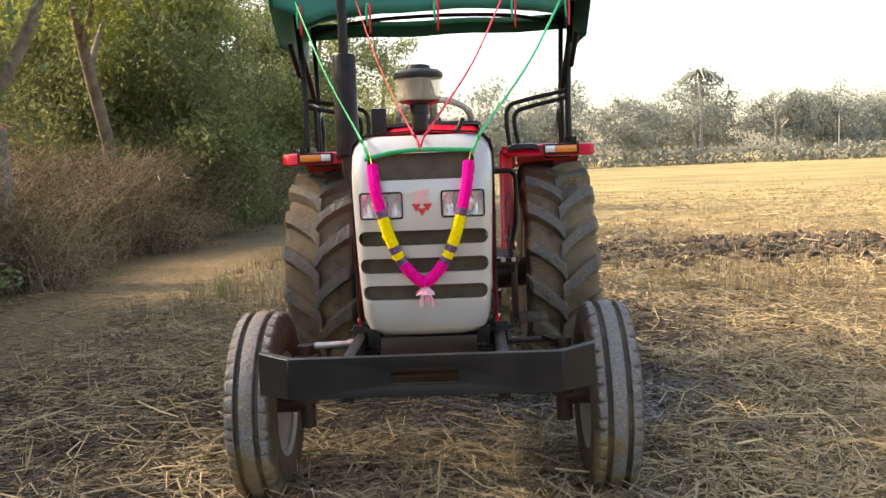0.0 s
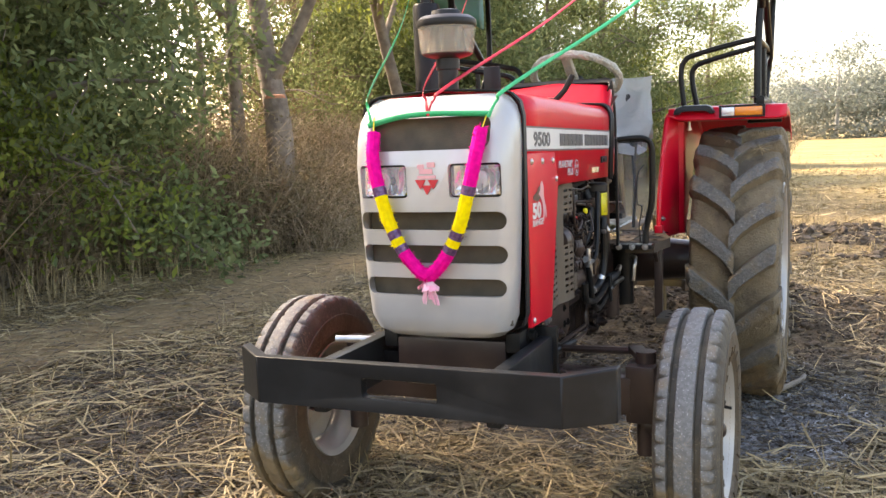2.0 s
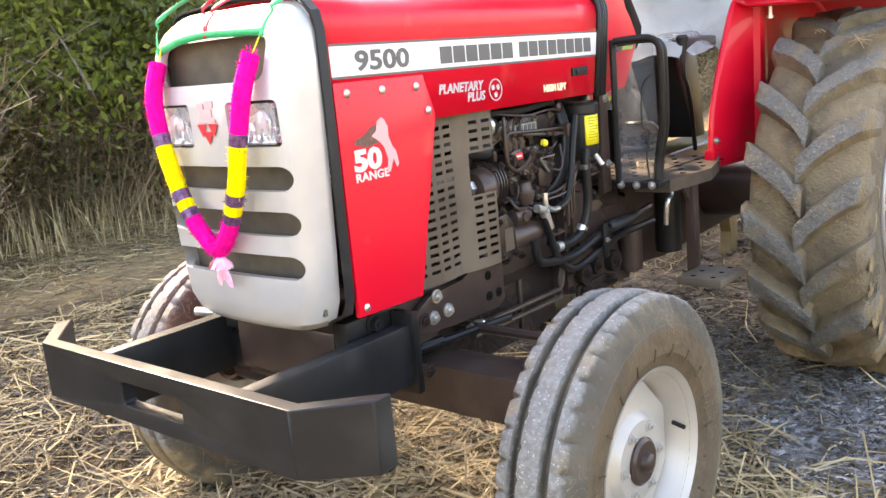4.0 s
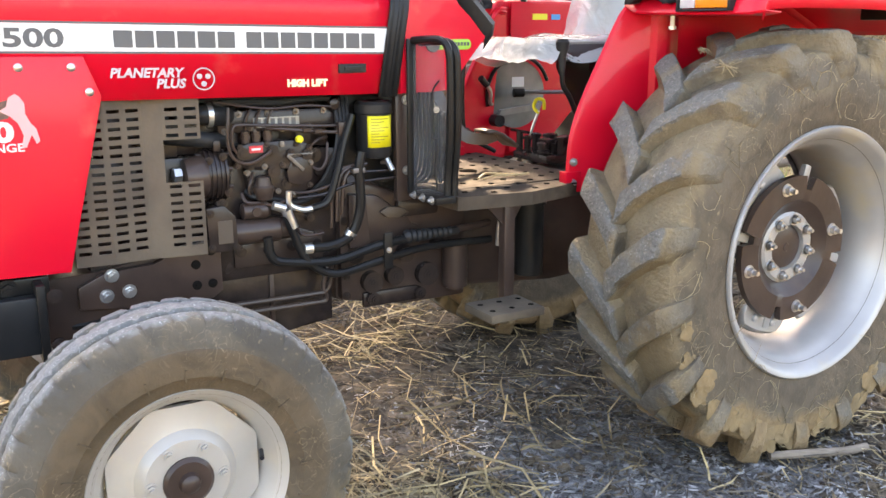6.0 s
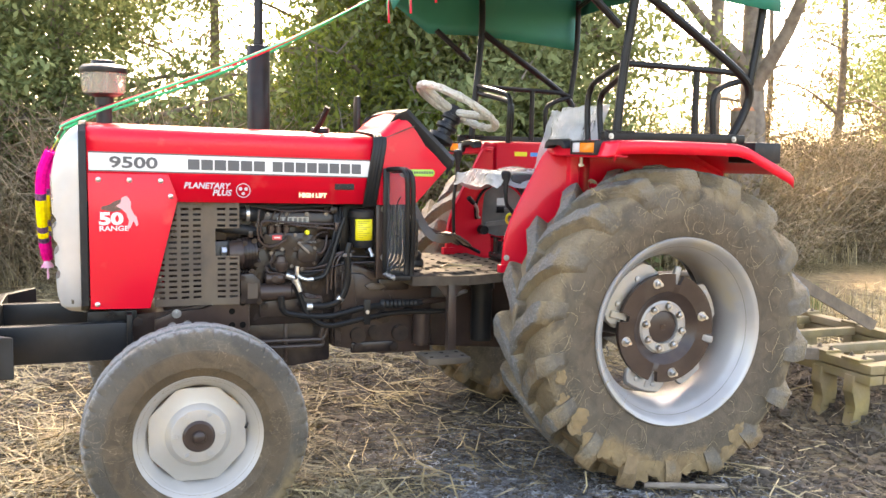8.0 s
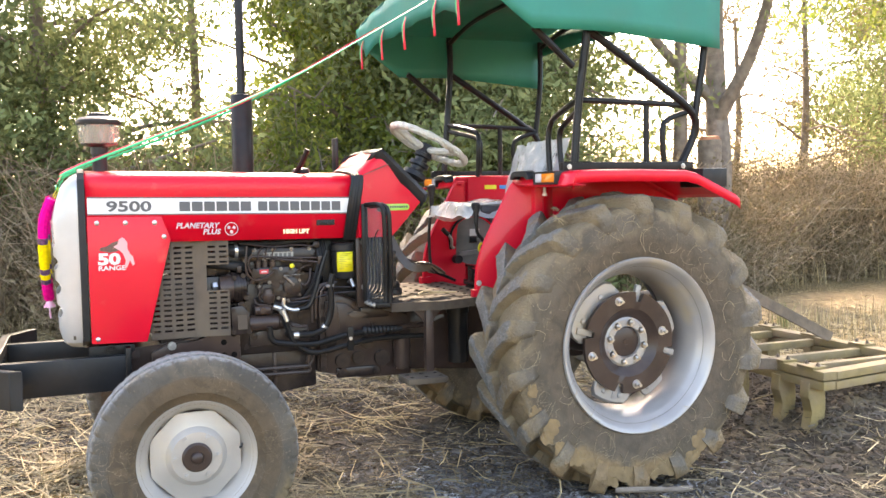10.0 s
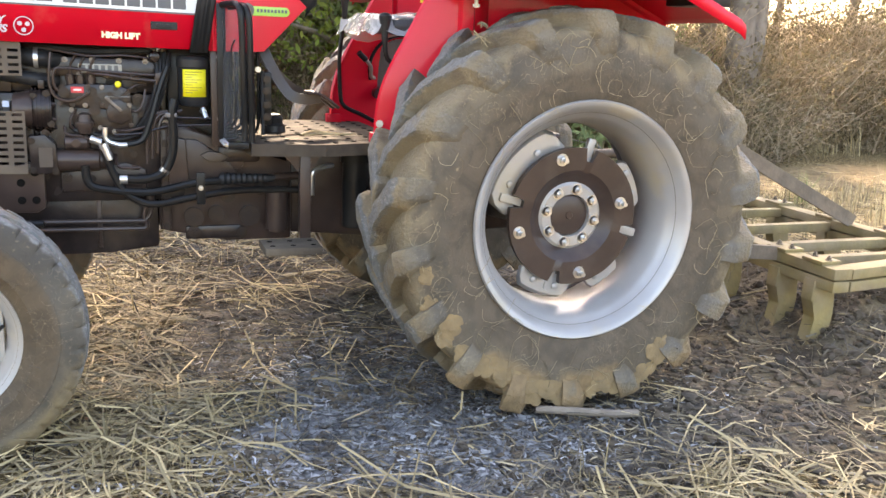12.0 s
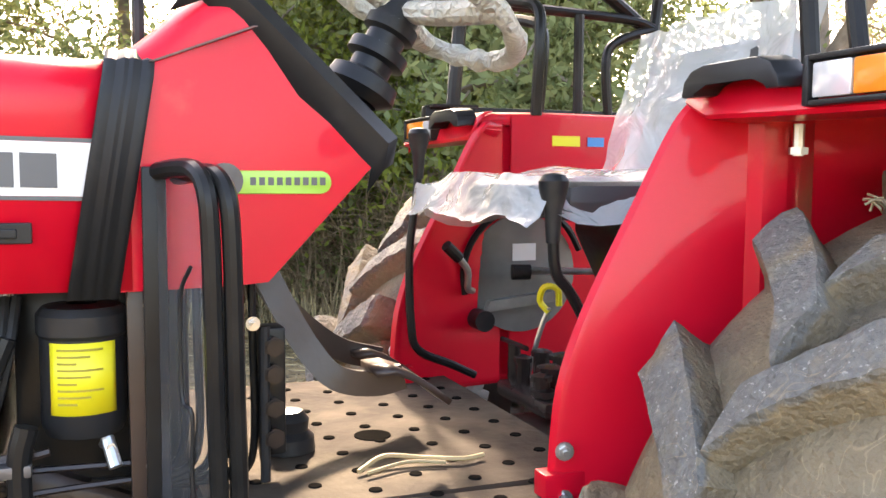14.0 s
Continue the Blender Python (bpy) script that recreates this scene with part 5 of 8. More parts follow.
part("control_rod", cyl(B(), (0.190, -0.968, 0.90), (0.190, -0.968, 1.13), 0.0075, 10), RUBBER, valve)
for z in (0.965, 1.01, 1.06, 1.10):
    part("union", cyl(cyl(B(), (0.175, -0.955, z), (0.205, -0.955, z), 0.012, 12), (0.187, -0.955, z), (0.199, -0.955, z), 0.0155, 6), CAST, valve)
part("steel_fitting", hexbolt(B(), (0.192, -0.985, 1.135), (1, 0, 0), 0.007, 0.008), STEEL, valve)
part("rubber_boot", lathe(B(), [(0.01, 0.965), (0.026, 0.962), (0.036, 0.948), (0.034, 0.930), (0.044, 0.920), (0.046, 0.897)], (0.035, -0.905, 0), 20, "z"), BLACKP, tractor)

# ---- platform and step ----
bm = B()
for s in (1,):
    prism(bm, [(0, 0)] * 0 or [(-1.06, 0.872), (-1.06, 0.895), (-0.46, 0.895), (-0.46, 0.872)], -0.44, 0.30)
outline = [(0.30, -1.05), (0.425, -1.042), (0.455, -0.79), (0.395, -0.58), (0.33, -0.46)]
top = [bm.verts.new((x, y, 0.895)) for x, y in outline]
low = [bm.verts.new((x, y, 0.853)) for x, y in outline]
bm.faces.new(top)
for i in range(len(top) - 1):
    bm.faces.new((top[i], top[i + 1], low[i + 1], low[i]))
platform = part("footplate", bm, PLATE, tractor, "dusty brown perforated footplate", smooth=0)
holes = []
for i in range(9):
    for j in range(7):
        x, y = 0.36 - 0.092 * i + 0.045 * (j % 2), -0.98 + 0.078 * j
        if x > -0.40:
            holes.append((x, y))
# Flat dark discs give the shade inside the holes by colour alone.
for x, y in holes:
    bm = B()
    lathe(bm, [(0.003, 0.8972), (0.0095, 0.8972), (0.0105, 0.8945)], (x, y, 0), 12, "z")
    part("hole_rim", bm, HOLE if len(holes) else CAST, platform)
bm = B()
cyl(bm, (0.003, -0.749, 0.8945), (0.003, -0.749, 0.8968), 0.032, 20)
part("round_hole", bm, HOLE, platform)
bm = B()
box(bm, 0.395, 0.43, -0.876, -0.838, 0.535, 0.856, bevel=0.003)
hang = part("step_post", bm, BROWN, tractor)
bm = B()
prism(bm, [(-0.93, 0.853), (-0.83, 0.853), (-0.80, 0.853), (-0.845, 0.78), (-0.865, 0.78)], 0.405, 0.415)
part("gusset", bm, BROWN, hang, smooth=0)
bm = B()
box(bm, 0.425, 0.580, -1.02, -0.825, 0.534, 0.562, bevel=0.006)
step = part("step_plate", bm, STEPM, tractor, "dusty brown step plate with raised holes")
# Step holes are dark discs too, their inner shade put into the colour.
for i in range(2):
    for j in range(3):
        bm = B()
        lathe(bm, [(0.003, 0.5626), (0.009, 0.5626), (0.010, 0.5615)], (0.47 + 0.07 * i, -0.99 + 0.07 * j, 0), 12, "z")
        part("raised_hole", bm, HOLE, step)


for pts, r in (([(0.20, -0.83, 0.902), (0.17, -0.78, 0.912), (0.18, -0.72, 0.906), (0.20, -0.66, 0.904), (0.19, -0.62, 0.903)], 0.004), ([(0.215, -0.82, 0.903), (0.19, -0.75, 0.905), (0.205, -0.69, 0.903)], 0.003)):
    tagged(link_mesh("straw_wisp", tube(B(), pts, r, 5, 4), STRAW, 40), "dry straw wisp lying on the footplate", "straw", "straw wisps on the footplate")


# ---- wheels ----
HUB_R, R_TYRE = 0.688, 0.662


def lug_mesh(side, seed):
    """One slanted, worn tread bar that runs down into the shoulder."""
    bm = B()
    rows = []
    N_ = 22
    for i in range(N_):
        u = i / (N_ - 1)
        q = min(1.0, u / 0.72)
        d = max(0.0, (u - 0.72) / 0.28)
        x = -0.012 + 0.200 * q + 0.030 * math.sin(d * 1.57)
        a = -0.225 * (1 - q) ** 1.15 - 0.03 * max(0.0, 1 - q / 0.25) + 0.05 * d
        half = (0.038 + 0.004 * q ** 2 + 0.006 * max(0.0, 1 - q / 0.2) - 0.010 * d) / R_TYRE
        low = 0.095 * d ** 1.25
        r1 = R_TYRE + 0.036 - 0.006 * q ** 3 - low
        r0 = R_TYRE - 0.026 - 0.016 * q ** 3 - low
        side_in = 0.022 * d
        ring = []
        for k, (r, w) in enumerate(((r0, -1.42), (r0 + 0.016, -1.20), (r1 - 0.009, -1.04), (r1 - 0.0015, -0.95), (r1, -0.35), (r1, 0.35), (r1 - 0.0015, 0.95), (r1 - 0.009, 1.04), (r0 + 0.016, 1.20), (r0, 1.42))):
            j = 0.005 * noise.noise((seed * 7.1 + u * 11, k * 1.1, side * 2.0)) + 0.0025 * noise.noise((seed * 3.1 + u * 31, k * 2.3, side * 5.0))
            aa = a + half * w * (1 - 0.15 * d) + j * 1.3
            edge = side_in * (1.0 if k in (0, 9) else 0.55 if k in (1, 8) else 0.0)
            ring.append((side * (x - edge + j * 0.7), -(r + j * 1.1) * math.cos(aa), (r + j * 1.1) * math.sin(aa)))
        rows.append(ring)
    vr = skin(bm, rows)
    bm.faces.new(vr[0])
    bm.faces.new(vr[-1][::-1])
    bmesh.ops.recalc_face_normals(bm, faces=bm.faces)
    me = bpy.data.meshes.new("tread_lug")
    bm.to_mesh(me)
    bm.free()
    me.polygons.foreach_set("use_smooth", [True] * len(me.polygons))
    me.set_sharp_from_angle(angle=radians(33))
    me.materials.append(TYRE)
    return me


LUGS = {(s, k): lug_mesh(s, k) for s in (1, -1) for k in range(4)}


def rear_wheel(s):
    c = Vector((s * 0.712, 0.0, HUB_R))
    prof = [(0.365, -0.165), (0.385, -0.185), (0.43, -0.196), (0.50, -0.208), (0.55, -0.208), (0.60, -0.200), (0.626, -0.190), (0.638, -0.165), (0.645, -0.09), (0.647, 0.0), (0.645, 0.09), (0.638, 0.165), (0.626, 0.190), (0.60, 0.200), (0.55, 0.208), (0.50, 0.208), (0.43, 0.196), (0.385, 0.185), (0.365, 0.165)]
    wheel = part("rear_wheel", lathe(B(), prof, c, 96), TYRE, tractor, "large rear tractor tyre caked with dried mud", smooth=60)
    for i in range(36):
        side = 1 if i % 2 else -1
        ob = new("tread_lug", LUGS[side, (i // 2) % 4])
        ob.parent = wheel
        w = 1 + 0.015 * random.uniform(-1, 1)
        ob.matrix_basis = Matrix.Translation(c) @ Matrix.Rotation(-2 * math.pi * i / 36, 4, "X") @ Matrix.Diagonal((1, w, w, 1))
    o = s
    rr = random.Random(40 + s)
    bm = B()
    for i in range(190):
        a, r0 = rr.uniform(0, 6.28), 0.63 - 0.2 * rr.random() ** 1.8
        ln, turn = rr.uniform(0.03, 0.12), rr.uniform(0, 6.28)
        pts = []
        for k in range(4):
            t = k / 3
            aa = a + math.cos(turn + 2.6 * t) * ln * t / r0 + 0.02 * rr.uniform(-1, 1)
            q = min(0.64, r0 + math.sin(turn + 2.6 * t) * ln * t)
            xx = 0.2095 if q < 0.56 else 0.2095 - 0.16 * (q - 0.56)
            pts.append(c + Vector((s * (xx + 0.002), -q * math.cos(aa), q * math.sin(aa))))
        tube(bm, pts, 0.0008, 3, 2)
    if s > 0:
        for p, wide in (((0.66, -0.31, 1.318), 0.022), ((0.82, -0.37, 1.275), 0.045)):
            for k in range(9):
                d = Vector((rr.uniform(-1, 1), rr.uniform(-1, 1), rr.uniform(-0.5, 0.6))) * wide
                q = Vector(p) + Vector((rr.uniform(-1, 1), rr.uniform(-1, 1), 0)) * 0.012
                tube(bm, [q - d, q + Vector((0, -0.004, 0.006)), q + d], 0.0016, 4, 3)
    tagged(part("stuck_straw", bm, GSTRAW, wheel, "straw fibres stuck to the tyre", smooth=0), kind="stuff")
    for i in range(22):
        a = 3.45 + 2.0 * i / 22 + rr.uniform(-0.05, 0.05)
        q = rr.uniform(0.56, 0.625)
        xx = 0.2095 - 0.2 * (q - 0.56)
        p = c + Vector((s * (xx - 0.002), q * math.cos(a), q * math.sin(a)))
        bm = B()
        bmesh.ops.create_icosphere(bm, subdivisions=3, radius=1)
        w1, w2 = rr.uniform(0.02, 0.055), rr.uniform(0.02, 0.06)
        for vv in bm.verts:
            vv.co = Vector((vv.co.x * 0.0045, vv.co.y * w1, vv.co.z * w2)) * (1 + 0.7 * noise.noise(vv.co * 1.6 + Vector((i, s, 0))))
        bm.transform(Matrix.Translation(p))
        part("mud_patch", bm, MUD, wheel, "dried tan mud")
    prof = [(0.352, -0.17), (0.388, -0.178), (0.39, -0.17), (0.365, -0.16), (0.345, -0.12), (0.318, -0.05), (0.318, 0.04), (0.322, 0.07), (0.330, 0.10), (0.341, 0.128), (0.352, 0.148), (0.362, 0.158), (0.366, 0.166), (0.374, 0.178), (0.384, 0.192), (0.394, 0.2015), (0.404, 0.2035), (0.409, 0.198), (0.408, 0.188), (0.372, 0.16)]
    rim = part("rim", lathe(B(), [(r, o * x) for r, x in prof], c, 96), RIMP, wheel, "grey painted wheel rim, muddy at the edge", smooth=50)
    # pierced disc
    DX = 0.0955
    bm = B()
    rows = []
    n = 160

    def edge(j):
        a = (j / n * 360) % 90
        return 0.196 if 35.5 < a < 44.5 else 0.240

    rings = []
    for r, x in ((0.112, 0.060), (0.118, 0.066), (0.132, 0.070), (0.150, DX - 0.010), (0.162, DX - 0.002), (None, DX), (None, DX - 0.022)):
        ring = []
        for j in range(n):
            a = 2 * math.pi * j / n + radians(65)
            q = edge(j) if r is None else min(r, edge(j))
            ring.append(bm.verts.new(c + Vector((o * x, -q * math.cos(a), q * math.sin(a)))))
        rings.append(ring)
    for a, b in zip(rings, rings[1:]):
        for j in range(n):
            bm.faces.new((a[j], a[(j + 1) % n], b[(j + 1) % n], b[j]))
    disc = part("wheel_disc", bm, BROWN, wheel, "brown cast wheel disc")
    part("hub_ring", lathe(B(), [(0.072, o * 0.052), (0.075, o * 0.072), (0.108, o * 0.073), (0.118, o * 0.066)], c, 40), RIMP, wheel, "grey hub ring")
    part("hub_cap", lathe(B(), [(0.004, o * 0.068), (0.012, o * 0.068), (0.014, o * 0.065), (0.06, o * 0.064), (0.070, o * 0.060), (0.073, o * 0.050)], c, 32), BROWN, wheel)
    for i in range(8):
        a = 2 * math.pi * i / 8 + 0.2
        p = c + Vector((o * 0.072, -0.094 * math.cos(a), 0.094 * math.sin(a)))
        bm = cyl(B(), p, p + Vector((o * 0.003, 0, 0)), 0.0165, 18)
        cyl(bm, p, p + Vector((o * 0.030, 0, 0)), 0.0065, 10)
        part("wheel_nut", hexbolt(bm, p, (o, 0, 0), 0.0135, 0.018), STEEL, wheel)
    for y, z in ((-0.056, 0.886), (-0.201, 0.639), (0.182, 0.732), (0.038, 0.488)):
        p = Vector((c.x + o * (DX - 0.002), y, z))
        bm = cyl(B(), p, p + Vector((o * 0.004, 0, 0)), 0.018, 18)
        cyl(bm, p, p + Vector((o * 0.038, 0, 0)), 0.008, 10)
        part("clamp_bolt", hexbolt(bm, p, (o, 0, 0), 0.0145, 0.02), STEEL, wheel)
    # curved plates welded in the rim that carry the disc
    for d0, d1, r1, x in ((98, 178, 0.318, 0.060), (2, 48, 0.285, 0.066), (226, 276, 0.300, 0.066), (288, 322, 0.300, 0.060)):
        bm = B()
        rows = []
        for k in range(13):
            t = k / 12
            a = radians(d0 + (d1 - d0) * t)
            top = 0.225 + (r1 - 0.225) * min(1.0, 6 * min(t, 1 - t) + 0.25)
            rows.append([c + Vector((o * (x - 0.02 * (q > 0.9)), (0.215 + (top - 0.215) * q) * math.cos(a), (0.215 + (top - 0.215) * q) * math.sin(a))) for q in (0, 0.5, 0.85, 1.0)])
        skin(bm, rows)
        part("rim_bracket", bm, RIMP, wheel, "grey curved rim bracket", solid=0.010)
        for t in (0.3, 0.7):
            a = radians(d0 + (d1 - d0) * t)
            part("rivet", lathe(B(), [(0.013, o * x), (0.012, o * (x + 0.007)), (0.006, o * (x + 0.010)), (0.002, o * (x + 0.0105))], c + Vector((0, 0.255 * math.cos(a), 0.255 * math.sin(a))), 14), RIMP, wheel)
    for deg in (165, 75, 255, 345):
        m = Matrix.Translation(c) @ Matrix.Rotation(radians(deg), 4, "X")
        part("rim_lug", bar(B(), m @ Vector((o * 0.060, 0.19, 0)), m @ Vector((o * 0.060, 0.275, 0)), 0.030, 0.022, up=(1, 0, 0), bevel=0.006), RIMP, wheel)
    return wheel


def front_wheel(s):
    c = Vector((s * 0.738, -1.98, 0.385))
    o = s
    half = [(0.215, 0.075), (0.235, 0.089), (0.262, 0.098), (0.264, 0.1005), (0.300, 0.104), (0.330, 0.103), (0.332, 0.1005), (0.358, 0.097), (0.378, 0.092), (0.391, 0.086), (0.399, 0.078), (0.401, 0.052), (0.381, 0.046), (0.381, 0.032), (0.404, 0.026), (0.406, 0.010)]
    prof = [(r, -x) for r, x in half] + [(r, x) for r, x in half[::-1]]
    last = len(prof) - 1

    def wave(i, j):
        k = min(i, last - i)
        if 8 <= k <= 11:
            return (-0.012 if j % 6 == 0 and k < 11 else 0.0) + 0.0015 * noise.noise((j * 0.7, k, 1))
        if 14 <= k <= 15:
            return (-0.007 if (j + (3 if i < 16 else 0)) % 6 == 0 and k == 14 else 0.0) + 0.0015 * noise.noise((j * 0.6, k, 2))
        return 0.0

    wheel = part("front_wheel", lathe(B(), prof, c, 220, "x", wave), FTYRE, tractor, "ribbed front tyre with dusty sidewall", smooth=38)
    for i in range(60):
        a = 2 * math.pi * i / 60
        bm = B()
        p0 = c + Vector((o * 0.1, -0.255 * math.cos(a), 0.255 * math.sin(a)))
        p1 = c + Vector((o * 0.1045, -0.285 * math.cos(a), 0.285 * math.sin(a)))
        if i % 3 == 0:
            bar(bm, p0, p1, 0.004, 0.004, up=(1, 0, 0))
            part("sidewall_rib", bm, FTYRE, wheel)
        else:
            bm.free()
    part("rim", lathe(B(), [(r, o * x) for r, x in [(0.205, -0.075), (0.226, -0.09), (0.228, -0.08), (0.205, -0.06), (0.185, -0.02), (0.178, 0.01), (0.188, 0.035), (0.196, 0.05), (0.205, 0.06), (0.212, 0.072), (0.225, 0.084), (0.230, 0.090), (0.232, 0.082), (0.21, 0.07)]], c, 72), RIMW, wheel, "pale grey wheel rim", smooth=50)
    bm = B()
    rings = []
    n = 64
    for r, x in ((0.046, 0.052), (0.060, 0.054), (0.098, 0.052), (0.108, 0.044), (0.118, 0.034), (0.135, 0.030), (9, 0.026), (9, 0.012)):
        ring = []
        for j in range(n):
            a = 2 * math.pi * j / n
            q = min(r, 0.186, 0.1735 / max(abs(math.cos((a + 0.39) % (math.pi / 4) - math.pi / 8)), 0.1)) if r == 9 else r
            ring.append(bm.verts.new(c + Vector((o * x, -q * math.cos(a), q * math.sin(a)))))
        rings.append(ring)
    for a, b in zip(rings, rings[1:]):
        for j in range(n):
            bm.faces.new((a[j], a[(j + 1) % n], b[(j + 1) % n], b[j]))
    part("wheel_disc", bm, RIMW, wheel, "pale grey dished wheel disc", smooth=30)
    for i in range(6):
        a = math.pi / 6 + i * math.pi / 3
        part("wheel_nut", hexbolt(B(), c + Vector((o * 0.052, -0.083 * math.sin(a), 0.083 * math.cos(a))), (o, 0, 0), 0.010, 0.010), RIMW, wheel)
    part("hub", lathe(B(), [(0.060, o * 0.02), (0.058, o * 0.060), (0.050, o * 0.066), (0.036, o * 0.066), (0.026, o * 0.066), (0.022, o * 0.078), (0.014, o * 0.084), (0.004, o * 0.085)], c, 28), BROWN, wheel, "brown greasy hub cap")
    part("valve", cyl(B(), c + Vector((o * 0.05, 0.175, 0.03)), c + Vector((o * 0.085, 0.165, 0.028)), 0.006, 8), BLACKP, wheel)
    return wheel


for s in (1, -1):
    rear_wheel(s)
    front_wheel(s)


# ---- fenders ----
def fender(s):
    X = lambda v: s * v  # noqa: E731
    bm = B()
    line = [(-0.365, 1.462), (-0.352, 1.486), (-0.33, 1.494), (-0.2, 1.498), (0.0, 1.497), (0.24, 1.492), (0.30, 1.478), (0.52, 1.378), (0.54, 1.36)]
    rows = []
    for y, z in line:
        rows.append([(X(0.43), y, z - 0.03), (X(0.44), y, z - 0.005), (X(0.455), y, z), (X(0.70), y, z + 0.004), (X(0.905), y, z), (X(0.92), y, z - 0.006), (X(0.926), y, z - 0.02), (X(0.926), y, z - 0.055)])
    skin(bm, rows)
    f = part("fender", bm, RED, tractor, "red rear mudguard with a folded edge", solid=0.004)
    bm = B()
    prism(bm, [(-0.285, 1.487), (0.30, 1.47), (0.54, 1.36), (0.50, 1.28), (0.30, 1.28), (0.1, 1.10), (-0.1, 0.90), (-0.285, 0.88)], X(0.425), X(0.431))
    part("inner_panel", bm, RED, f, smooth=0)
    # front wing of the panel: a rolled leading edge, then a sheet that runs out to an upright fold
    lead = catmull([(0.385, -0.372, 1.468), (0.380, -0.410, 1.425), (0.374, -0.470, 1.31), (0.372, -0.548, 1.16), (0.370, -0.586, 1.05), (0.368, -0.596, 0.93), (0.368, -0.596, 0.862)], 4)
    bm = B()
    rows = []
    for v in lead:
        rows.append([(X(v.x - 0.012), v.y + 0.016, v.z), (X(v.x - 0.010), v.y + 0.004, v.z), (X(v.x), v.y - 0.003, v.z), (X(v.x + 0.010), v.y + 0.003, v.z), (X(v.x + 0.014), v.y + 0.012, v.z), (X(0.424), -0.312, v.z), (X(0.446), -0.302, v.z), (X(0.450), -0.290, v.z), (X(0.450), -0.262, v.z), (X(0.436), -0.252, v.z), (X(0.434), -0.20, v.z)])
    skin(bm, rows)
    part("front_wing", bm, RED, f, "red folded front edge of the mudguard", smooth=28, solid=0.003)
    part("foot_bracket", box(B(), X(0.352), X(0.388), -0.612, -0.548, 0.862, 0.930, bevel=0.003), RED, f)
    for y, z in ((-0.582, 0.962), (-0.582, 0.893)):
        part("bolt", hexbolt(B(), (X(0.386), y, z), (s, -0.3, 0), 0.009, 0.009), STEEL, f)
    bm = cyl(B(), (X(0.47), -0.262, 1.425), (X(0.47), -0.262, 1.380), 0.008, 8)
    part("hanger_bolt", cyl(bm, (X(0.47), -0.262, 1.392), (X(0.47), -0.262, 1.382), 0.014, 6), STEEL, f)
    # front face above the tyre
    bm = B()
    rows = []
    for x, drop_, out in ((0.385, 0.030, 0.0), (0.43, 0.052, 0.0), (0.62, 0.056, 0.0), (0.85, 0.058, 0.0), (0.90, 0.058, 0.006), (0.938, 0.050, 0.022)):
        rows.append([(X(x), -0.352 + out, 1.493), (X(x), -0.370 + out, 1.488), (X(x), -0.378 + out, 1.478), (X(x), -0.394 + out, 1.488 - drop_), (X(x), -0.390 + out, 1.482 - drop_), (X(x), -0.33 + out, 1.478 - drop_)])
    skin(bm, rows)
    part("front_lip", bm, RED, f, smooth=40, solid=0.004)
    # chunky grab handle
    bm = B()
    grip = [(0.415, 1.458), (0.420, 1.480), (0.436, 1.494), (0.462, 1.500), (0.570, 1.500), (0.592, 1.492), (0.606, 1.474), (0.610, 1.458), (0.586, 1.458), (0.576, 1.472), (0.560, 1.477), (0.470, 1.477), (0.452, 1.470), (0.444, 1.458)]
    fr = [bm.verts.new((X(x), -0.424, z)) for x, z in grip]
    bk = [bm.verts.new((X(x), -0.376, z + 0.004)) for x, z in grip]
    bm.faces.new(fr)
    bm.faces.new(bk[::-1])
    for i in range(len(grip)):
        k = (i + 1) % len(grip)
        bm.faces.new((fr[i], bk[i], bk[k], fr[k]))
    bmesh.ops.bevel(bm, geom=list(bm.edges), offset=0.004, segments=2, profile=0.6, affect="EDGES")
    part("handle", bm, BLACKP, f, "black plastic grab handle")
    bm = B()
    for x0, x1, z0, z1 in ((0.630, 0.640, 1.434, 1.494), (0.832, 0.842, 1.434, 1.494), (0.640, 0.832, 1.434, 1.441), (0.640, 0.832, 1.487, 1.494)):
        box(bm, X(x0), X(x1), -0.408, -0.345, z0, z1, bevel=0.003)
    box(bm, X(0.640), X(0.832), -0.375, -0.345, 1.441, 1.487)
    lamp = part("indicator_lamp", bm, BLACKP, f, "amber and clear indicator lamp")
    part("clear_lens", box(B(), X(0.642), X(0.702), -0.404, -0.378, 1.443, 1.485, bevel=0.004), CLEARL, lamp, "clear lens")
    part("amber_lens", box(B(), X(0.704), X(0.830), -0.404, -0.378, 1.443, 1.485, bevel=0.004), AMBER, lamp, "amber lens")
    # black angle rail on top
    part("angle_rail", box(B(), X(0.80), X(0.835), -0.36, 0.34, 1.492, 1.532, bevel=0.003), BLACKS, f, "black steel angle")
    part("rear_lamp_box", box(B(), X(0.70), X(0.88), 0.36, 0.50, 1.41, 1.50, bevel=0.006), BLACKP, f)
    return f


for s in (1, -1):
    fender(s)
# labels and lever quadrant on the far inner panel
part("warning_label", box(B(), -0.4235, -0.4215, -0.18, -0.106, 1.418, 1.442), YELLOW, tractor, "yellow sticker", smooth=0)
part("warning_label", box(B(), -0.4235, -0.4215, -0.085, -0.04, 1.418, 1.440), BLUEL, tractor, "blue sticker", smooth=0)
bm = B()
cyl(bm, (-0.424, -0.16, 1.075), (-0.412, -0.16, 1.075), 0.138, 40)
quad = part("lever_quadrant", bm, QUADM, tractor, "round zinc-plated lever quadrant")
part("slot_rail", tube(B(), [(-0.40, -0.16 + 0.154 * math.cos(a), 1.075 + 0.154 * math.sin(a)) for a in (radians(20 + 22 * i) for i in range(9))], 0.008, 8), BLACKS, quad)
part("sticker", box(B(), -0.4115, -0.4105, -0.185, -0.125, 1.105, 1.145, None), WHITE, quad, smooth=0)
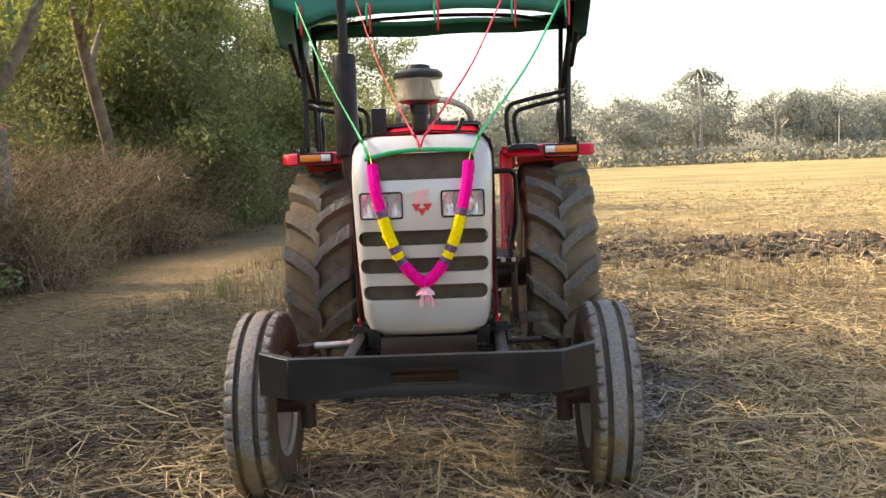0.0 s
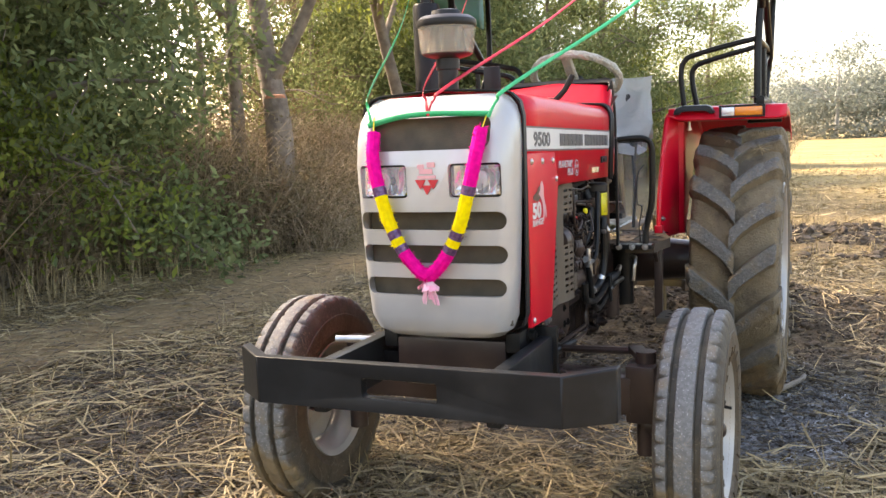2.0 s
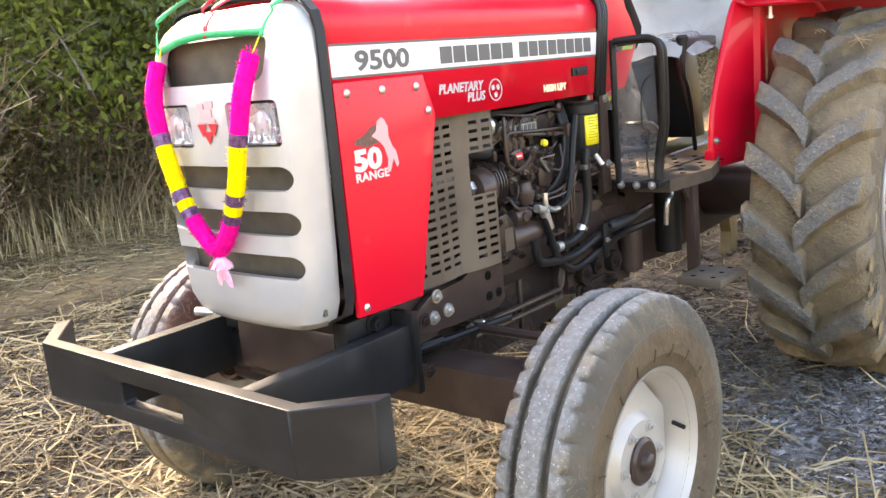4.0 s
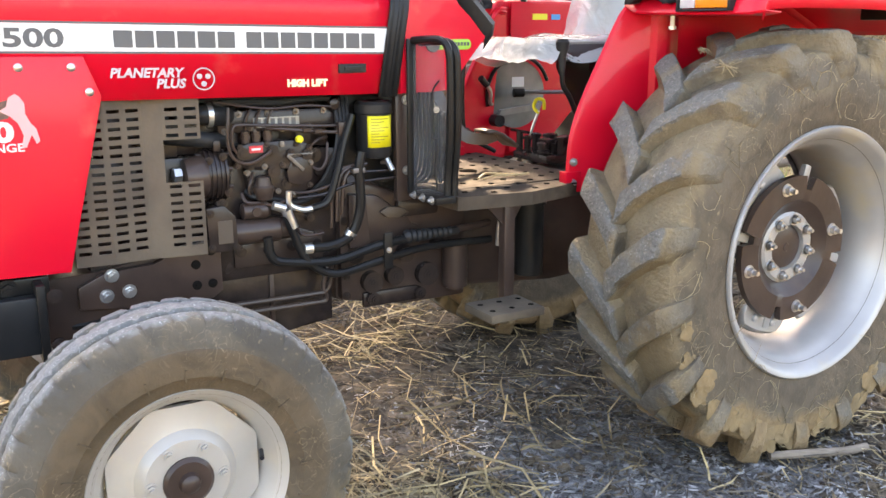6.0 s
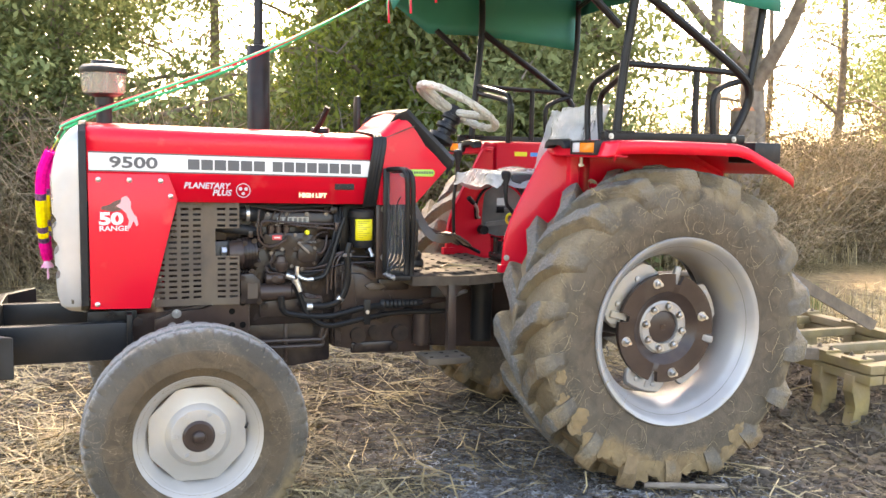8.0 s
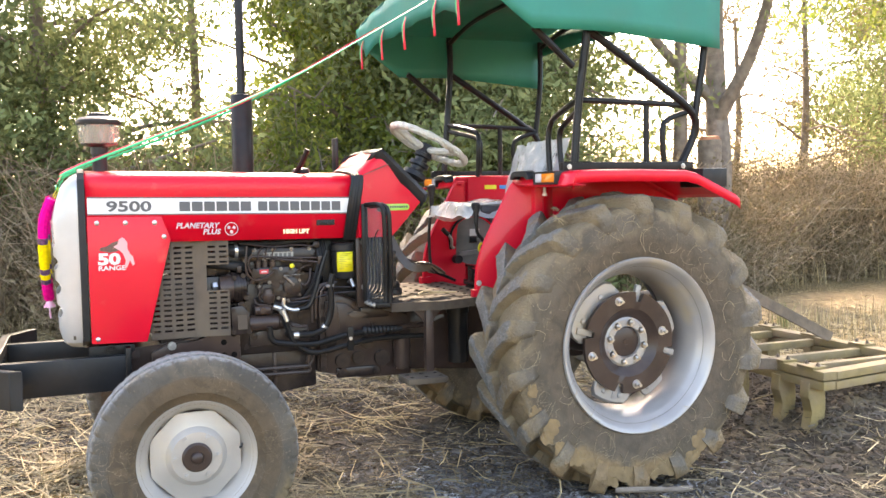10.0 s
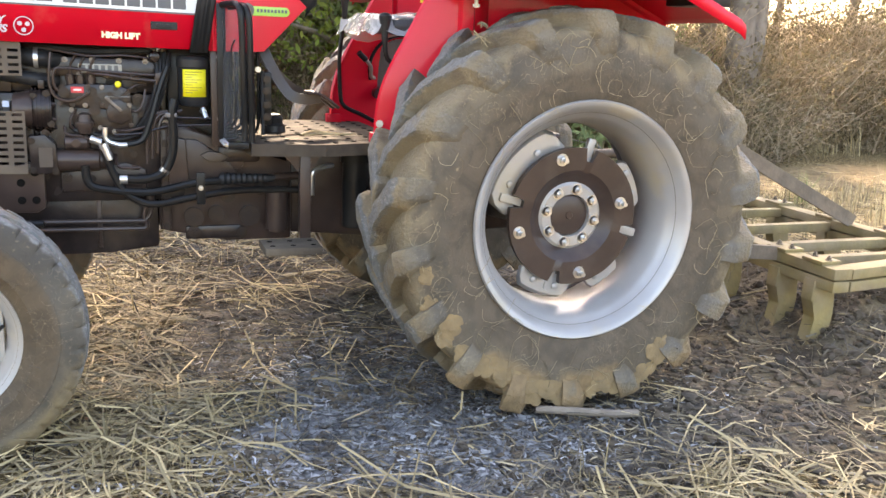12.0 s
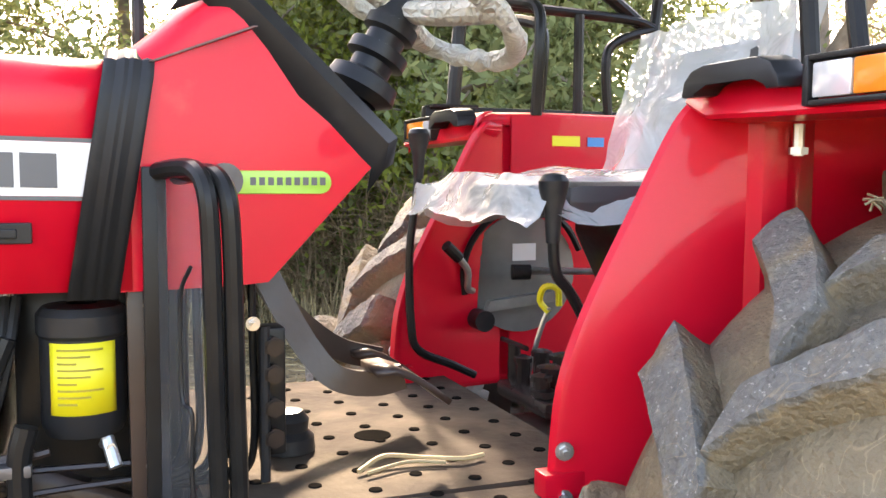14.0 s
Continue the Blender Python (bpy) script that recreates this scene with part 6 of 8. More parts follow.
part("cover_plate", prism(B(), [(-0.26, 0.99), (-0.06, 1.01), (-0.06, 1.035), (-0.25, 1.015)], -0.411, -0.39), ZINC, quad)
part("knob", cyl(B(), (-0.41, -0.275, 0.975), (-0.36, -0.275, 0.975), 0.024, 18), BLACKP, quad)
part("crank", tube(B(), [(-0.40, -0.29, 1.04), (-0.38, -0.31, 1.05), (-0.37, -0.315, 1.09), (-0.36, -0.34, 1.12)], 0.008, 8), STEEL, quad)
part("crank_grip", cyl(B(), (-0.36, -0.34, 1.12), (-0.35, -0.375, 1.15), 0.013, 10), BLACKP, quad)
part("cross_lever", cyl(B(), (-0.38, -0.20, 1.085), (-0.30, 0.02, 1.085), 0.008, 8), STEEL, quad)
part("lever_knob", cyl(B(), (-0.36, -0.21, 1.085), (-0.35, -0.17, 1.085), 0.018, 12), BLACKP, quad)

for ob in (quad, *quad.children):
    ob.data.transform(Matrix.Translation((0, -0.10, 0.045)))

# gear levers
for name, pts, top in (("gear_lever", [(-0.36, -0.40, 0.90), (-0.355, -0.46, 0.93), (-0.352, -0.535, 0.965), (-0.35, -0.555, 1.02), (-0.35, -0.56, 1.18), (-0.35, -0.545, 1.30), (-0.35, -0.54, 1.37)], (-0.35, -0.54)), ("range_lever", [(0.20, -0.36, 0.90), (0.222, -0.43, 1.06), (0.236, -0.49, 1.16), (0.240, -0.522, 1.20), (0.240, -0.528, 1.275)], (0.240, -0.528))):
    lev = part(name, tube(B(), pts, 0.009, 10), BLACKS, tractor, "black gear lever with a dark knob")
    z = pts[-1][2]
    part("knob", lathe(B(), [(0.011, z - 0.03), (0.014, z + 0.02), (0.0225, z + 0.05), (0.024, z + 0.066), (0.018, z + 0.076), (0.004, z + 0.079)], (top[0], top[1], 0), 18, "z"), BLACKP, lev)
lev = part("control_lever", tube(B(), [(-0.24, -0.33, 0.90), (-0.22, -0.315, 1.00), (-0.20, -0.30, 1.07)], 0.006, 8), STEEL, tractor, "thin steel lever with a yellow grip")
part("grip", tube(B(), [(-0.20, -0.30, 1.06), (-0.212, -0.315, 1.085), (-0.20, -0.31, 1.115), (-0.19, -0.285, 1.11), (-0.192, -0.28, 1.075)], 0.007, 8), YELLOW, lev, "yellow looped grip")
bm = B()
box(bm, -0.20, 0.02, -0.42, -0.26, 0.895, 0.925, bevel=0.008)
cover = part("gear_cover", bm, CAST, tractor, "greasy cast gear lever cover")
for i in range(11):
    a, b = random.uniform(-0.09, 0.09), random.uniform(-0.07, 0.07)
    h, r = 0.93 + 0.06 * random.random(), 0.010 + 0.014 * random.random()
    part("stud", lathe(B(), [(r, 0.92), (r, h - 0.01), (r * 1.3, h - 0.01), (r * 1.3, h), (r * 0.5, h + 0.005), (0.003, h + 0.005)], (-0.09 + a, -0.34 + b, 0), 10, "z"), CAST, cover)
part("tap", cyl(cyl(B(), (-0.24, -0.36, 0.90), (-0.24, -0.36, 0.99), 0.014, 12), (-0.30, -0.36, 0.99), (-0.18, -0.36, 0.99), 0.006, 8), CAST, tractor)
# pedals
for x0, pts in ((0.1, [(0.11, -0.975, 1.25), (0.125, -0.940, 1.17), (0.145, -0.895, 1.085), (0.16, -0.855, 1.040), (0.175, -0.80, 1.030), (0.185, -0.755, 1.040)]), (-0.05, [(-0.05, -0.97, 1.22), (-0.05, -0.88, 1.11), (-0.05, -0.80, 1.045), (-0.05, -0.72, 1.02)])):
    ps = catmull(pts, 5)
    bm = B()
    rows = []
    for i, p in enumerate(ps):
        t = (ps[min(i + 1, len(ps) - 1)] - ps[max(0, i - 1)]).normalized()
        nrm = Vector((0, -t.z, t.y)) * 0.020
        rows.append([p - nrm + Vector((-0.006, 0, 0)), p + nrm + Vector((-0.006, 0, 0)), p + nrm + Vector((0.006, 0, 0)), p - nrm + Vector((0.006, 0, 0))])
    skin(bm, rows, True)
    ped = part("pedal", bm, BROWN, tractor, "dusty brown foot pedal")
    p = pts[-1]
    bm = B()
    skin(bm, [[(p[0] + dx, p[1] - 0.055 + 0.030 * i, p[2] + 0.024 - 0.008 * abs(i - 0.6) ** 1.6) for dx in (-0.045, 0.0, 0.045)] for i in range(5)])
    part("pedal_pad", bm, BROWN, ped, solid=0.010)

# ---- steering, seat ----
ax = Vector((0, 0.477, 0.878))
sc = Vector((0, -0.685, 1.652))
bm = B()
u, v = Vector((1, 0, 0)), Vector((0, 0.878, -0.477))
ring = []
for i in range(48):
    a = 2 * math.pi * i / 48
    d = u * math.cos(a) + v * math.sin(a)
    rr = 0.0185 + 0.006 * noise.noise((i * 0.9, 2.0, 1.0))
    ring.append([bm.verts.new(sc + d * (0.205 + rr * math.cos(b)) + ax * rr * (1 + 0.3 * noise.noise((i, b, 3))) * math.sin(b)) for b in (2 * math.pi * k / 10 for k in range(10))])
for i in range(48):
    p, q = ring[i], ring[(i + 1) % 48]
    for k in range(10):
        bm.faces.new((p[k], p[(k + 1) % 10], q[(k + 1) % 10], q[k]))
wheel = part("steering_wheel", bm, MILKY, tractor, "steering wheel wrapped in cream polythene")
for i in range(3):
    a = 0.5 + 2 * math.pi * i / 3
    d = u * math.cos(a) + v * math.sin(a)
    part("spoke", tube(B(), [sc - ax * 0.03, sc + d * 0.1 - ax * 0.02, sc + d * 0.2], 0.02, 10, 5, 1.3), MILKY, wheel)
part("hub", cyl(B(), sc - ax * 0.06, sc - ax * 0.005, 0.038, 18), BLACKP, wheel)
bm = B()
prof = [(0.030, -0.02), (0.030, -0.05), (0.046, -0.055), (0.046, -0.075), (0.034, -0.08), (0.034, -0.10), (0.052, -0.105), (0.052, -0.125), (0.036, -0.13), (0.036, -0.15), (0.06, -0.16), (0.064, -0.185), (0.04, -0.20)]
lathe(bm, prof, (0, 0, 0), 24, "z")
bm.transform(Matrix.Translation(sc) @ ax.to_track_quat("Z", "Y").to_matrix().to_4x4())
part("column_boot", bm, BLACKP, tractor, "black ribbed steering column boot")
# instrument stalk and mirror-like shield beside the exhaust
part("dash_shield", box(B(), -0.315, -0.235, -1.12, -1.10, 1.52, 1.70, pose(0, 0, 0), 0.01), BLACKP, tractor, "black plastic shield")
# seat
bm = B()
box(bm, -0.22, 0.22, -0.49, -0.14, 1.275, 1.34, None, 0.03)
seat = part("seat", bm, SEATM, tractor, "black seat under crumpled clear polythene")
bm = B()
box(bm, -0.19, 0.19, -0.03, 0.03, -0.13, 0.12, Matrix.Translation((0, -0.05, 1.49)) @ Matrix.Rotation(radians(-17), 4, "X"), 0.03)
part("backrest", bm, SEATM, seat)
part("seat_base", prism(B(), [(-0.30, 1.24), (-0.30, 1.275), (-0.10, 1.275), (-0.04, 0.92), (-0.14, 0.92)], -0.10, 0.10, 0.01), BLACKS, seat)


def crumple2(p, k):
    q = crumple(p, k, 6.0)
    return crumple(q, k * 0.45, 19.0)


def crumple(p, k, s=7.0):
    return Vector(p) + k * Vector(noise.noise_vector((p[0] * s, p[1] * s, p[2] * s)))


bm = B()
rows = []
for i in range(25):
    t = i / 24
    if t < 0.12:
        y, z = -0.585 + t / 0.12 * 0.035, 1.300 + t / 0.12 * 0.045
    elif t < 0.58:
        y, z = -0.55 + (t - 0.12) / 0.46 * 0.41, 1.352 + 0.01 * math.sin(t * 20)
    else:
        q = (t - 0.58) / 0.42
        y, z = -0.14 + q * 0.10, 1.36 + q * 0.31
    rows.append([crumple2((x, y, z - (0.015 if t < 0.12 else 0.085) * max(0, (abs(x) - 0.17) / 0.09) * (t < 0.58) - (0.02 if t < 0.06 else 0)), 0.020 + 0.012 * (abs(x) > 0.2)) for x in (-0.27 + 0.52 * j / 20 for j in range(21))])
skin(bm, rows)
part("polythene_cover", bm, FILM, seat, "crumpled clear polythene cover", smooth=40)
bm = B()
rows = []
for i in range(13):
    t = i / 12
    rows.append([crumple((x * (1 - 0.12 * t), -0.125 + 0.105 * t + (0.03 if j in (0, 16) else 0), 1.35 + 0.33 * t), 0.02, 9) for j, x in enumerate(-0.255 + 0.51 * k / 16 for k in range(17))])
skin(bm, rows)
part("polythene_cover", bm, FILM, seat, smooth=40)
# ---- exhaust and air cleaner ----
part("exhaust", lathe(B(), [(0.02, 1.45), (0.055, 1.46), (0.055, 1.915), (0.05, 1.925), (0.024, 1.93), (0.022, 2.0), (0.022, 2.52), (0.019, 2.52)], (-0.383, -1.575, 0), 32, "z"), BLACKS, tractor, "matt black upright exhaust silencer")
part("exhaust_elbow", tube(B(), [(-0.383, -1.575, 1.46), (-0.38, -1.575, 1.36), (-0.30, -1.60, 1.25), (-0.16, -1.65, 1.15)], 0.03, 12), CAST, tractor)
pre = part("pre_cleaner", lathe(B(), [(0.032, 1.50), (0.032, 1.60), (0.038, 1.602), (0.038, 1.635), (0.075, 1.645), (0.082, 1.652)], (-0.005, -2.28, 0), 32, "z"), BLACKP, tractor, "air pre-cleaner with a clear bowl")
part("bowl", lathe(B(), [(0.080, 1.648), (0.087, 1.66), (0.093, 1.735), (0.090, 1.735), (0.084, 1.66), (0.078, 1.652)], (-0.005, -2.28, 0), 40, "z"), BOWL, pre, "clear dusty plastic bowl")
part("inner_cone", lathe(B(), [(0.066, 1.652), (0.05, 1.735), (0.02, 1.737)], (-0.005, -2.28, 0), 24, "z"), mat("cream_plastic", (0.16, 0.12, 0.075), rough=0.6), pre)
for i in range(8):
    a = i * math.pi / 4
    part("vane", bar(B(), (-0.005 + 0.06 * math.cos(a), -2.28 + 0.06 * math.sin(a), 1.655), (-0.005 + 0.075 * math.cos(a + 0.2), -2.28 + 0.075 * math.sin(a + 0.2), 1.735), 0.003, 0.02), BOWL, pre)
part("lid", lathe(B(), [(0.094, 1.735), (0.097, 1.742), (0.095, 1.756), (0.08, 1.768), (0.05, 1.772), (0.046, 1.786), (0.03, 1.790), (0.004, 1.791)], (-0.005, -2.28, 0), 40, "z"), BLACKP, pre, "black domed lid")
part("hose", tube(B(), [(0.09, -1.40, 1.515), (0.13, -1.38, 1.56), (0.16, -1.36, 1.62)], 0.012, 8), BLACKS, pre)
part("filler_cap", lathe(B(), [(0.035, 1.505), (0.042, 1.515), (0.040, 1.53), (0.02, 1.535), (0.004, 1.536)], (0.06, -1.37, 0), 24, "z"), BLACKP, tractor)

# ---- front bumper ----
bm = B()
outer = [(-0.607, -2.648), (-0.482, -2.752), (0.482, -2.752), (0.607, -2.648)]
inner = [(0.607, -2.60), (0.465, -2.715), (-0.465, -2.715), (-0.607, -2.60)]
rows = []
pts = outer + inner
lo = [bm.verts.new((x, y, 0.598 if abs(x) < 0.5 else 0.594)) for x, y in pts]
hi = [bm.verts.new((x, y, 0.742 if abs(x) < 0.5 else 0.748)) for x, y in pts]
for k in (lo, hi):
    for q in ((0, 1, 6, 7), (1, 2, 5, 6), (2, 3, 4, 5)):
        bm.faces.new([k[i] for i in q])
for i in range(8):
    bm.faces.new((lo[i], lo[(i + 1) % 8], hi[(i + 1) % 8], hi[i]))
bumper = part("bumper", bm, BUMPER, tractor, "black steel front bumper with a slot")
cutter = B()
slot_cutter(cutter, -0.121, 0.117, 0.640, 0.697, 0.010, -2.80, -2.69)
bmesh.ops.recalc_face_normals(cutter, faces=cutter.faces)
cut(bumper, cutter)
es = bumper.modifiers.new("edge", "BEVEL")
es.width, es.segments, es.limit_method = 0.004, 2, "ANGLE"
for s in (1, -1):
    bm = B()
    box(bm, s * 0.255, s * 0.30, -2.73, -2.20, 0.575, 0.728, bevel=0.008)
    arm = part("bumper_arm", bm, BUMPER, bumper)
    part("end_plate", box(B(), s * 0.24, s * 0.315, -2.212, -2.19, 0.55, 0.76, bevel=0.003), BLACKS, arm)
    for z in (0.60, 0.73):
        part("bolt", hexbolt(B(), (s * 0.315, -2.17, z), (s, 0, 0), 0.013, 0.01), CAST, arm)
part("cross_member", box(B(), -0.255, 0.255, -2.34, -2.28, 0.58, 0.68, bevel=0.006), BLACKS, bumper)


# ---- canopy on its frame ----
def can_top(y):
    return 2.44 + 0.02 * math.cos((y + 0.2) * 1.5)


bm = B()
ys = [-0.80 + 1.25 * i / 14 for i in range(15)]
rows = []
for y in ys:
    t = (y + 0.8) / 1.25
    side_low = float(np.interp(y, [-0.80, -0.53, -0.2, 0.15, 0.45], [2.30, 2.105, 2.112, 2.085, 2.058]))
    row = []
    for x in np.linspace(-0.80, 0.80, 13):
        row.append((x, y, can_top(y) - 0.06 * (x / 0.8) ** 2 + 0.006 * noise.noise((x * 5, y * 5, 0))))
    L = [(-0.885 + 0.004 * noise.noise((y * 8, k, 1)), y, side_low + (2.36 - side_low) * k / 4) for k in range(5)]
    R = [(-x, yy, z) for x, yy, z in L[::-1]]
    rows.append(L + row + R)
skin(bm, rows)
canopy = part("canopy", bm, GREEN, tractor, "dark green tarpaulin canopy with side flaps", solid=0.004)
bm = B()
rows = []
for i in range(29):
    x = -0.86 + 1.72 * i / 28
    e = abs(x)
    low = 2.235 + 0.012 * noise.noise((x * 3, 0, 0)) + max(0, (e - 0.70) / 0.16) * 0.06 - (0.05 * math.exp(-((e - 0.66) / 0.05) ** 2))
    hi_z = can_top(-0.8) - 0.06 * (x / 0.8) ** 2 - 0.01
    rows.append([(x, -0.802 + 0.006 * math.sin(x * 21 + k), low + (hi_z - low) * k / 4) for k in range(5)])
skin(bm, rows)
part("front_flap", bm, GREEN, canopy, solid=0.004)
bm = B()
skin(bm, [[(x, 0.452, z + 0.006 * math.sin(9 * x)) for z in (2.275, 2.38)] for x in np.linspace(-0.88, 0.88, 12)])
part("rear_flap", bm, GREEN, canopy, solid=0.004)
frame_parts = [
    [(0.80, -0.285, 1.50), (0.80, -0.26, 1.8), (0.82, -0.225, 2.13), (0.84, -0.22, 2.35)],
    [(0.82, -0.215, 2.12), (0.82, 0.05, 1.96), (0.82, 0.30, 1.80), (0.81, 0.37, 1.72), (0.80, 0.35, 1.62), (0.80, 0.28, 1.50)],
    [(0.82, 0.36, 1.75), (0.83, 0.40, 2.05), (0.84, 0.41, 2.35)],
    [(0.83, -0.50, 2.12), (0.82, -0.30, 1.96)],
]
frame_parts += [
    [(0.44, -0.215, 1.49), (0.425, -0.215, 1.66), (0.445, -0.21, 1.735), (0.52, -0.22, 1.765), (0.76, -0.25, 1.81), (0.80, -0.20, 1.812), (0.81, 0.25, 1.80), (0.81, 0.35, 1.78)],
    [(0.50, -0.18, 1.49), (0.475, -0.18, 1.64), (0.49, -0.18, 1.70), (0.56, -0.19, 1.728), (0.79, -0.25, 1.775)],
    [(0.80, 0.20, 1.51), (0.80, 0.19, 1.68), (0.80, 0.23, 1.735), (0.81, 0.35, 1.775)],
    [(0.80, 0.10, 1.51), (0.80, 0.10, 1.80)],
]
radii = (0.019, 0.019, 0.017, 0.016, 0.014, 0.014, 0.014, 0.015)
for s in (1, -1):
    first = None
    for pts, r in zip(frame_parts, radii):
        ob = part("canopy_frame", tube(B(), [(s * x, y, z) for x, y, z in pts], r, 10, 5), BLACKS, tractor if first is None else first, "black tubular canopy frame and rail" if first is None else "")
        if first is None:
            first = ob
        else:
            ob.name = "frame_tube"
    part("foot_plate", box(B(), s * 0.77, s * 0.84, -0.35, -0.22, 1.528, 1.535), BLACKS, first)
    part("bolt", hexbolt(B(), (s * 0.835, -0.33, 1.512), (s, 0, 0), 0.008, 0.008), STEEL, first)
    part("bolt", hexbolt(B(), (s * 0.835, 0.28, 1.512), (s, 0, 0), 0.008, 0.008), STEEL, first)
for y, z in ((-0.22, 2.33), (0.41, 2.33), (-0.78, 2.33)):
    part("roof_bow", tube(B(), [(-0.85, y, z - 0.02), (-0.5, y, z + 0.05), (0, y, z + 0.07), (0.5, y, z + 0.05), (0.85, y, z - 0.02)], 0.014, 8), BLACKS, canopy)

# ---- garland and ribbons ----
garland = thing("garland", (0, -2.5, 1.0), "magenta and yellow wool garland hung on the grille", "garland")
gpts = {}
for s in (-1, 1):
    line = catmull([(s * 0.178, -2.485, 1.405), (s * 0.170, -2.515, 1.33), (s * 0.150, -2.525, 1.24), (s * 0.118, -2.525, 1.13), (s * 0.075, -2.522, 1.04), (s * 0.03, -2.518, 0.985), (0.0, -2.515, 0.965)], 8)
    total = len(line) - 1
    segs = ((0.0, 0.335, MAGENTA, "magenta_wool"), (0.335, 0.375, PURPLE, "tinsel_band"), (0.375, 0.545, YWOOL, "yellow_wool"), (0.545, 0.585, PURPLE, "tinsel_band"), (0.585, 0.63, YWOOL, "yellow_wool"), (0.63, 0.665, PURPLE, "tinsel_band"), (0.665, 1.0, MAGENTA, "magenta_wool"))
    for a, b, m, nm in segs:
        i0, i1 = round(a * total), max(round(a * total) + 1, round(b * total))
        pts = line[i0:i1 + 1]
        bm = B()
        r = 0.027 if nm == "tinsel_band" else 0.026
        tube(bm, pts, r * 0.8, 10, 1)
        # wool fibres stand out from the core
        for k in range(int(900 * (b - a))):
            p = pts[0].lerp(pts[-1], random.random()) if len(pts) < 3 else pts[random.randrange(len(pts) - 1)].lerp(pts[random.randrange(1, len(pts))], random.random() * 0.3)
            j = random.randrange(len(pts) - 1)
            p = pts[j].lerp(pts[j + 1], random.random())
            d = Vector((random.gauss(0, 1), random.gauss(0, 1), random.gauss(0, 1))).normalized()
            t = d.orthogonal().normalized() * 0.0022
            e = p + d * (r + 0.005 * random.random())
            vs = [bm.verts.new(q) for q in (p + d * r * 0.6 + t, p + d * r * 0.6 - t, e)]
            bm.faces.new(vs)
        part(nm, bm, m, garland, smooth=0)
bm = B()
for i in range(16):
    a = 2 * math.pi * i / 16
    d = Vector((math.cos(a), math.sin(a) * 0.7, 0))
    p = Vector((0, -2.515, 0.955))
    skin(bm, [[p + d * 0.006 + Vector((0, 0, 0.01)), p + d * 0.02 + Vector((0, 0, -0.012)), p + d * 0.036 + Vector((0, 0, -0.03 + 0.006 * (i % 2)))],
              [p + Vector((0, 0, 0.01)), p + d * 0.012 + Vector((math.sin(a), -math.cos(a), 0)) * 0.012 + Vector((0, 0, -0.012)), p + d * 0.034 + Vector((math.sin(a), -math.cos(a), 0)) * 0.012 + Vector((0, 0, -0.035))]])
part("flower_tuft", bm, PINK, garland, "pale pink flower tuft")
bm = B()
for i in range(14):
    x = random.uniform(-0.028, 0.028)
    tube(bm, [(x * 0.4, -2.512, 0.94), (x, -2.515, 0.905), (x * 1.2, -2.512, 0.875 + 0.02 * random.random())], 0.0028, 5, 2)
part("tassel", bm, PINK, garland)
for s in (-1, 1):
    part("cord", tube(B(), [(s * 0.178, -2.485, 1.40), (s * 0.185, -2.47, 1.43), (s * 0.19, -2.455, 1.455)], 0.002, 5, 2), YELLOW, garland)


def ribbon(name, pts, w, m, label, twist=0.0, parent=None):
    bm = B()
    ps = catmull(pts, 6)
    rows = []
    for i, p in enumerate(ps):
        t = (ps[min(i + 1, len(ps) - 1)] - ps[max(0, i - 1)]).normalized()
        a = twist * i / len(ps)
        u = t.cross(Vector((0.3 * math.sin(a), 1, 0.3))).normalized()
        v = u.cross(t)
        d = (u * math.cos(a) + v * math.sin(a)) * w / 2
        rows.append([p - d, p + d])
    skin(bm, rows)
    ob = link_mesh(name, bm, m, 40, 0.0008)
    return tagged(ob, label, "ribbon", "ribbons on the tractor")


ribbon("ribbon", [(-0.21, -2.462, 1.43), (-0.1, -2.468, 1.452), (0, -2.468, 1.458), (0.1, -2.468, 1.455), (0.20, -2.462, 1.45)], 0.017, RIB_G, "shiny green ribbon tied across the grille top")
for s in (-1, 1):
    ribbon("ribbon", [(s * 0.195, -2.468, 1.44), (s * 0.215, -2.445, 1.49), (s * 0.25, -2.36, 1.545), (s * 0.48, -1.6, 1.86), (s * 0.735, -0.815, 2.31)], 0.012, RIB_G, "shiny green ribbon stretched from grille to canopy", 0.35)
    ribbon("ribbon", [(0.0, -2.47, 1.452), (s * 0.012, -2.45, 1.50), (s * 0.05, -2.36, 1.56), (s * 0.22, -1.6, 1.87), (s * 0.405, -0.815, 2.31)], 0.010, RIB_R, "shiny red ribbon stretched from grille to canopy", 0.5)
for i, x in enumerate((-0.72, -0.34, 0.03, 0.45, 0.74)):
    for k, m in enumerate((RIB_G, RIB_R)):
        ribbon("hanging_ribbon", [(x + 0.012 * k, -0.812, 2.29), (x + 0.02 * k - 0.005, -0.825, 2.235), (x + 0.012 * k, -0.82, 2.165 - 0.04 * ((i * 3 + k) % 3))], 0.014, m, ("short green ribbon end hanging from the canopy", "short red ribbon end hanging from the canopy")[k], 1.0)

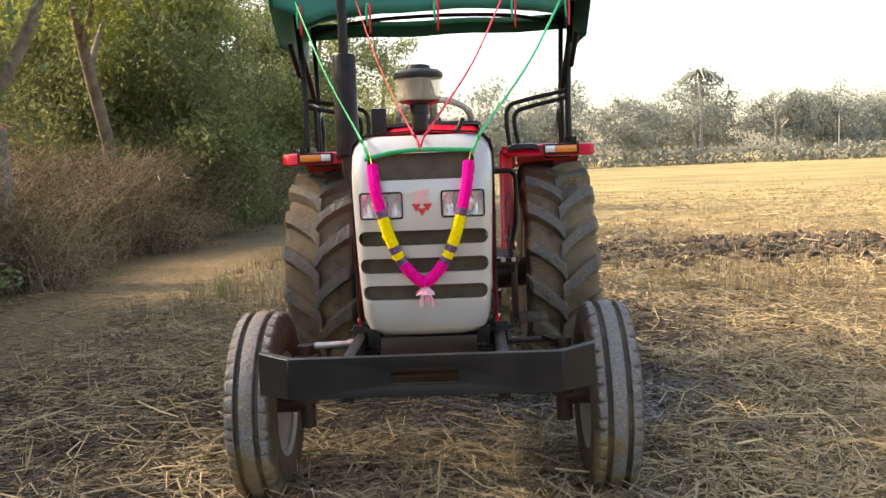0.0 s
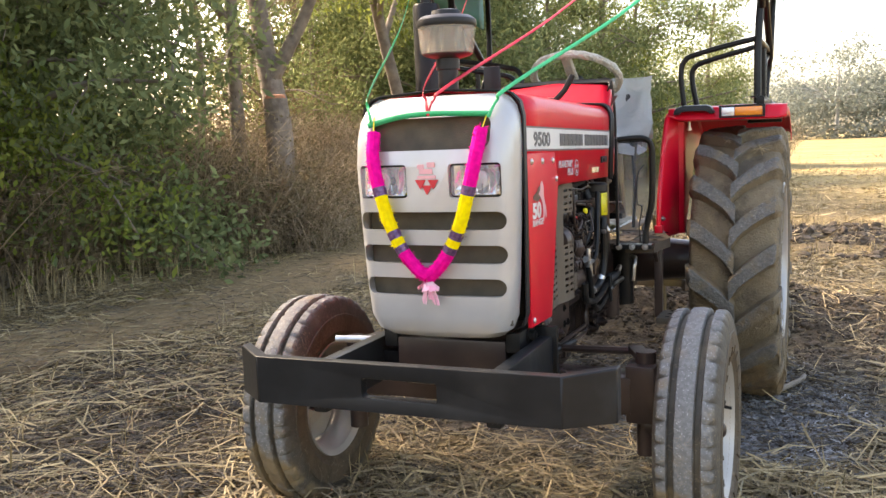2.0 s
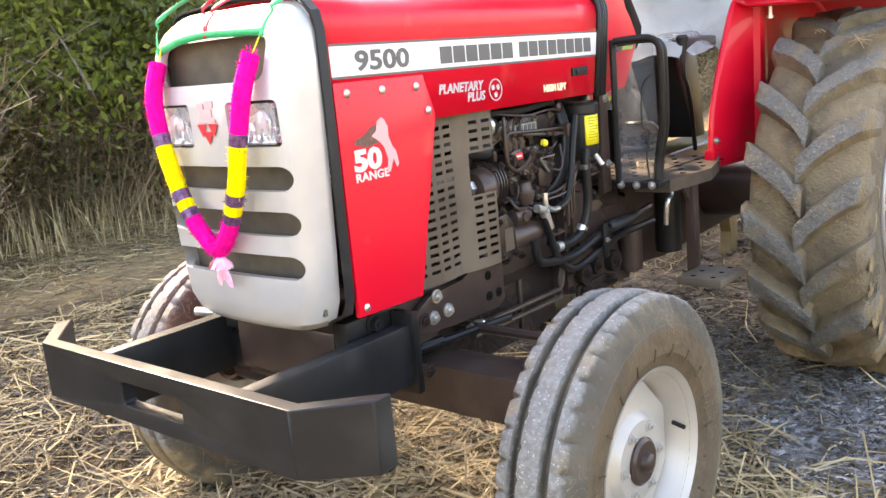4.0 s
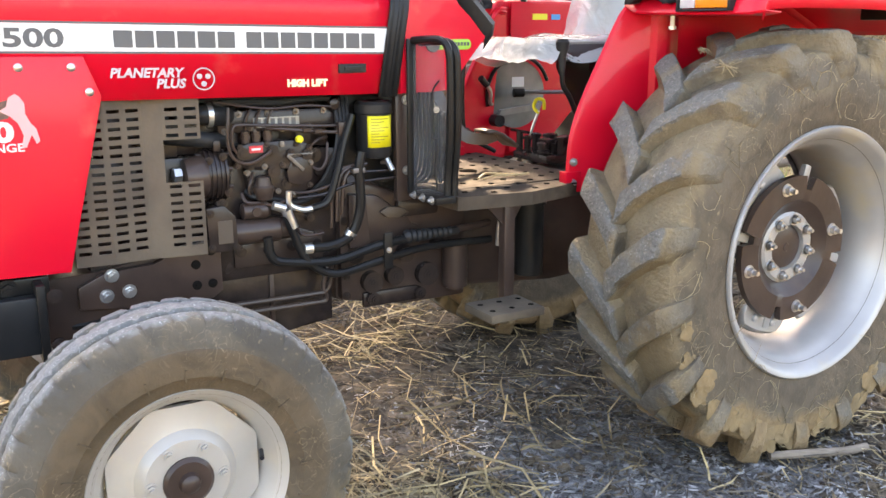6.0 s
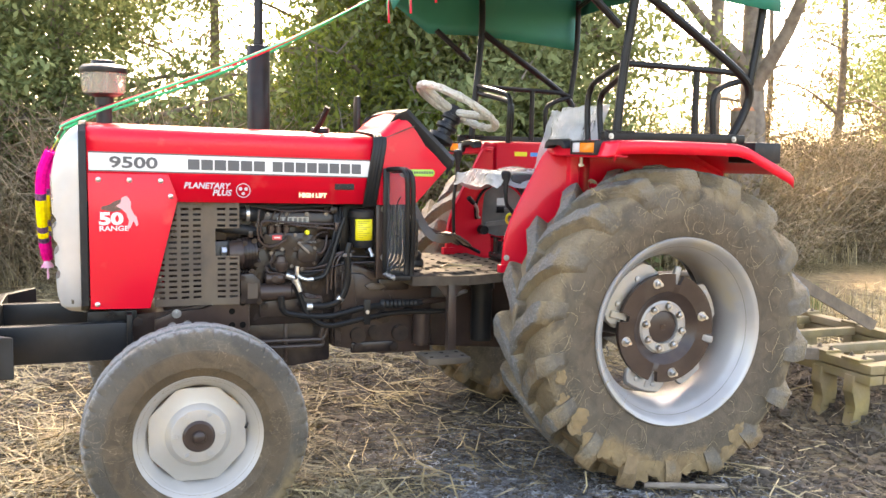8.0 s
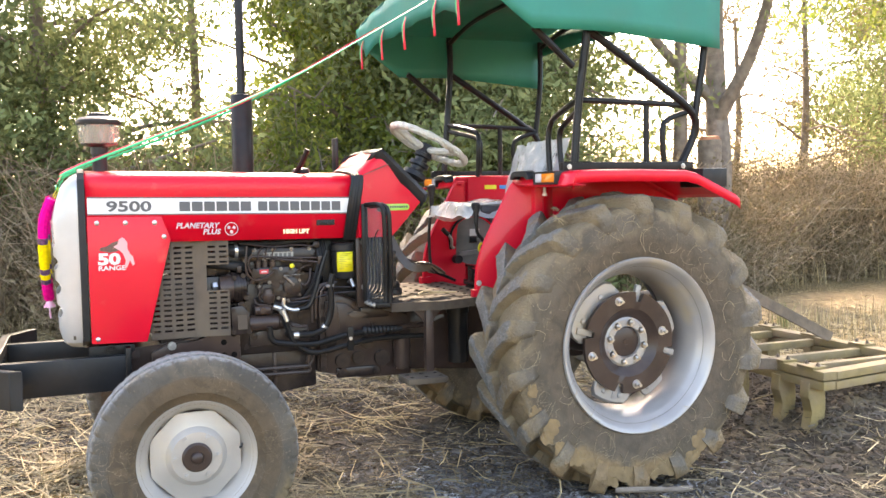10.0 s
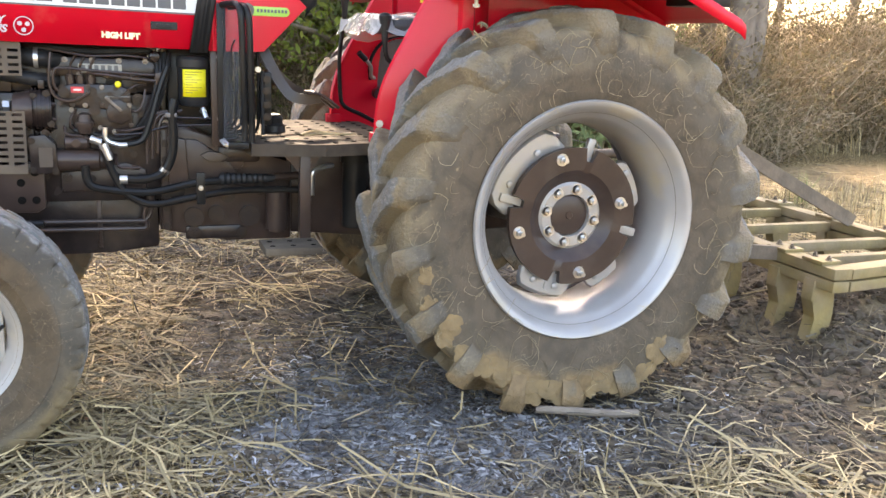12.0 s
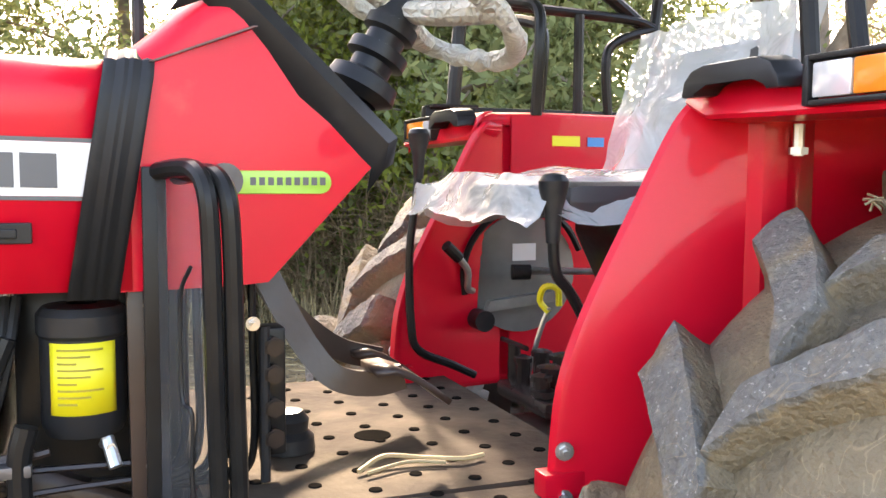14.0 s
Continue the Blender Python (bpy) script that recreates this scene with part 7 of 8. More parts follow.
# ---- tilling implement behind ----
plow = thing("cultivator", (0, 1.6, 0), "worn yellow-painted field cultivator with heavy tines", "cultivator")
for y, x1 in ((1.24, 0.79), (2.02, 0.69)):
    part("beam", box(B(), -0.86, x1, y - 0.045, y + 0.045, 0.388, 0.435, bevel=0.006), PLOWY, plow)
    part("beam", box(B(), -0.86, x1 - 0.004, y - 0.041, y + 0.041, 0.335, 0.382, bevel=0.006), PLOWY, plow)
for x0, x1 in ((-0.82, -0.82), (0.745, 0.648)):
    part("end_beam", bar(B(), (x0, 1.286, 0.409), (x1, 1.974, 0.409), 0.085, 0.044, bevel=0.006), PLOWY, plow)
    part("end_beam", bar(B(), (x0, 1.286, 0.356), (x1, 1.974, 0.356), 0.078, 0.044, bevel=0.006), PLOWY, plow)
for x in (-0.5, -0.12, 0.26, 0.52):
    part("cross_bar", box(B(), x - 0.025, x + 0.025, 1.275, 1.985, 0.375, 0.42, bevel=0.004), PLOWY, plow)
for i, (x, y) in enumerate(((-0.74, 1.24), (-0.36, 1.24), (0.06, 1.24), (0.44, 1.24), (0.66, 1.24), (-0.55, 2.02), (-0.15, 2.02), (0.25, 2.02), (0.60, 2.02))):
    bm = B()
    prism(bm, [(y - 0.05, 0.365), (y - 0.055, 0.28), (y - 0.02, 0.20), (y - 0.045, 0.10), (y - 0.06, -0.03), (y + 0.02, -0.03), (y + 0.05, 0.10), (y + 0.065, 0.22), (y + 0.06, 0.365)], x - 0.032, x + 0.032, 0.006)
    tine = part("tine", bm, PLOWY, plow, "worn yellow tine in the soil")
    part("clamp", box(B(), x - 0.06, x + 0.06, y - 0.05, y + 0.05, 0.436, 0.45, bevel=0.003), PLOWY, tine)
    for dx in (-0.04, 0.04):
        part("bolt", hexbolt(B(), (x + dx, y, 0.45), (0, 0, 1), 0.010, 0.014), RUST, tine)
for s in (-1, 1):
    part("mast", bar(B(), (s * 0.06, 1.24, 0.40), (s * 0.03, 1.22, 0.82), 0.055, 0.014), PLOWY, plow)
    part("lower_link", bar(B(), (s * 0.36, 0.25, 0.50), (s * 0.44, 1.21, 0.42), 0.02, 0.06), RUST, plow)
part("brace", bar(B(), (0.03, 1.24, 0.82), (0.02, 2.0, 0.45), 0.018, 0.065), RUST, plow, "rusty flat brace")
part("top_link", cyl(B(), (0, 0.30, 0.80), (0, 1.22, 0.80), 0.02, 12), RUST, plow)

# ---- straw, stubble and clods ----
def stuff(name, verts, faces, material, label, category, smooth=False):
    me = bpy.data.meshes.new(name)
    me.from_pydata([tuple(v) for v in verts], [], faces)
    if smooth:
        me.polygons.foreach_set("use_smooth", [True] * len(me.polygons))
    me.materials.append(material)
    return tagged(new(name, me), label, category, kind="stuff")


rng = np.random.default_rng(7)


def burnt(x, y):
    w = 0.45 * noise.noise((x * 2.3, y * 2.3, 9.0))
    d1 = math.hypot((x - 0.50) / 1.15, (y + 0.05) / 1.20)
    d2 = math.hypot(x / 1.4, (y - 0.1) / 1.9)
    return min(d1, d2) + w < 0.9


def tilled(x, y):
    return math.hypot((x - 0.8) / 1.5, (y - 1.75) / 1.35) + 0.5 * noise.noise((x * 1.9, y * 1.9, 5.0)) < 0.9


def on_track(x, y):
    return abs(x + 0.01 * y + 4.0 + 0.5 * noise.noise((x * 0.8, y * 0.8, 0))) < 0.62


def straws(count, where, long, wide, material, name, label, lift=0.02, keep=None):
    verts, faces = [], []
    n = 0
    while n < count:
        x, y = where()
        if keep and not keep(x, y):
            n += 1
            continue
        z = gh(x, y) + abs(rng.normal(0, lift)) * (0.5 + max(0, noise.noise((x * 3, y * 3, 2.0)) + 0.4))
        a = rng.uniform(0, 2 * math.pi)
        ln = rng.uniform(*long)
        w = rng.uniform(*wide) / 2
        dx, dy = math.cos(a), math.sin(a)
        px, py = -dy * w, dx * w
        s = rng.normal(0, 0.16) * ln
        bend = rng.normal(0, 0.10) * ln
        k = len(verts)
        for t, h in ((-0.5, 0.0), (0.0, abs(bend) * 0.5), (0.5, s)):
            cx, cy = x + dx * ln * t - dy * bend * (1 - 4 * t * t), y + dy * ln * t + dx * bend * (1 - 4 * t * t)
            zz = max(z + h, gh(cx, cy) + 0.001)
            tw = w * rng.uniform(-0.8, 0.8)
            verts.append((cx + px, cy + py, zz + tw))
            verts.append((cx - px, cy - py, zz - tw + 0.002))
        faces.append((k, k + 1, k + 3, k + 2))
        faces.append((k + 2, k + 3, k + 5, k + 4))
        n += 1
    return stuff(name, verts, faces, material, label, "straw")


def near():
    while True:
        x, y = rng.uniform(-7.5, 9.0), rng.uniform(-10.0, 10.0)
        d = math.hypot(x - 0.4, y + 1.2)
        if rng.random() < 1.1 - d / 8.5:
            return x, y


# Pale stalks are thinned left of the tractor, part of the painted tree shade.
straws(120000, near, (0.06, 0.28), (0.003, 0.0065), STRAW, "straw_litter", "loose pale straw lying over the field", 0.022,
       lambda x, y: (not burnt(x, y) or rng.random() < 0.06) and (not tilled(x, y) or rng.random() < 0.22) and (not on_track(x, y) or rng.random() < 0.25) and rng.random() < (0.72 if x > -0.6 else 0.42) + 0.9 * noise.noise((x * 1.3, y * 1.3, 4.0)))
# Extra dark straw deepens the tree shade painted on the hedge side.
straws(9000, lambda: (rng.normal(-1.9, 0.9), rng.normal(-1.9, 1.3)), (0.06, 0.24), (0.003, 0.006), DSTRAW, "weathered_straw", "brown straw, darker to stand in for tree shade on the hedge side", 0.02)
straws(34000, near, (0.05, 0.22), (0.002, 0.005), DSTRAW, "burnt_straw", "dark burnt and trampled straw", 0.014, lambda x, y: not on_track(x, y) or rng.random() < 0.4)
straws(26000, near, (0.03, 0.15), (0.002, 0.005), GSTRAW, "trampled_straw", "dull trampled straw scraps", 0.010, lambda x, y: (not on_track(x, y) or rng.random() < 0.4) and (not burnt(x, y) or rng.random() < 0.35))
straws(9000, lambda: (rng.normal(0.9, 0.55), rng.normal(-0.55, 0.5)), (0.008, 0.040), (0.002, 0.007), ASHM, "ash_flakes", "grey ash flakes and burnt chaff", 0.012)
straws(5000, lambda: (rng.normal(0.9, 0.8), rng.normal(-0.4, 0.9)), (0.02, 0.12), (0.002, 0.004), GSTRAW, "straw_scraps", "dull straw scraps on ash", 0.008, lambda x, y: math.hypot((x - 0.94) / 0.4, (y + 0.60) / 0.6) > 0.9 or rng.random() < 0.25)
straws(7000, lambda: (rng.uniform(-3.6, 4.0), rng.uniform(-4.6, 0.5)), (0.18, 0.50), (0.004, 0.0075), STRAW, "long_straw", "long loose straw stalks on the field", 0.03, lambda x, y: not tilled(x, y) and (not burnt(x, y) or rng.random() < 0.08))
straws(26000, lambda: (rng.uniform(-1.0, 24.0), 3.6 + 24.0 * rng.random() ** 1.3), (0.10, 0.42), (0.008, 0.020), STRAW, "field_straw", "windrows of cut straw across the field", 0.03, lambda x, y: noise.noise((x * 0.5, y * 1.1, 6.0)) > rng.uniform(-0.5, 0.35))
straws(3200, lambda: (rng.uniform(-0.9, 0.75), rng.uniform(-2.7, -1.25)), (0.08, 0.30), (0.003, 0.006), GSTRAW, "straw_heap", "thicker straw under the tractor", 0.035)


def blades(count, where, tall, wide, material, name, label, lean=0.35, clump=5, spread=0.03):
    verts, faces = [], []
    for _ in range(count):
        x, y = where()
        for _ in range(clump):
            bx, by = x + rng.normal(0, spread), y + rng.normal(0, spread)
            z = gh(bx, by) if abs(bx) < 34 and abs(by) < 34 else 0
            h, w, a = rng.uniform(*tall), rng.uniform(*wide) / 2, rng.uniform(0, 6.28)
            l1 = rng.normal(0, lean) * h
            ca, sa = math.cos(a), math.sin(a)
            k = len(verts)
            verts += [(bx - sa * w, by + ca * w, z - 0.01), (bx + sa * w, by - ca * w, z - 0.01),
                      (bx + ca * l1 * 0.35 - sa * w * 0.8, by + sa * l1 * 0.35 + ca * w * 0.8, z + h * 0.6), (bx + ca * l1 * 0.35 + sa * w * 0.8, by + sa * l1 * 0.35 - ca * w * 0.8, z + h * 0.6),
                      (bx + ca * l1, by + sa * l1, z + h)]
            faces += [(k, k + 1, k + 3, k + 2), (k + 2, k + 3, k + 4)]
    return stuff(name, verts, faces, material, label, "grass")


def field():
    while True:
        r, a = 5 + 42 * rng.random() ** 1.6, rng.uniform(-0.6, 1.75)
        x, y = 0.5 + r * math.cos(a), -1 + r * math.sin(a)
        if not (abs(x) < 1.3 and -3 < y < 2.5) and noise.noise((x * 0.35, y * 0.9, 1.0)) > -0.25:
            return x, y


def scattered():
    while True:
        x, y = rng.uniform(-3.5, 4.5), rng.uniform(-4.5, 5)
        if not burnt(x, y) and not tilled(x, y):
            return x, y


blades(9000, field, (0.05, 0.16), (0.004, 0.010), STRAW, "stubble", "cut rice stubble standing in the field")
blades(420, scattered, (0.06, 0.2), (0.003, 0.006), STRAW, "stubble_near", "scattered upright straw stalks", 0.5)
# standing dry grass along the hedge
blades(1300, lambda: (rng.uniform(-8.0, -5.4), rng.uniform(-6, 17)), (0.15, 0.55), (0.004, 0.009), STRAW, "dry_grass", "tall dry grass along the hedge", 0.45, 6, 0.09)
blades(300, lambda: (rng.uniform(-3.0, -1.5), rng.uniform(2.5, 9)), (0.08, 0.3), (0.004, 0.008), STRAW, "dry_grass_tufts", "dry grass tufts by the track", 0.5, 5, 0.07)
blades(6, lambda: (rng.normal(-2.55, 0.05), rng.normal(3.95, 0.05)), (0.12, 0.34), (0.006, 0.010), LEAF_A, "green_tuft", "small green grass tuft", 0.4, 6, 0.04)


def clods(count, where, size, name, label, material=None):
    verts, faces = [], []
    base = bmesh.new()
    bmesh.ops.create_icosphere(base, subdivisions=2, radius=1)
    bv = np.array([v.co for v in base.verts])
    bf = [[v.index for v in f.verts] for f in base.faces]
    base.free()
    for _ in range(count):
        x, y = where()
        s = rng.uniform(*size) * (0.4 + 0.6 * rng.random())
        k = len(verts)
        p = bv * rng.uniform(0.55, 1.25, 3) * np.array([1, 1, 0.75]) * s * (1 + rng.normal(0, 0.15, (len(bv), 1)))
        p = p + np.array([x, y, gh(x, y) + s * 0.25])
        verts += [tuple(q) for q in p]
        faces += [[i + k for i in f] for f in bf]
    return stuff(name, verts, faces, material or CLOD, label, "soil")


clods(2600, lambda: (rng.normal(4.1, 2.3), rng.normal(7.0, 0.75)), (0.025, 0.10), "turned_soil", "dark turned soil clods in the field")
clods(4200, lambda: (rng.normal(0.9, 0.8), rng.normal(1.7, 0.75)), (0.006, 0.034), "tilled_clods", "dark soil clods round the cultivator")
clods(1800, lambda: (rng.normal(0.75, 0.75), rng.normal(-0.3, 0.8)), (0.005, 0.024), "ash_crumbs", "charred crumbs of soil and ash")
stick = link_mesh("charred_stick", tube(B(), [(0.90, -0.14, 0.03), (0.96, -0.02, 0.035), (1.0, 0.10, 0.03), (1.01, 0.2, 0.025)], 0.014, 8), BARK)
tagged(stick, "short charred stick lying on burnt soil", "stick")


# ---- trees and bushes ----
def leaf_cloud(centres, per, spread, size, droop=0.0):
    """Many small leaves scattered round the ends of the branches."""
    c = np.repeat(np.array(centres), per, axis=0)
    n = len(c)
    p = c + rng.normal(0, 1, (n, 3)) * np.array([spread, spread, spread * 0.7])
    a, b = rng.normal(0, 1, (n, 3)), rng.normal(0, 1, (n, 3))
    a /= np.linalg.norm(a, axis=1)[:, None]
    b -= a * (a * b).sum(1)[:, None]
    b /= np.linalg.norm(b, axis=1)[:, None]
    a[:, 2] -= droop
    s = rng.uniform(*size, (n, 1))
    tip, base = p + a * s, p - a * s
    l, r = p + b * s * 0.42, p - b * s * 0.42
    verts = np.stack([base, l, tip, r], 1).reshape(-1, 3)
    faces = np.arange(4 * n).reshape(-1, 4)
    return verts, faces


def mesh_from(name, verts, faces, material):
    me = bpy.data.meshes.new(name)
    me.from_pydata(verts.tolist() if hasattr(verts, "tolist") else verts, [], faces.tolist() if hasattr(faces, "tolist") else faces)
    me.materials.append(material)
    return new(name, me)


def grow(height, lean, spread, low, limbs, seed):
    """Trunk and limbs, with the places where leaves hang."""
    r = random.Random(seed)
    bm = B()
    top = Vector((lean[0] * height, lean[1] * height, height * 0.8))
    trunk = [Vector((0, 0, -0.1)), Vector((lean[0] * 1.0, lean[1] * 1.0, height * 0.2)), top * 0.55 + Vector((r.uniform(-0.2, 0.2), r.uniform(-0.2, 0.2), 0)), top]
    rad = 0.035 + 0.014 * height
    tube(bm, trunk, rad, 9, 5, 1.0, 0.3)
    line = catmull(trunk, 8)
    ends = []
    for i in range(limbs):
        t = low + (1 - low) * (i + r.random()) / limbs
        p = line[min(len(line) - 1, int(t * (len(line) - 1)))]
        a = i * 2.4 + r.uniform(-0.5, 0.5)
        ln = spread * r.uniform(0.6, 1.15) * (1.15 - 0.5 * t)
        d = Vector((math.cos(a), math.sin(a), r.uniform(-0.15, 0.55)))
        q1, q2 = p + d * ln * 0.5 + Vector((0, 0, 0.15)), p + d * ln + Vector((0, 0, r.uniform(-0.45, 0.35)))
        tube(bm, [p, q1, q2], rad * 0.38 * (1.2 - t), 6, 3, 1.0, 0.25)
        for k in range(4):
            f = 0.35 + 0.2 * k + r.uniform(-0.05, 0.05)
            m = p.lerp(q1, f / 0.5) if f < 0.5 else q1.lerp(q2, (f - 0.5) / 0.5)
            e = m + Vector((r.uniform(-1, 1), r.uniform(-1, 1), r.uniform(-0.7, 0.6))) * ln * 0.38
            tube(bm, [m, m.lerp(e, 0.5) + Vector((0, 0, 0.05)), e], 0.012, 4, 2, 1.0, 0.3)
            ends += [tuple(e), tuple(m.lerp(e, 0.6)), tuple(m)]
    return bm, ends


def tree(height, lean, spread, low, limbs, seed, leaf, per, size, label, puff=0.30):
    t = thing("tree", (0, 0, 0), label, "tree", "trees along the field")
    bm, ends = grow(height, lean, spread, low, limbs, seed)
    part("trunk", bm, BARK, t, smooth=60)
    v, f = leaf_cloud(ends, per, puff, size, 0.2)
    c = mesh_from("crown", v, f, leaf)
    c.parent = t
    return t


PLACES = []
variants = [
    tree(7.5, (0.03, 0.02), 2.3, 0.20, 22, 1, LEAF_A, 125, (0.026, 0.062), "leafy green acacia-like tree with low branches", 0.25),
    tree(8.0, (-0.05, 0.05), 2.4, 0.12, 21, 2, LEAF_B, 105, (0.026, 0.058), "yellow-green tree lit from behind", 0.26),
    tree(7.0, (0.08, -0.03), 2.2, 0.18, 21, 3, LEAF_A, 125, (0.027, 0.064), "dense dark green field-edge tree", 0.25),
    tree(6.5, (0.0, 0.0), 1.9, 0.22, 11, 5, LEAF_D, 26, (0.025, 0.05), "sparse brownish tree with dry leaves", 0.34),
]
spots = [(0, -7.9, 13.0, 15), (2, -6.2, 14.6, 95), (0, -7.4, -4.6, 20), (3, -8.8, -0.9, 70), (2, -7.6, -6.5, 130), (1, -7.5, 1.4, 200), (3, -9.2, 8.3, 300), (3, -9.0, 10.2, 40), (0, -8.6, 3.2, 90), (1, -9.4, 0.6, 45),
         ]
spots += [(0, -8.6, 14.5, 330), (2, -7.0, 16.8, 60), (0, -5.9, 19.8, 110), (2, -7.8, 21.0, 170), (1, -4.9, 24.0, 220), (0, -3.0, 30.0, 15),
          (3, -12.5, 11.5, 20), (1, -12.0, 17.0, 100), (0, -10.5, 22.5, 77), (0, -9.6, -3.6, 140), (2, -10.8, -8.5, 30), (3, -9.6, 13.0, 230)]
spots = [q + (1.0,) for q in spots] + [(2, -11.2, 4.6, 300, 1.1), (0, -8.3, 2.4, 190, 1.1), (2, -8.6, 17.6, 200, 1.35), (0, -6.4, 13.2, 260, 1.25), (0, -4.6, 21.0, 75, 1.3), (0, -7.4, -2.7, 110, 1.05), (2, -8.8, 2.8, 290, 1.15), (0, -7.0, 1.9, 300, 1.2), (2, -7.9, 3.0, 10, 1.2), (0, -11.5, 15.5, 33, 1.4), (2, -10.5, 19.0, 150, 1.4)]
used = set()
for k, x, y, a, size in spots:
    m = pose(x, y, 0, 0, 0, a) @ Matrix.Diagonal((size, size, size, 1))
    if k in used:
        copy_thing(variants[k], m)
    else:
        variants[k].matrix_basis = m
        used.add(k)

# old trunk with a sawn limb
old = thing("tree", (0, 0, 0), "old grey trunk with a freshly sawn limb stub", "tree", "trees along the field")
bm = B()
tube(bm, [(0, 0, -0.1), (0.05, 0.05, 0.8), (0.02, 0.15, 1.7), (-0.25, 0.3, 2.8), (-0.5, 0.5, 4.2), (-0.6, 0.9, 6.0)], 0.24, 12, 5, 1.0, 0.35)
tube(bm, [(0.02, 0.02, 0.3), (0.16, -0.10, 1.0), (0.18, -0.14, 2.04)], 0.17, 12, 4, 1.0, 0.95)
tube(bm, [(-0.1, 0.2, 2.3), (0.5, 0.4, 3.4), (1.2, 0.3, 5.0)], 0.11, 9, 4, 1.0, 0.4)
tube(bm, [(-0.2, 0.25, 2.6), (-0.7, -0.5, 3.6), (-0.9, -1.2, 4.8)], 0.09, 8, 4, 1.0, 0.4)
part("trunk", bm, BARK, old, smooth=60)
part("sawn_end", cyl(B(), (0.18, -0.14, 2.02), (0.185, -0.145, 2.09), 0.158, 14, 0.12), CUTW, old, "orange sawn wood")
v, f = leaf_cloud([(1.2 + random.gauss(0, 0.7), 0.3 + random.gauss(0, 0.7), 4.6 + random.gauss(0, 0.6)) for _ in range(40)] + [(-0.7 + random.gauss(0, 0.8), 0.3 + random.gauss(0, 1.0), 5.4 + random.gauss(0, 0.7)) for _ in range(60)], 45, 0.28, (0.028, 0.055), 0.2)
c = mesh_from("crown", v, f, LEAF_A)
c.parent = old
old.matrix_basis = pose(-6.0, 5.75, 0)


def bare_tree(trunk, rad, limbs, crown, per, leaf, label, seed):
    """A tree known by its bare trunk, with limbs and hanging sprays of leaves round the crown's points."""
    t = thing("tree", (0, 0, 0), label, "tree", "trees along the field")
    r = random.Random(seed)
    bm = tube(B(), trunk, rad, 11, 5, 1.0, 0.45)
    ends = []
    for p, q in limbs:
        p, q = Vector(p), Vector(q)
        mid = p.lerp(q, 0.5) + Vector((r.uniform(-0.2, 0.2), r.uniform(-0.2, 0.2), 0.25))
        tube(bm, [p, mid, q], rad * 0.45, 7, 4, 1.0, 0.3)
        for k in range(crown):
            s0 = mid.lerp(q, r.random())
            e = s0 + Vector((r.gauss(0, 0.75), r.gauss(0, 0.75), r.uniform(-0.9, 0.5)))
            tube(bm, [s0, s0.lerp(e, 0.5) + Vector((0, 0, 0.12)), e], 0.012, 4, 2, 1.0, 0.3)
            ends += [tuple(e), tuple(s0.lerp(e, 0.6)), tuple(s0.lerp(e, 0.8) + Vector((0, 0, -0.25)))]
    part("trunk", bm, BARK, t, smooth=60)
    v, f = leaf_cloud(ends, per, 0.20, (0.03, 0.065), 0.35)
    c = mesh_from("crown", v, f, leaf)
    c.parent = t
    return t


bare_tree([(-6.48, 5.62, -0.1), (-6.46, 5.60, 1.5), (-6.45, 5.60, 3.0), (-6.40, 5.55, 5.0), (-6.3, 5.5, 7.0)], 0.125,
          [((-6.42, 5.57, 3.9), (-5.4, 5.0, 5.6)), ((-6.40, 5.55, 4.4), (-7.5, 4.6, 6.0)), ((-6.38, 5.5, 5.0), (-6.4, 7.0, 6.6)), ((-6.3, 5.5, 6.6), (-5.8, 4.4, 8.0)), ((-6.3, 5.5, 6.8), (-7.0, 6.2, 8.2))],
          12, 40, LEAF_A, "slim straight pale trunk with a high leafy crown", 61)
bare_tree([(-6.45, 11.7, -0.1), (-6.42, 11.25, 1.0), (-6.40, 10.70, 2.2), (-6.40, 10.0, 3.6), (-6.35, 9.3, 5.2), (-6.3, 8.9, 6.8)], 0.15,
          [((-6.40, 10.0, 3.6), (-5.6, 8.6, 4.6)), ((-6.38, 9.7, 4.3), (-6.6, 8.0, 5.0)), ((-6.36, 9.4, 5.0), (-5.2, 9.6, 6.0)), ((-6.3, 9.0, 6.2), (-6.8, 7.6, 6.4)), ((-6.40, 10.2, 3.3), (-5.9, 11.6, 4.8)), ((-6.3, 8.9, 6.6), (-5.4, 8.4, 7.6))],
          11, 34, LEAF_B, "leaning tree with a bare slanted trunk and hanging sprays", 62)


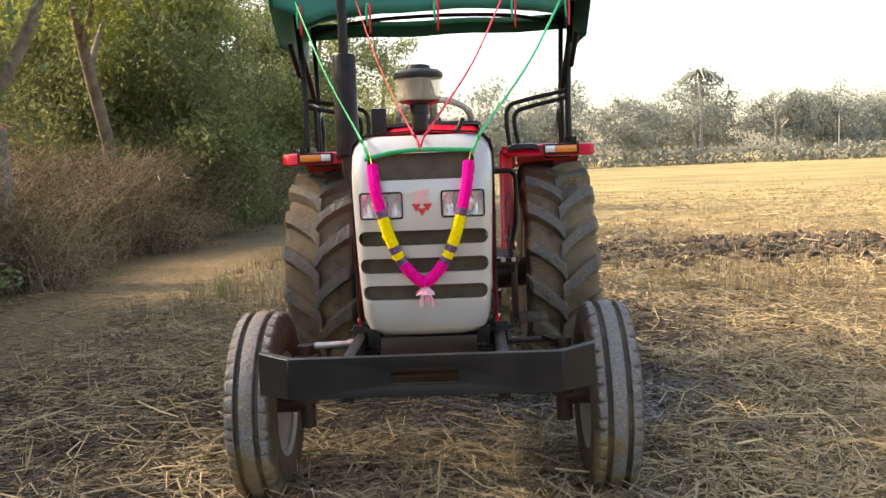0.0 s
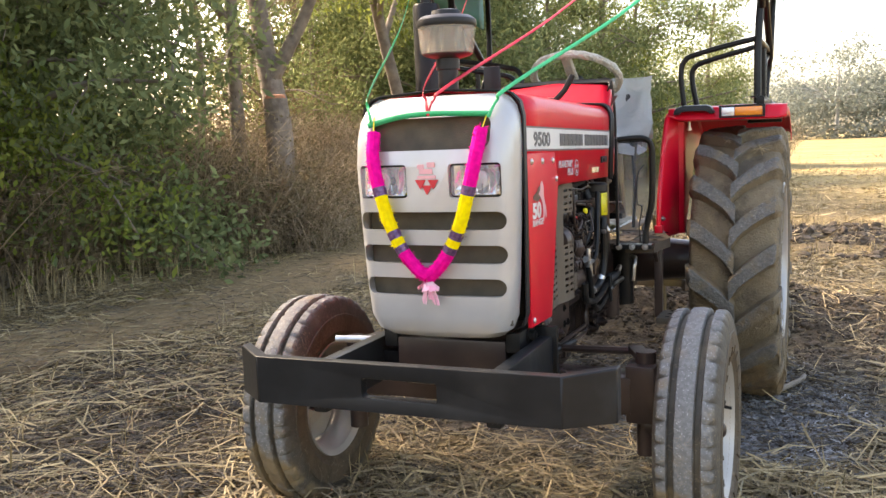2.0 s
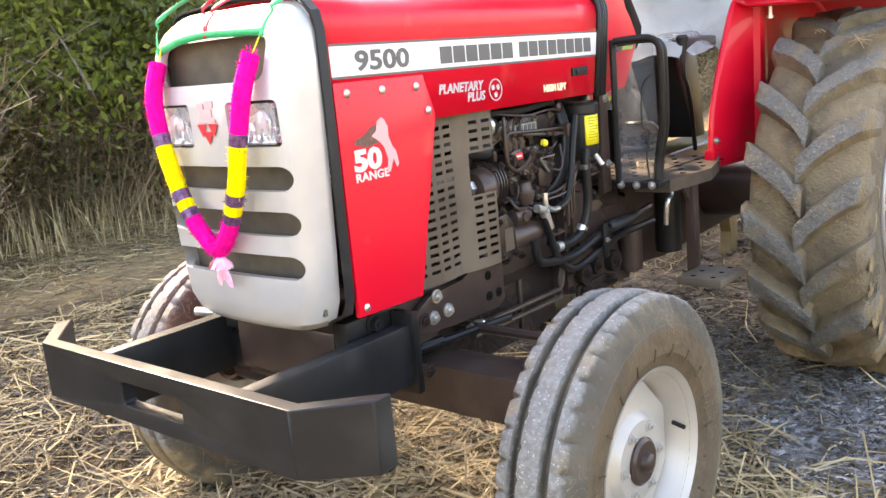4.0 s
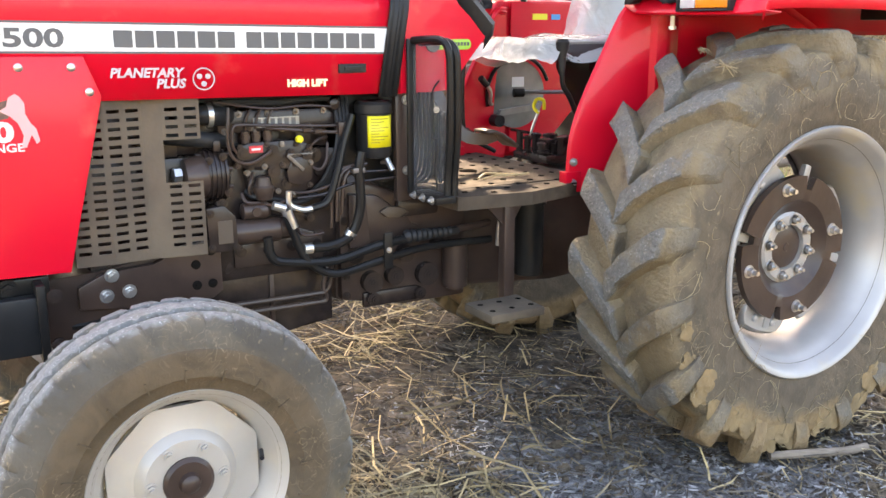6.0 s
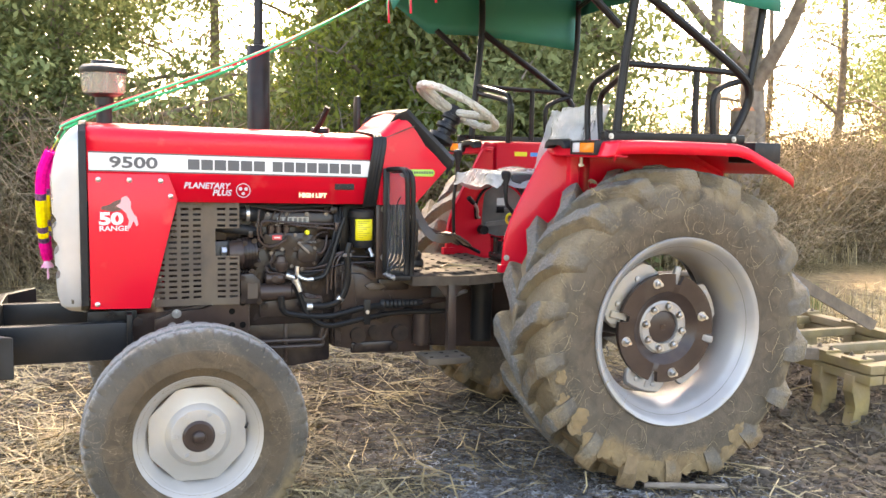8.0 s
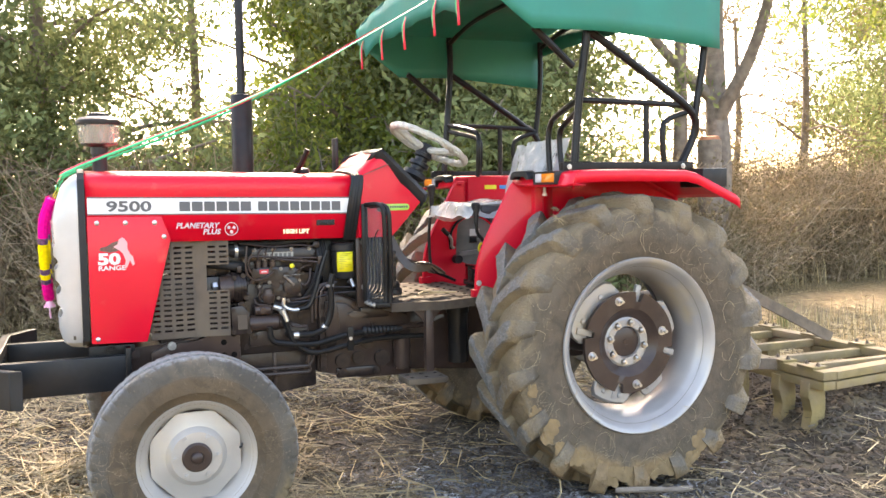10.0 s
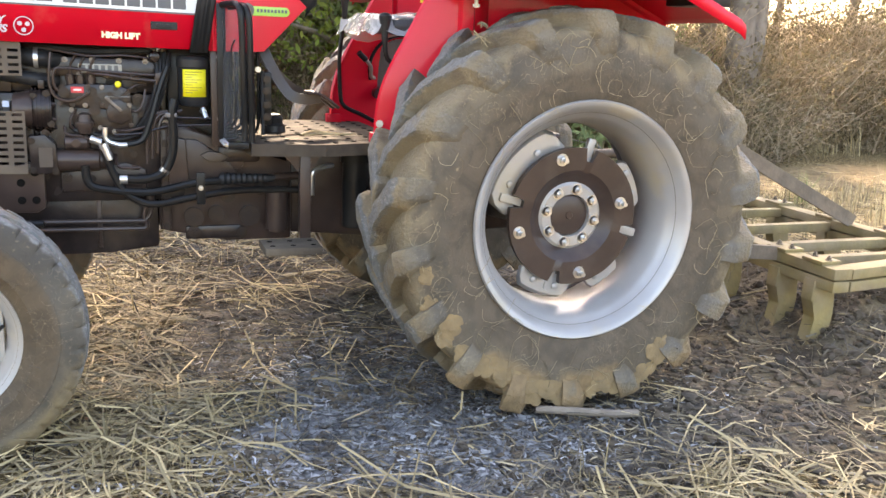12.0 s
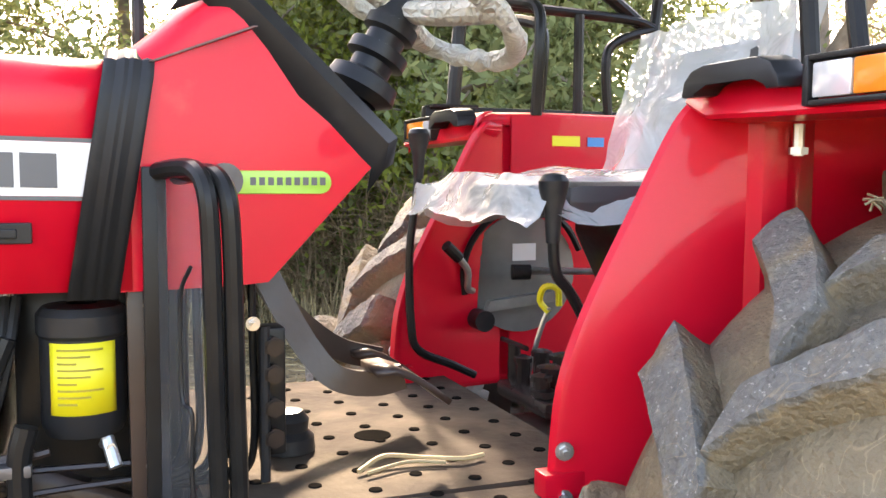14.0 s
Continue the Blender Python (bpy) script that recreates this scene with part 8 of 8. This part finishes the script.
def bush(height, radius, twigs, leaves, seed, leaf, label):
    b = thing("bush", (0, 0, 0), label, "bush", "bushes of the hedge")
    r = random.Random(seed)
    bm = B()
    ends = []
    for i in range(twigs):
        a, q = r.uniform(0, 6.28), radius * math.sqrt(r.random()) * 0.7
        p = Vector((q * math.cos(a), q * math.sin(a), -0.03))
        h = height * r.uniform(0.35, 1.0)
        d = Vector((math.cos(a) * r.uniform(-0.2, 0.8) + r.gauss(0, 0.25), math.sin(a) * r.uniform(-0.2, 0.8) + r.gauss(0, 0.25), 1)) * h
        e = p + d + Vector((0, 0, -0.12 * h))
        mid = p + d * 0.55 + Vector((r.gauss(0, 0.08), r.gauss(0, 0.08), 0.05 * h))
        tube(bm, [p, mid, e], r.uniform(0.004, 0.010), 3, 3, 1.0, 0.4)
        for k in range(3):
            s = p.lerp(mid, r.random()) if k == 0 else mid.lerp(e, r.random())
            g = s + Vector((r.gauss(0, 1), r.gauss(0, 1), r.gauss(0.3, 0.6))) * 0.22
            tube(bm, [s, g], 0.003, 3, 1)
            ends += [tuple(g), tuple(s.lerp(g, 0.5))]
    part("twig_tangle", bm, TWIG, b, smooth=0)
    v, f = leaf_cloud(ends, leaves, 0.10, (0.014, 0.034), 0.2)
    c = mesh_from("foliage", v, f, leaf)
    c.parent = b
    return b


bushes = [bush(2.2, 1.0, 260, 5, 11, LEAF_D, "dry brown thorny bush of the hedge"), bush(1.7, 1.1, 260, 6, 12, LEAF_D, "tangled dry shrub with withered leaves"), bush(1.5, 1.0, 200, 10, 13, LEAF_A, "green-leaved shrub in the hedge"), bush(1.0, 0.9, 190, 5, 14, LEAF_D, "low dry brush on the ground")]
bspots = []
rb = random.Random(5)
for i in range(34):
    y = -7.0 + i * 0.82
    x = -6.7 + 0.5 * math.sin(i * 1.3) + (0.05 * (y - 12) if y > 12 else 0) - (0.9 if -1 < y < 4 else 0)
    bspots.append((rb.choice((0, 0, 1, 1, 1)) if y > 4 else rb.choice((0, 1, 1, 0)), x, y))
    if i % 2 == 0:
        bspots.append((rb.choice((0, 1)), x - 1.5, y + 0.4))
    if i % 3 == 0 and (y > 4.5 or y < -2):
        bspots.append((3, x + 0.9, y + 0.2))
for i in range(10):
    bspots.append((rb.choice((0, 1, 2)), -6.2 + 0.55 * i, 20.5 + 1.3 * i))
used = set()
for k, x, y in bspots:
    m = pose(x, y, 0, 0, 0, rb.uniform(0, 360))
    if k in used:
        copy_thing(bushes[k], m)
    else:
        bushes[k].matrix_basis = m
        used.add(k)

# ---- far side of the field ----
def far_tree(height, spread, seed, label, palm=False):
    t = thing("far_tree", (0, 0, 0), label, "tree", "far tree line")
    r = random.Random(seed)
    bm = B()
    tube(bm, [(0, 0, -0.2), (0.2, 0.1, height * 0.3), (0.4, 0, height * 0.7)], 0.28, 6, 2, 1.0, 0.4)
    ends = []
    for i in range(46):
        a, q = r.uniform(0, 6.28), spread * math.sqrt(r.random())
        z = height * (0.30 + 0.68 * r.random() * (1 - 0.45 * (q / spread) ** 2))
        e = Vector((q * math.cos(a), q * math.sin(a), z))
        if i % 3 == 0:
            tube(bm, [(0.2, 0, height * 0.35), e * 0.6 + Vector((0, 0, height * 0.2)), e], 0.10, 4, 2, 1.0, 0.3)
        ends.append(tuple(e))
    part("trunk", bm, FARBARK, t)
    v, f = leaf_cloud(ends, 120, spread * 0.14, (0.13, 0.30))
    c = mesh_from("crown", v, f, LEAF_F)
    c.parent = t
    return t


far = [far_tree(11.5, 7.0, 31, "hazy broad tree beyond the field"), far_tree(9, 5.2, 32, "hazy rounded tree beyond the field"), far_tree(12.5, 6.0, 33, "hazy tall tree beyond the field"), far_tree(10.5, 4.6, 34, "hazy slender tree beyond the field"), far_tree(7.5, 5.6, 35, "hazy low tree beyond the field")]
used = set()
rf = random.Random(9)
for i in range(36):
    x = -42 + i * 5.3 + rf.uniform(-2, 2)
    y = 112 + 0.42 * max(0, x) + rf.uniform(-8, 14)
    k = rf.choice((0, 1, 1, 2, 3, 3, 4, 4))
    m = pose(x, y, 0, 0, 0, rf.uniform(0, 360))
    if k in used:
        copy_thing(far[k], m)
    else:
        far[k].matrix_basis = m
        used.add(k)
palm = thing("palm_tree", (0, 0, 0), "hazy palm rising above the far trees", "palm tree")
part("trunk", tube(B(), [(0, 0, 0), (0.3, 0, 9), (0.2, 0, 17.5)], 0.22, 6, 3), FARBARK, palm)
bm = B()
for i in range(18):
    a = i * 2.4
    d = Vector((math.cos(a), math.sin(a), 0))
    rows = []
    for k in range(6):
        t = k / 5
        p = Vector((0.2, 0, 17.5)) + d * 3.0 * t + Vector((0, 0, 1.6 * t * (0.4 + 0.6 * ((i * 5) % 4) / 3) - 2.4 * t * t))
        w = 0.45 * (1 - t) + 0.05
        u = d.cross(Vector((0, 0, 1))) * w
        rows.append([p - u - Vector((0, 0, 0.25)), p, p + u - Vector((0, 0, 0.25))])
    skin(bm, rows)
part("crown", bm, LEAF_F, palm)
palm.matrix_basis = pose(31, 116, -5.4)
# scrub and posts also take the colours with haze mixed in
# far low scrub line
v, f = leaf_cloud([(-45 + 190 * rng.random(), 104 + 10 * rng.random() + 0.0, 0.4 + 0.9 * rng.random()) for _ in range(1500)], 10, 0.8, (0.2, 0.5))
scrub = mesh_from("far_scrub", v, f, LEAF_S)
tagged(scrub, "hazy low scrub along the far field edge", "scrub", kind="stuff")
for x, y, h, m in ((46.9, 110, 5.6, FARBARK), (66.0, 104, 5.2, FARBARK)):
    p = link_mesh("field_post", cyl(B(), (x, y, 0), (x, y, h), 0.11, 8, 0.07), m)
    tagged(p, "pale slender post at the far field edge", "post", "field posts")
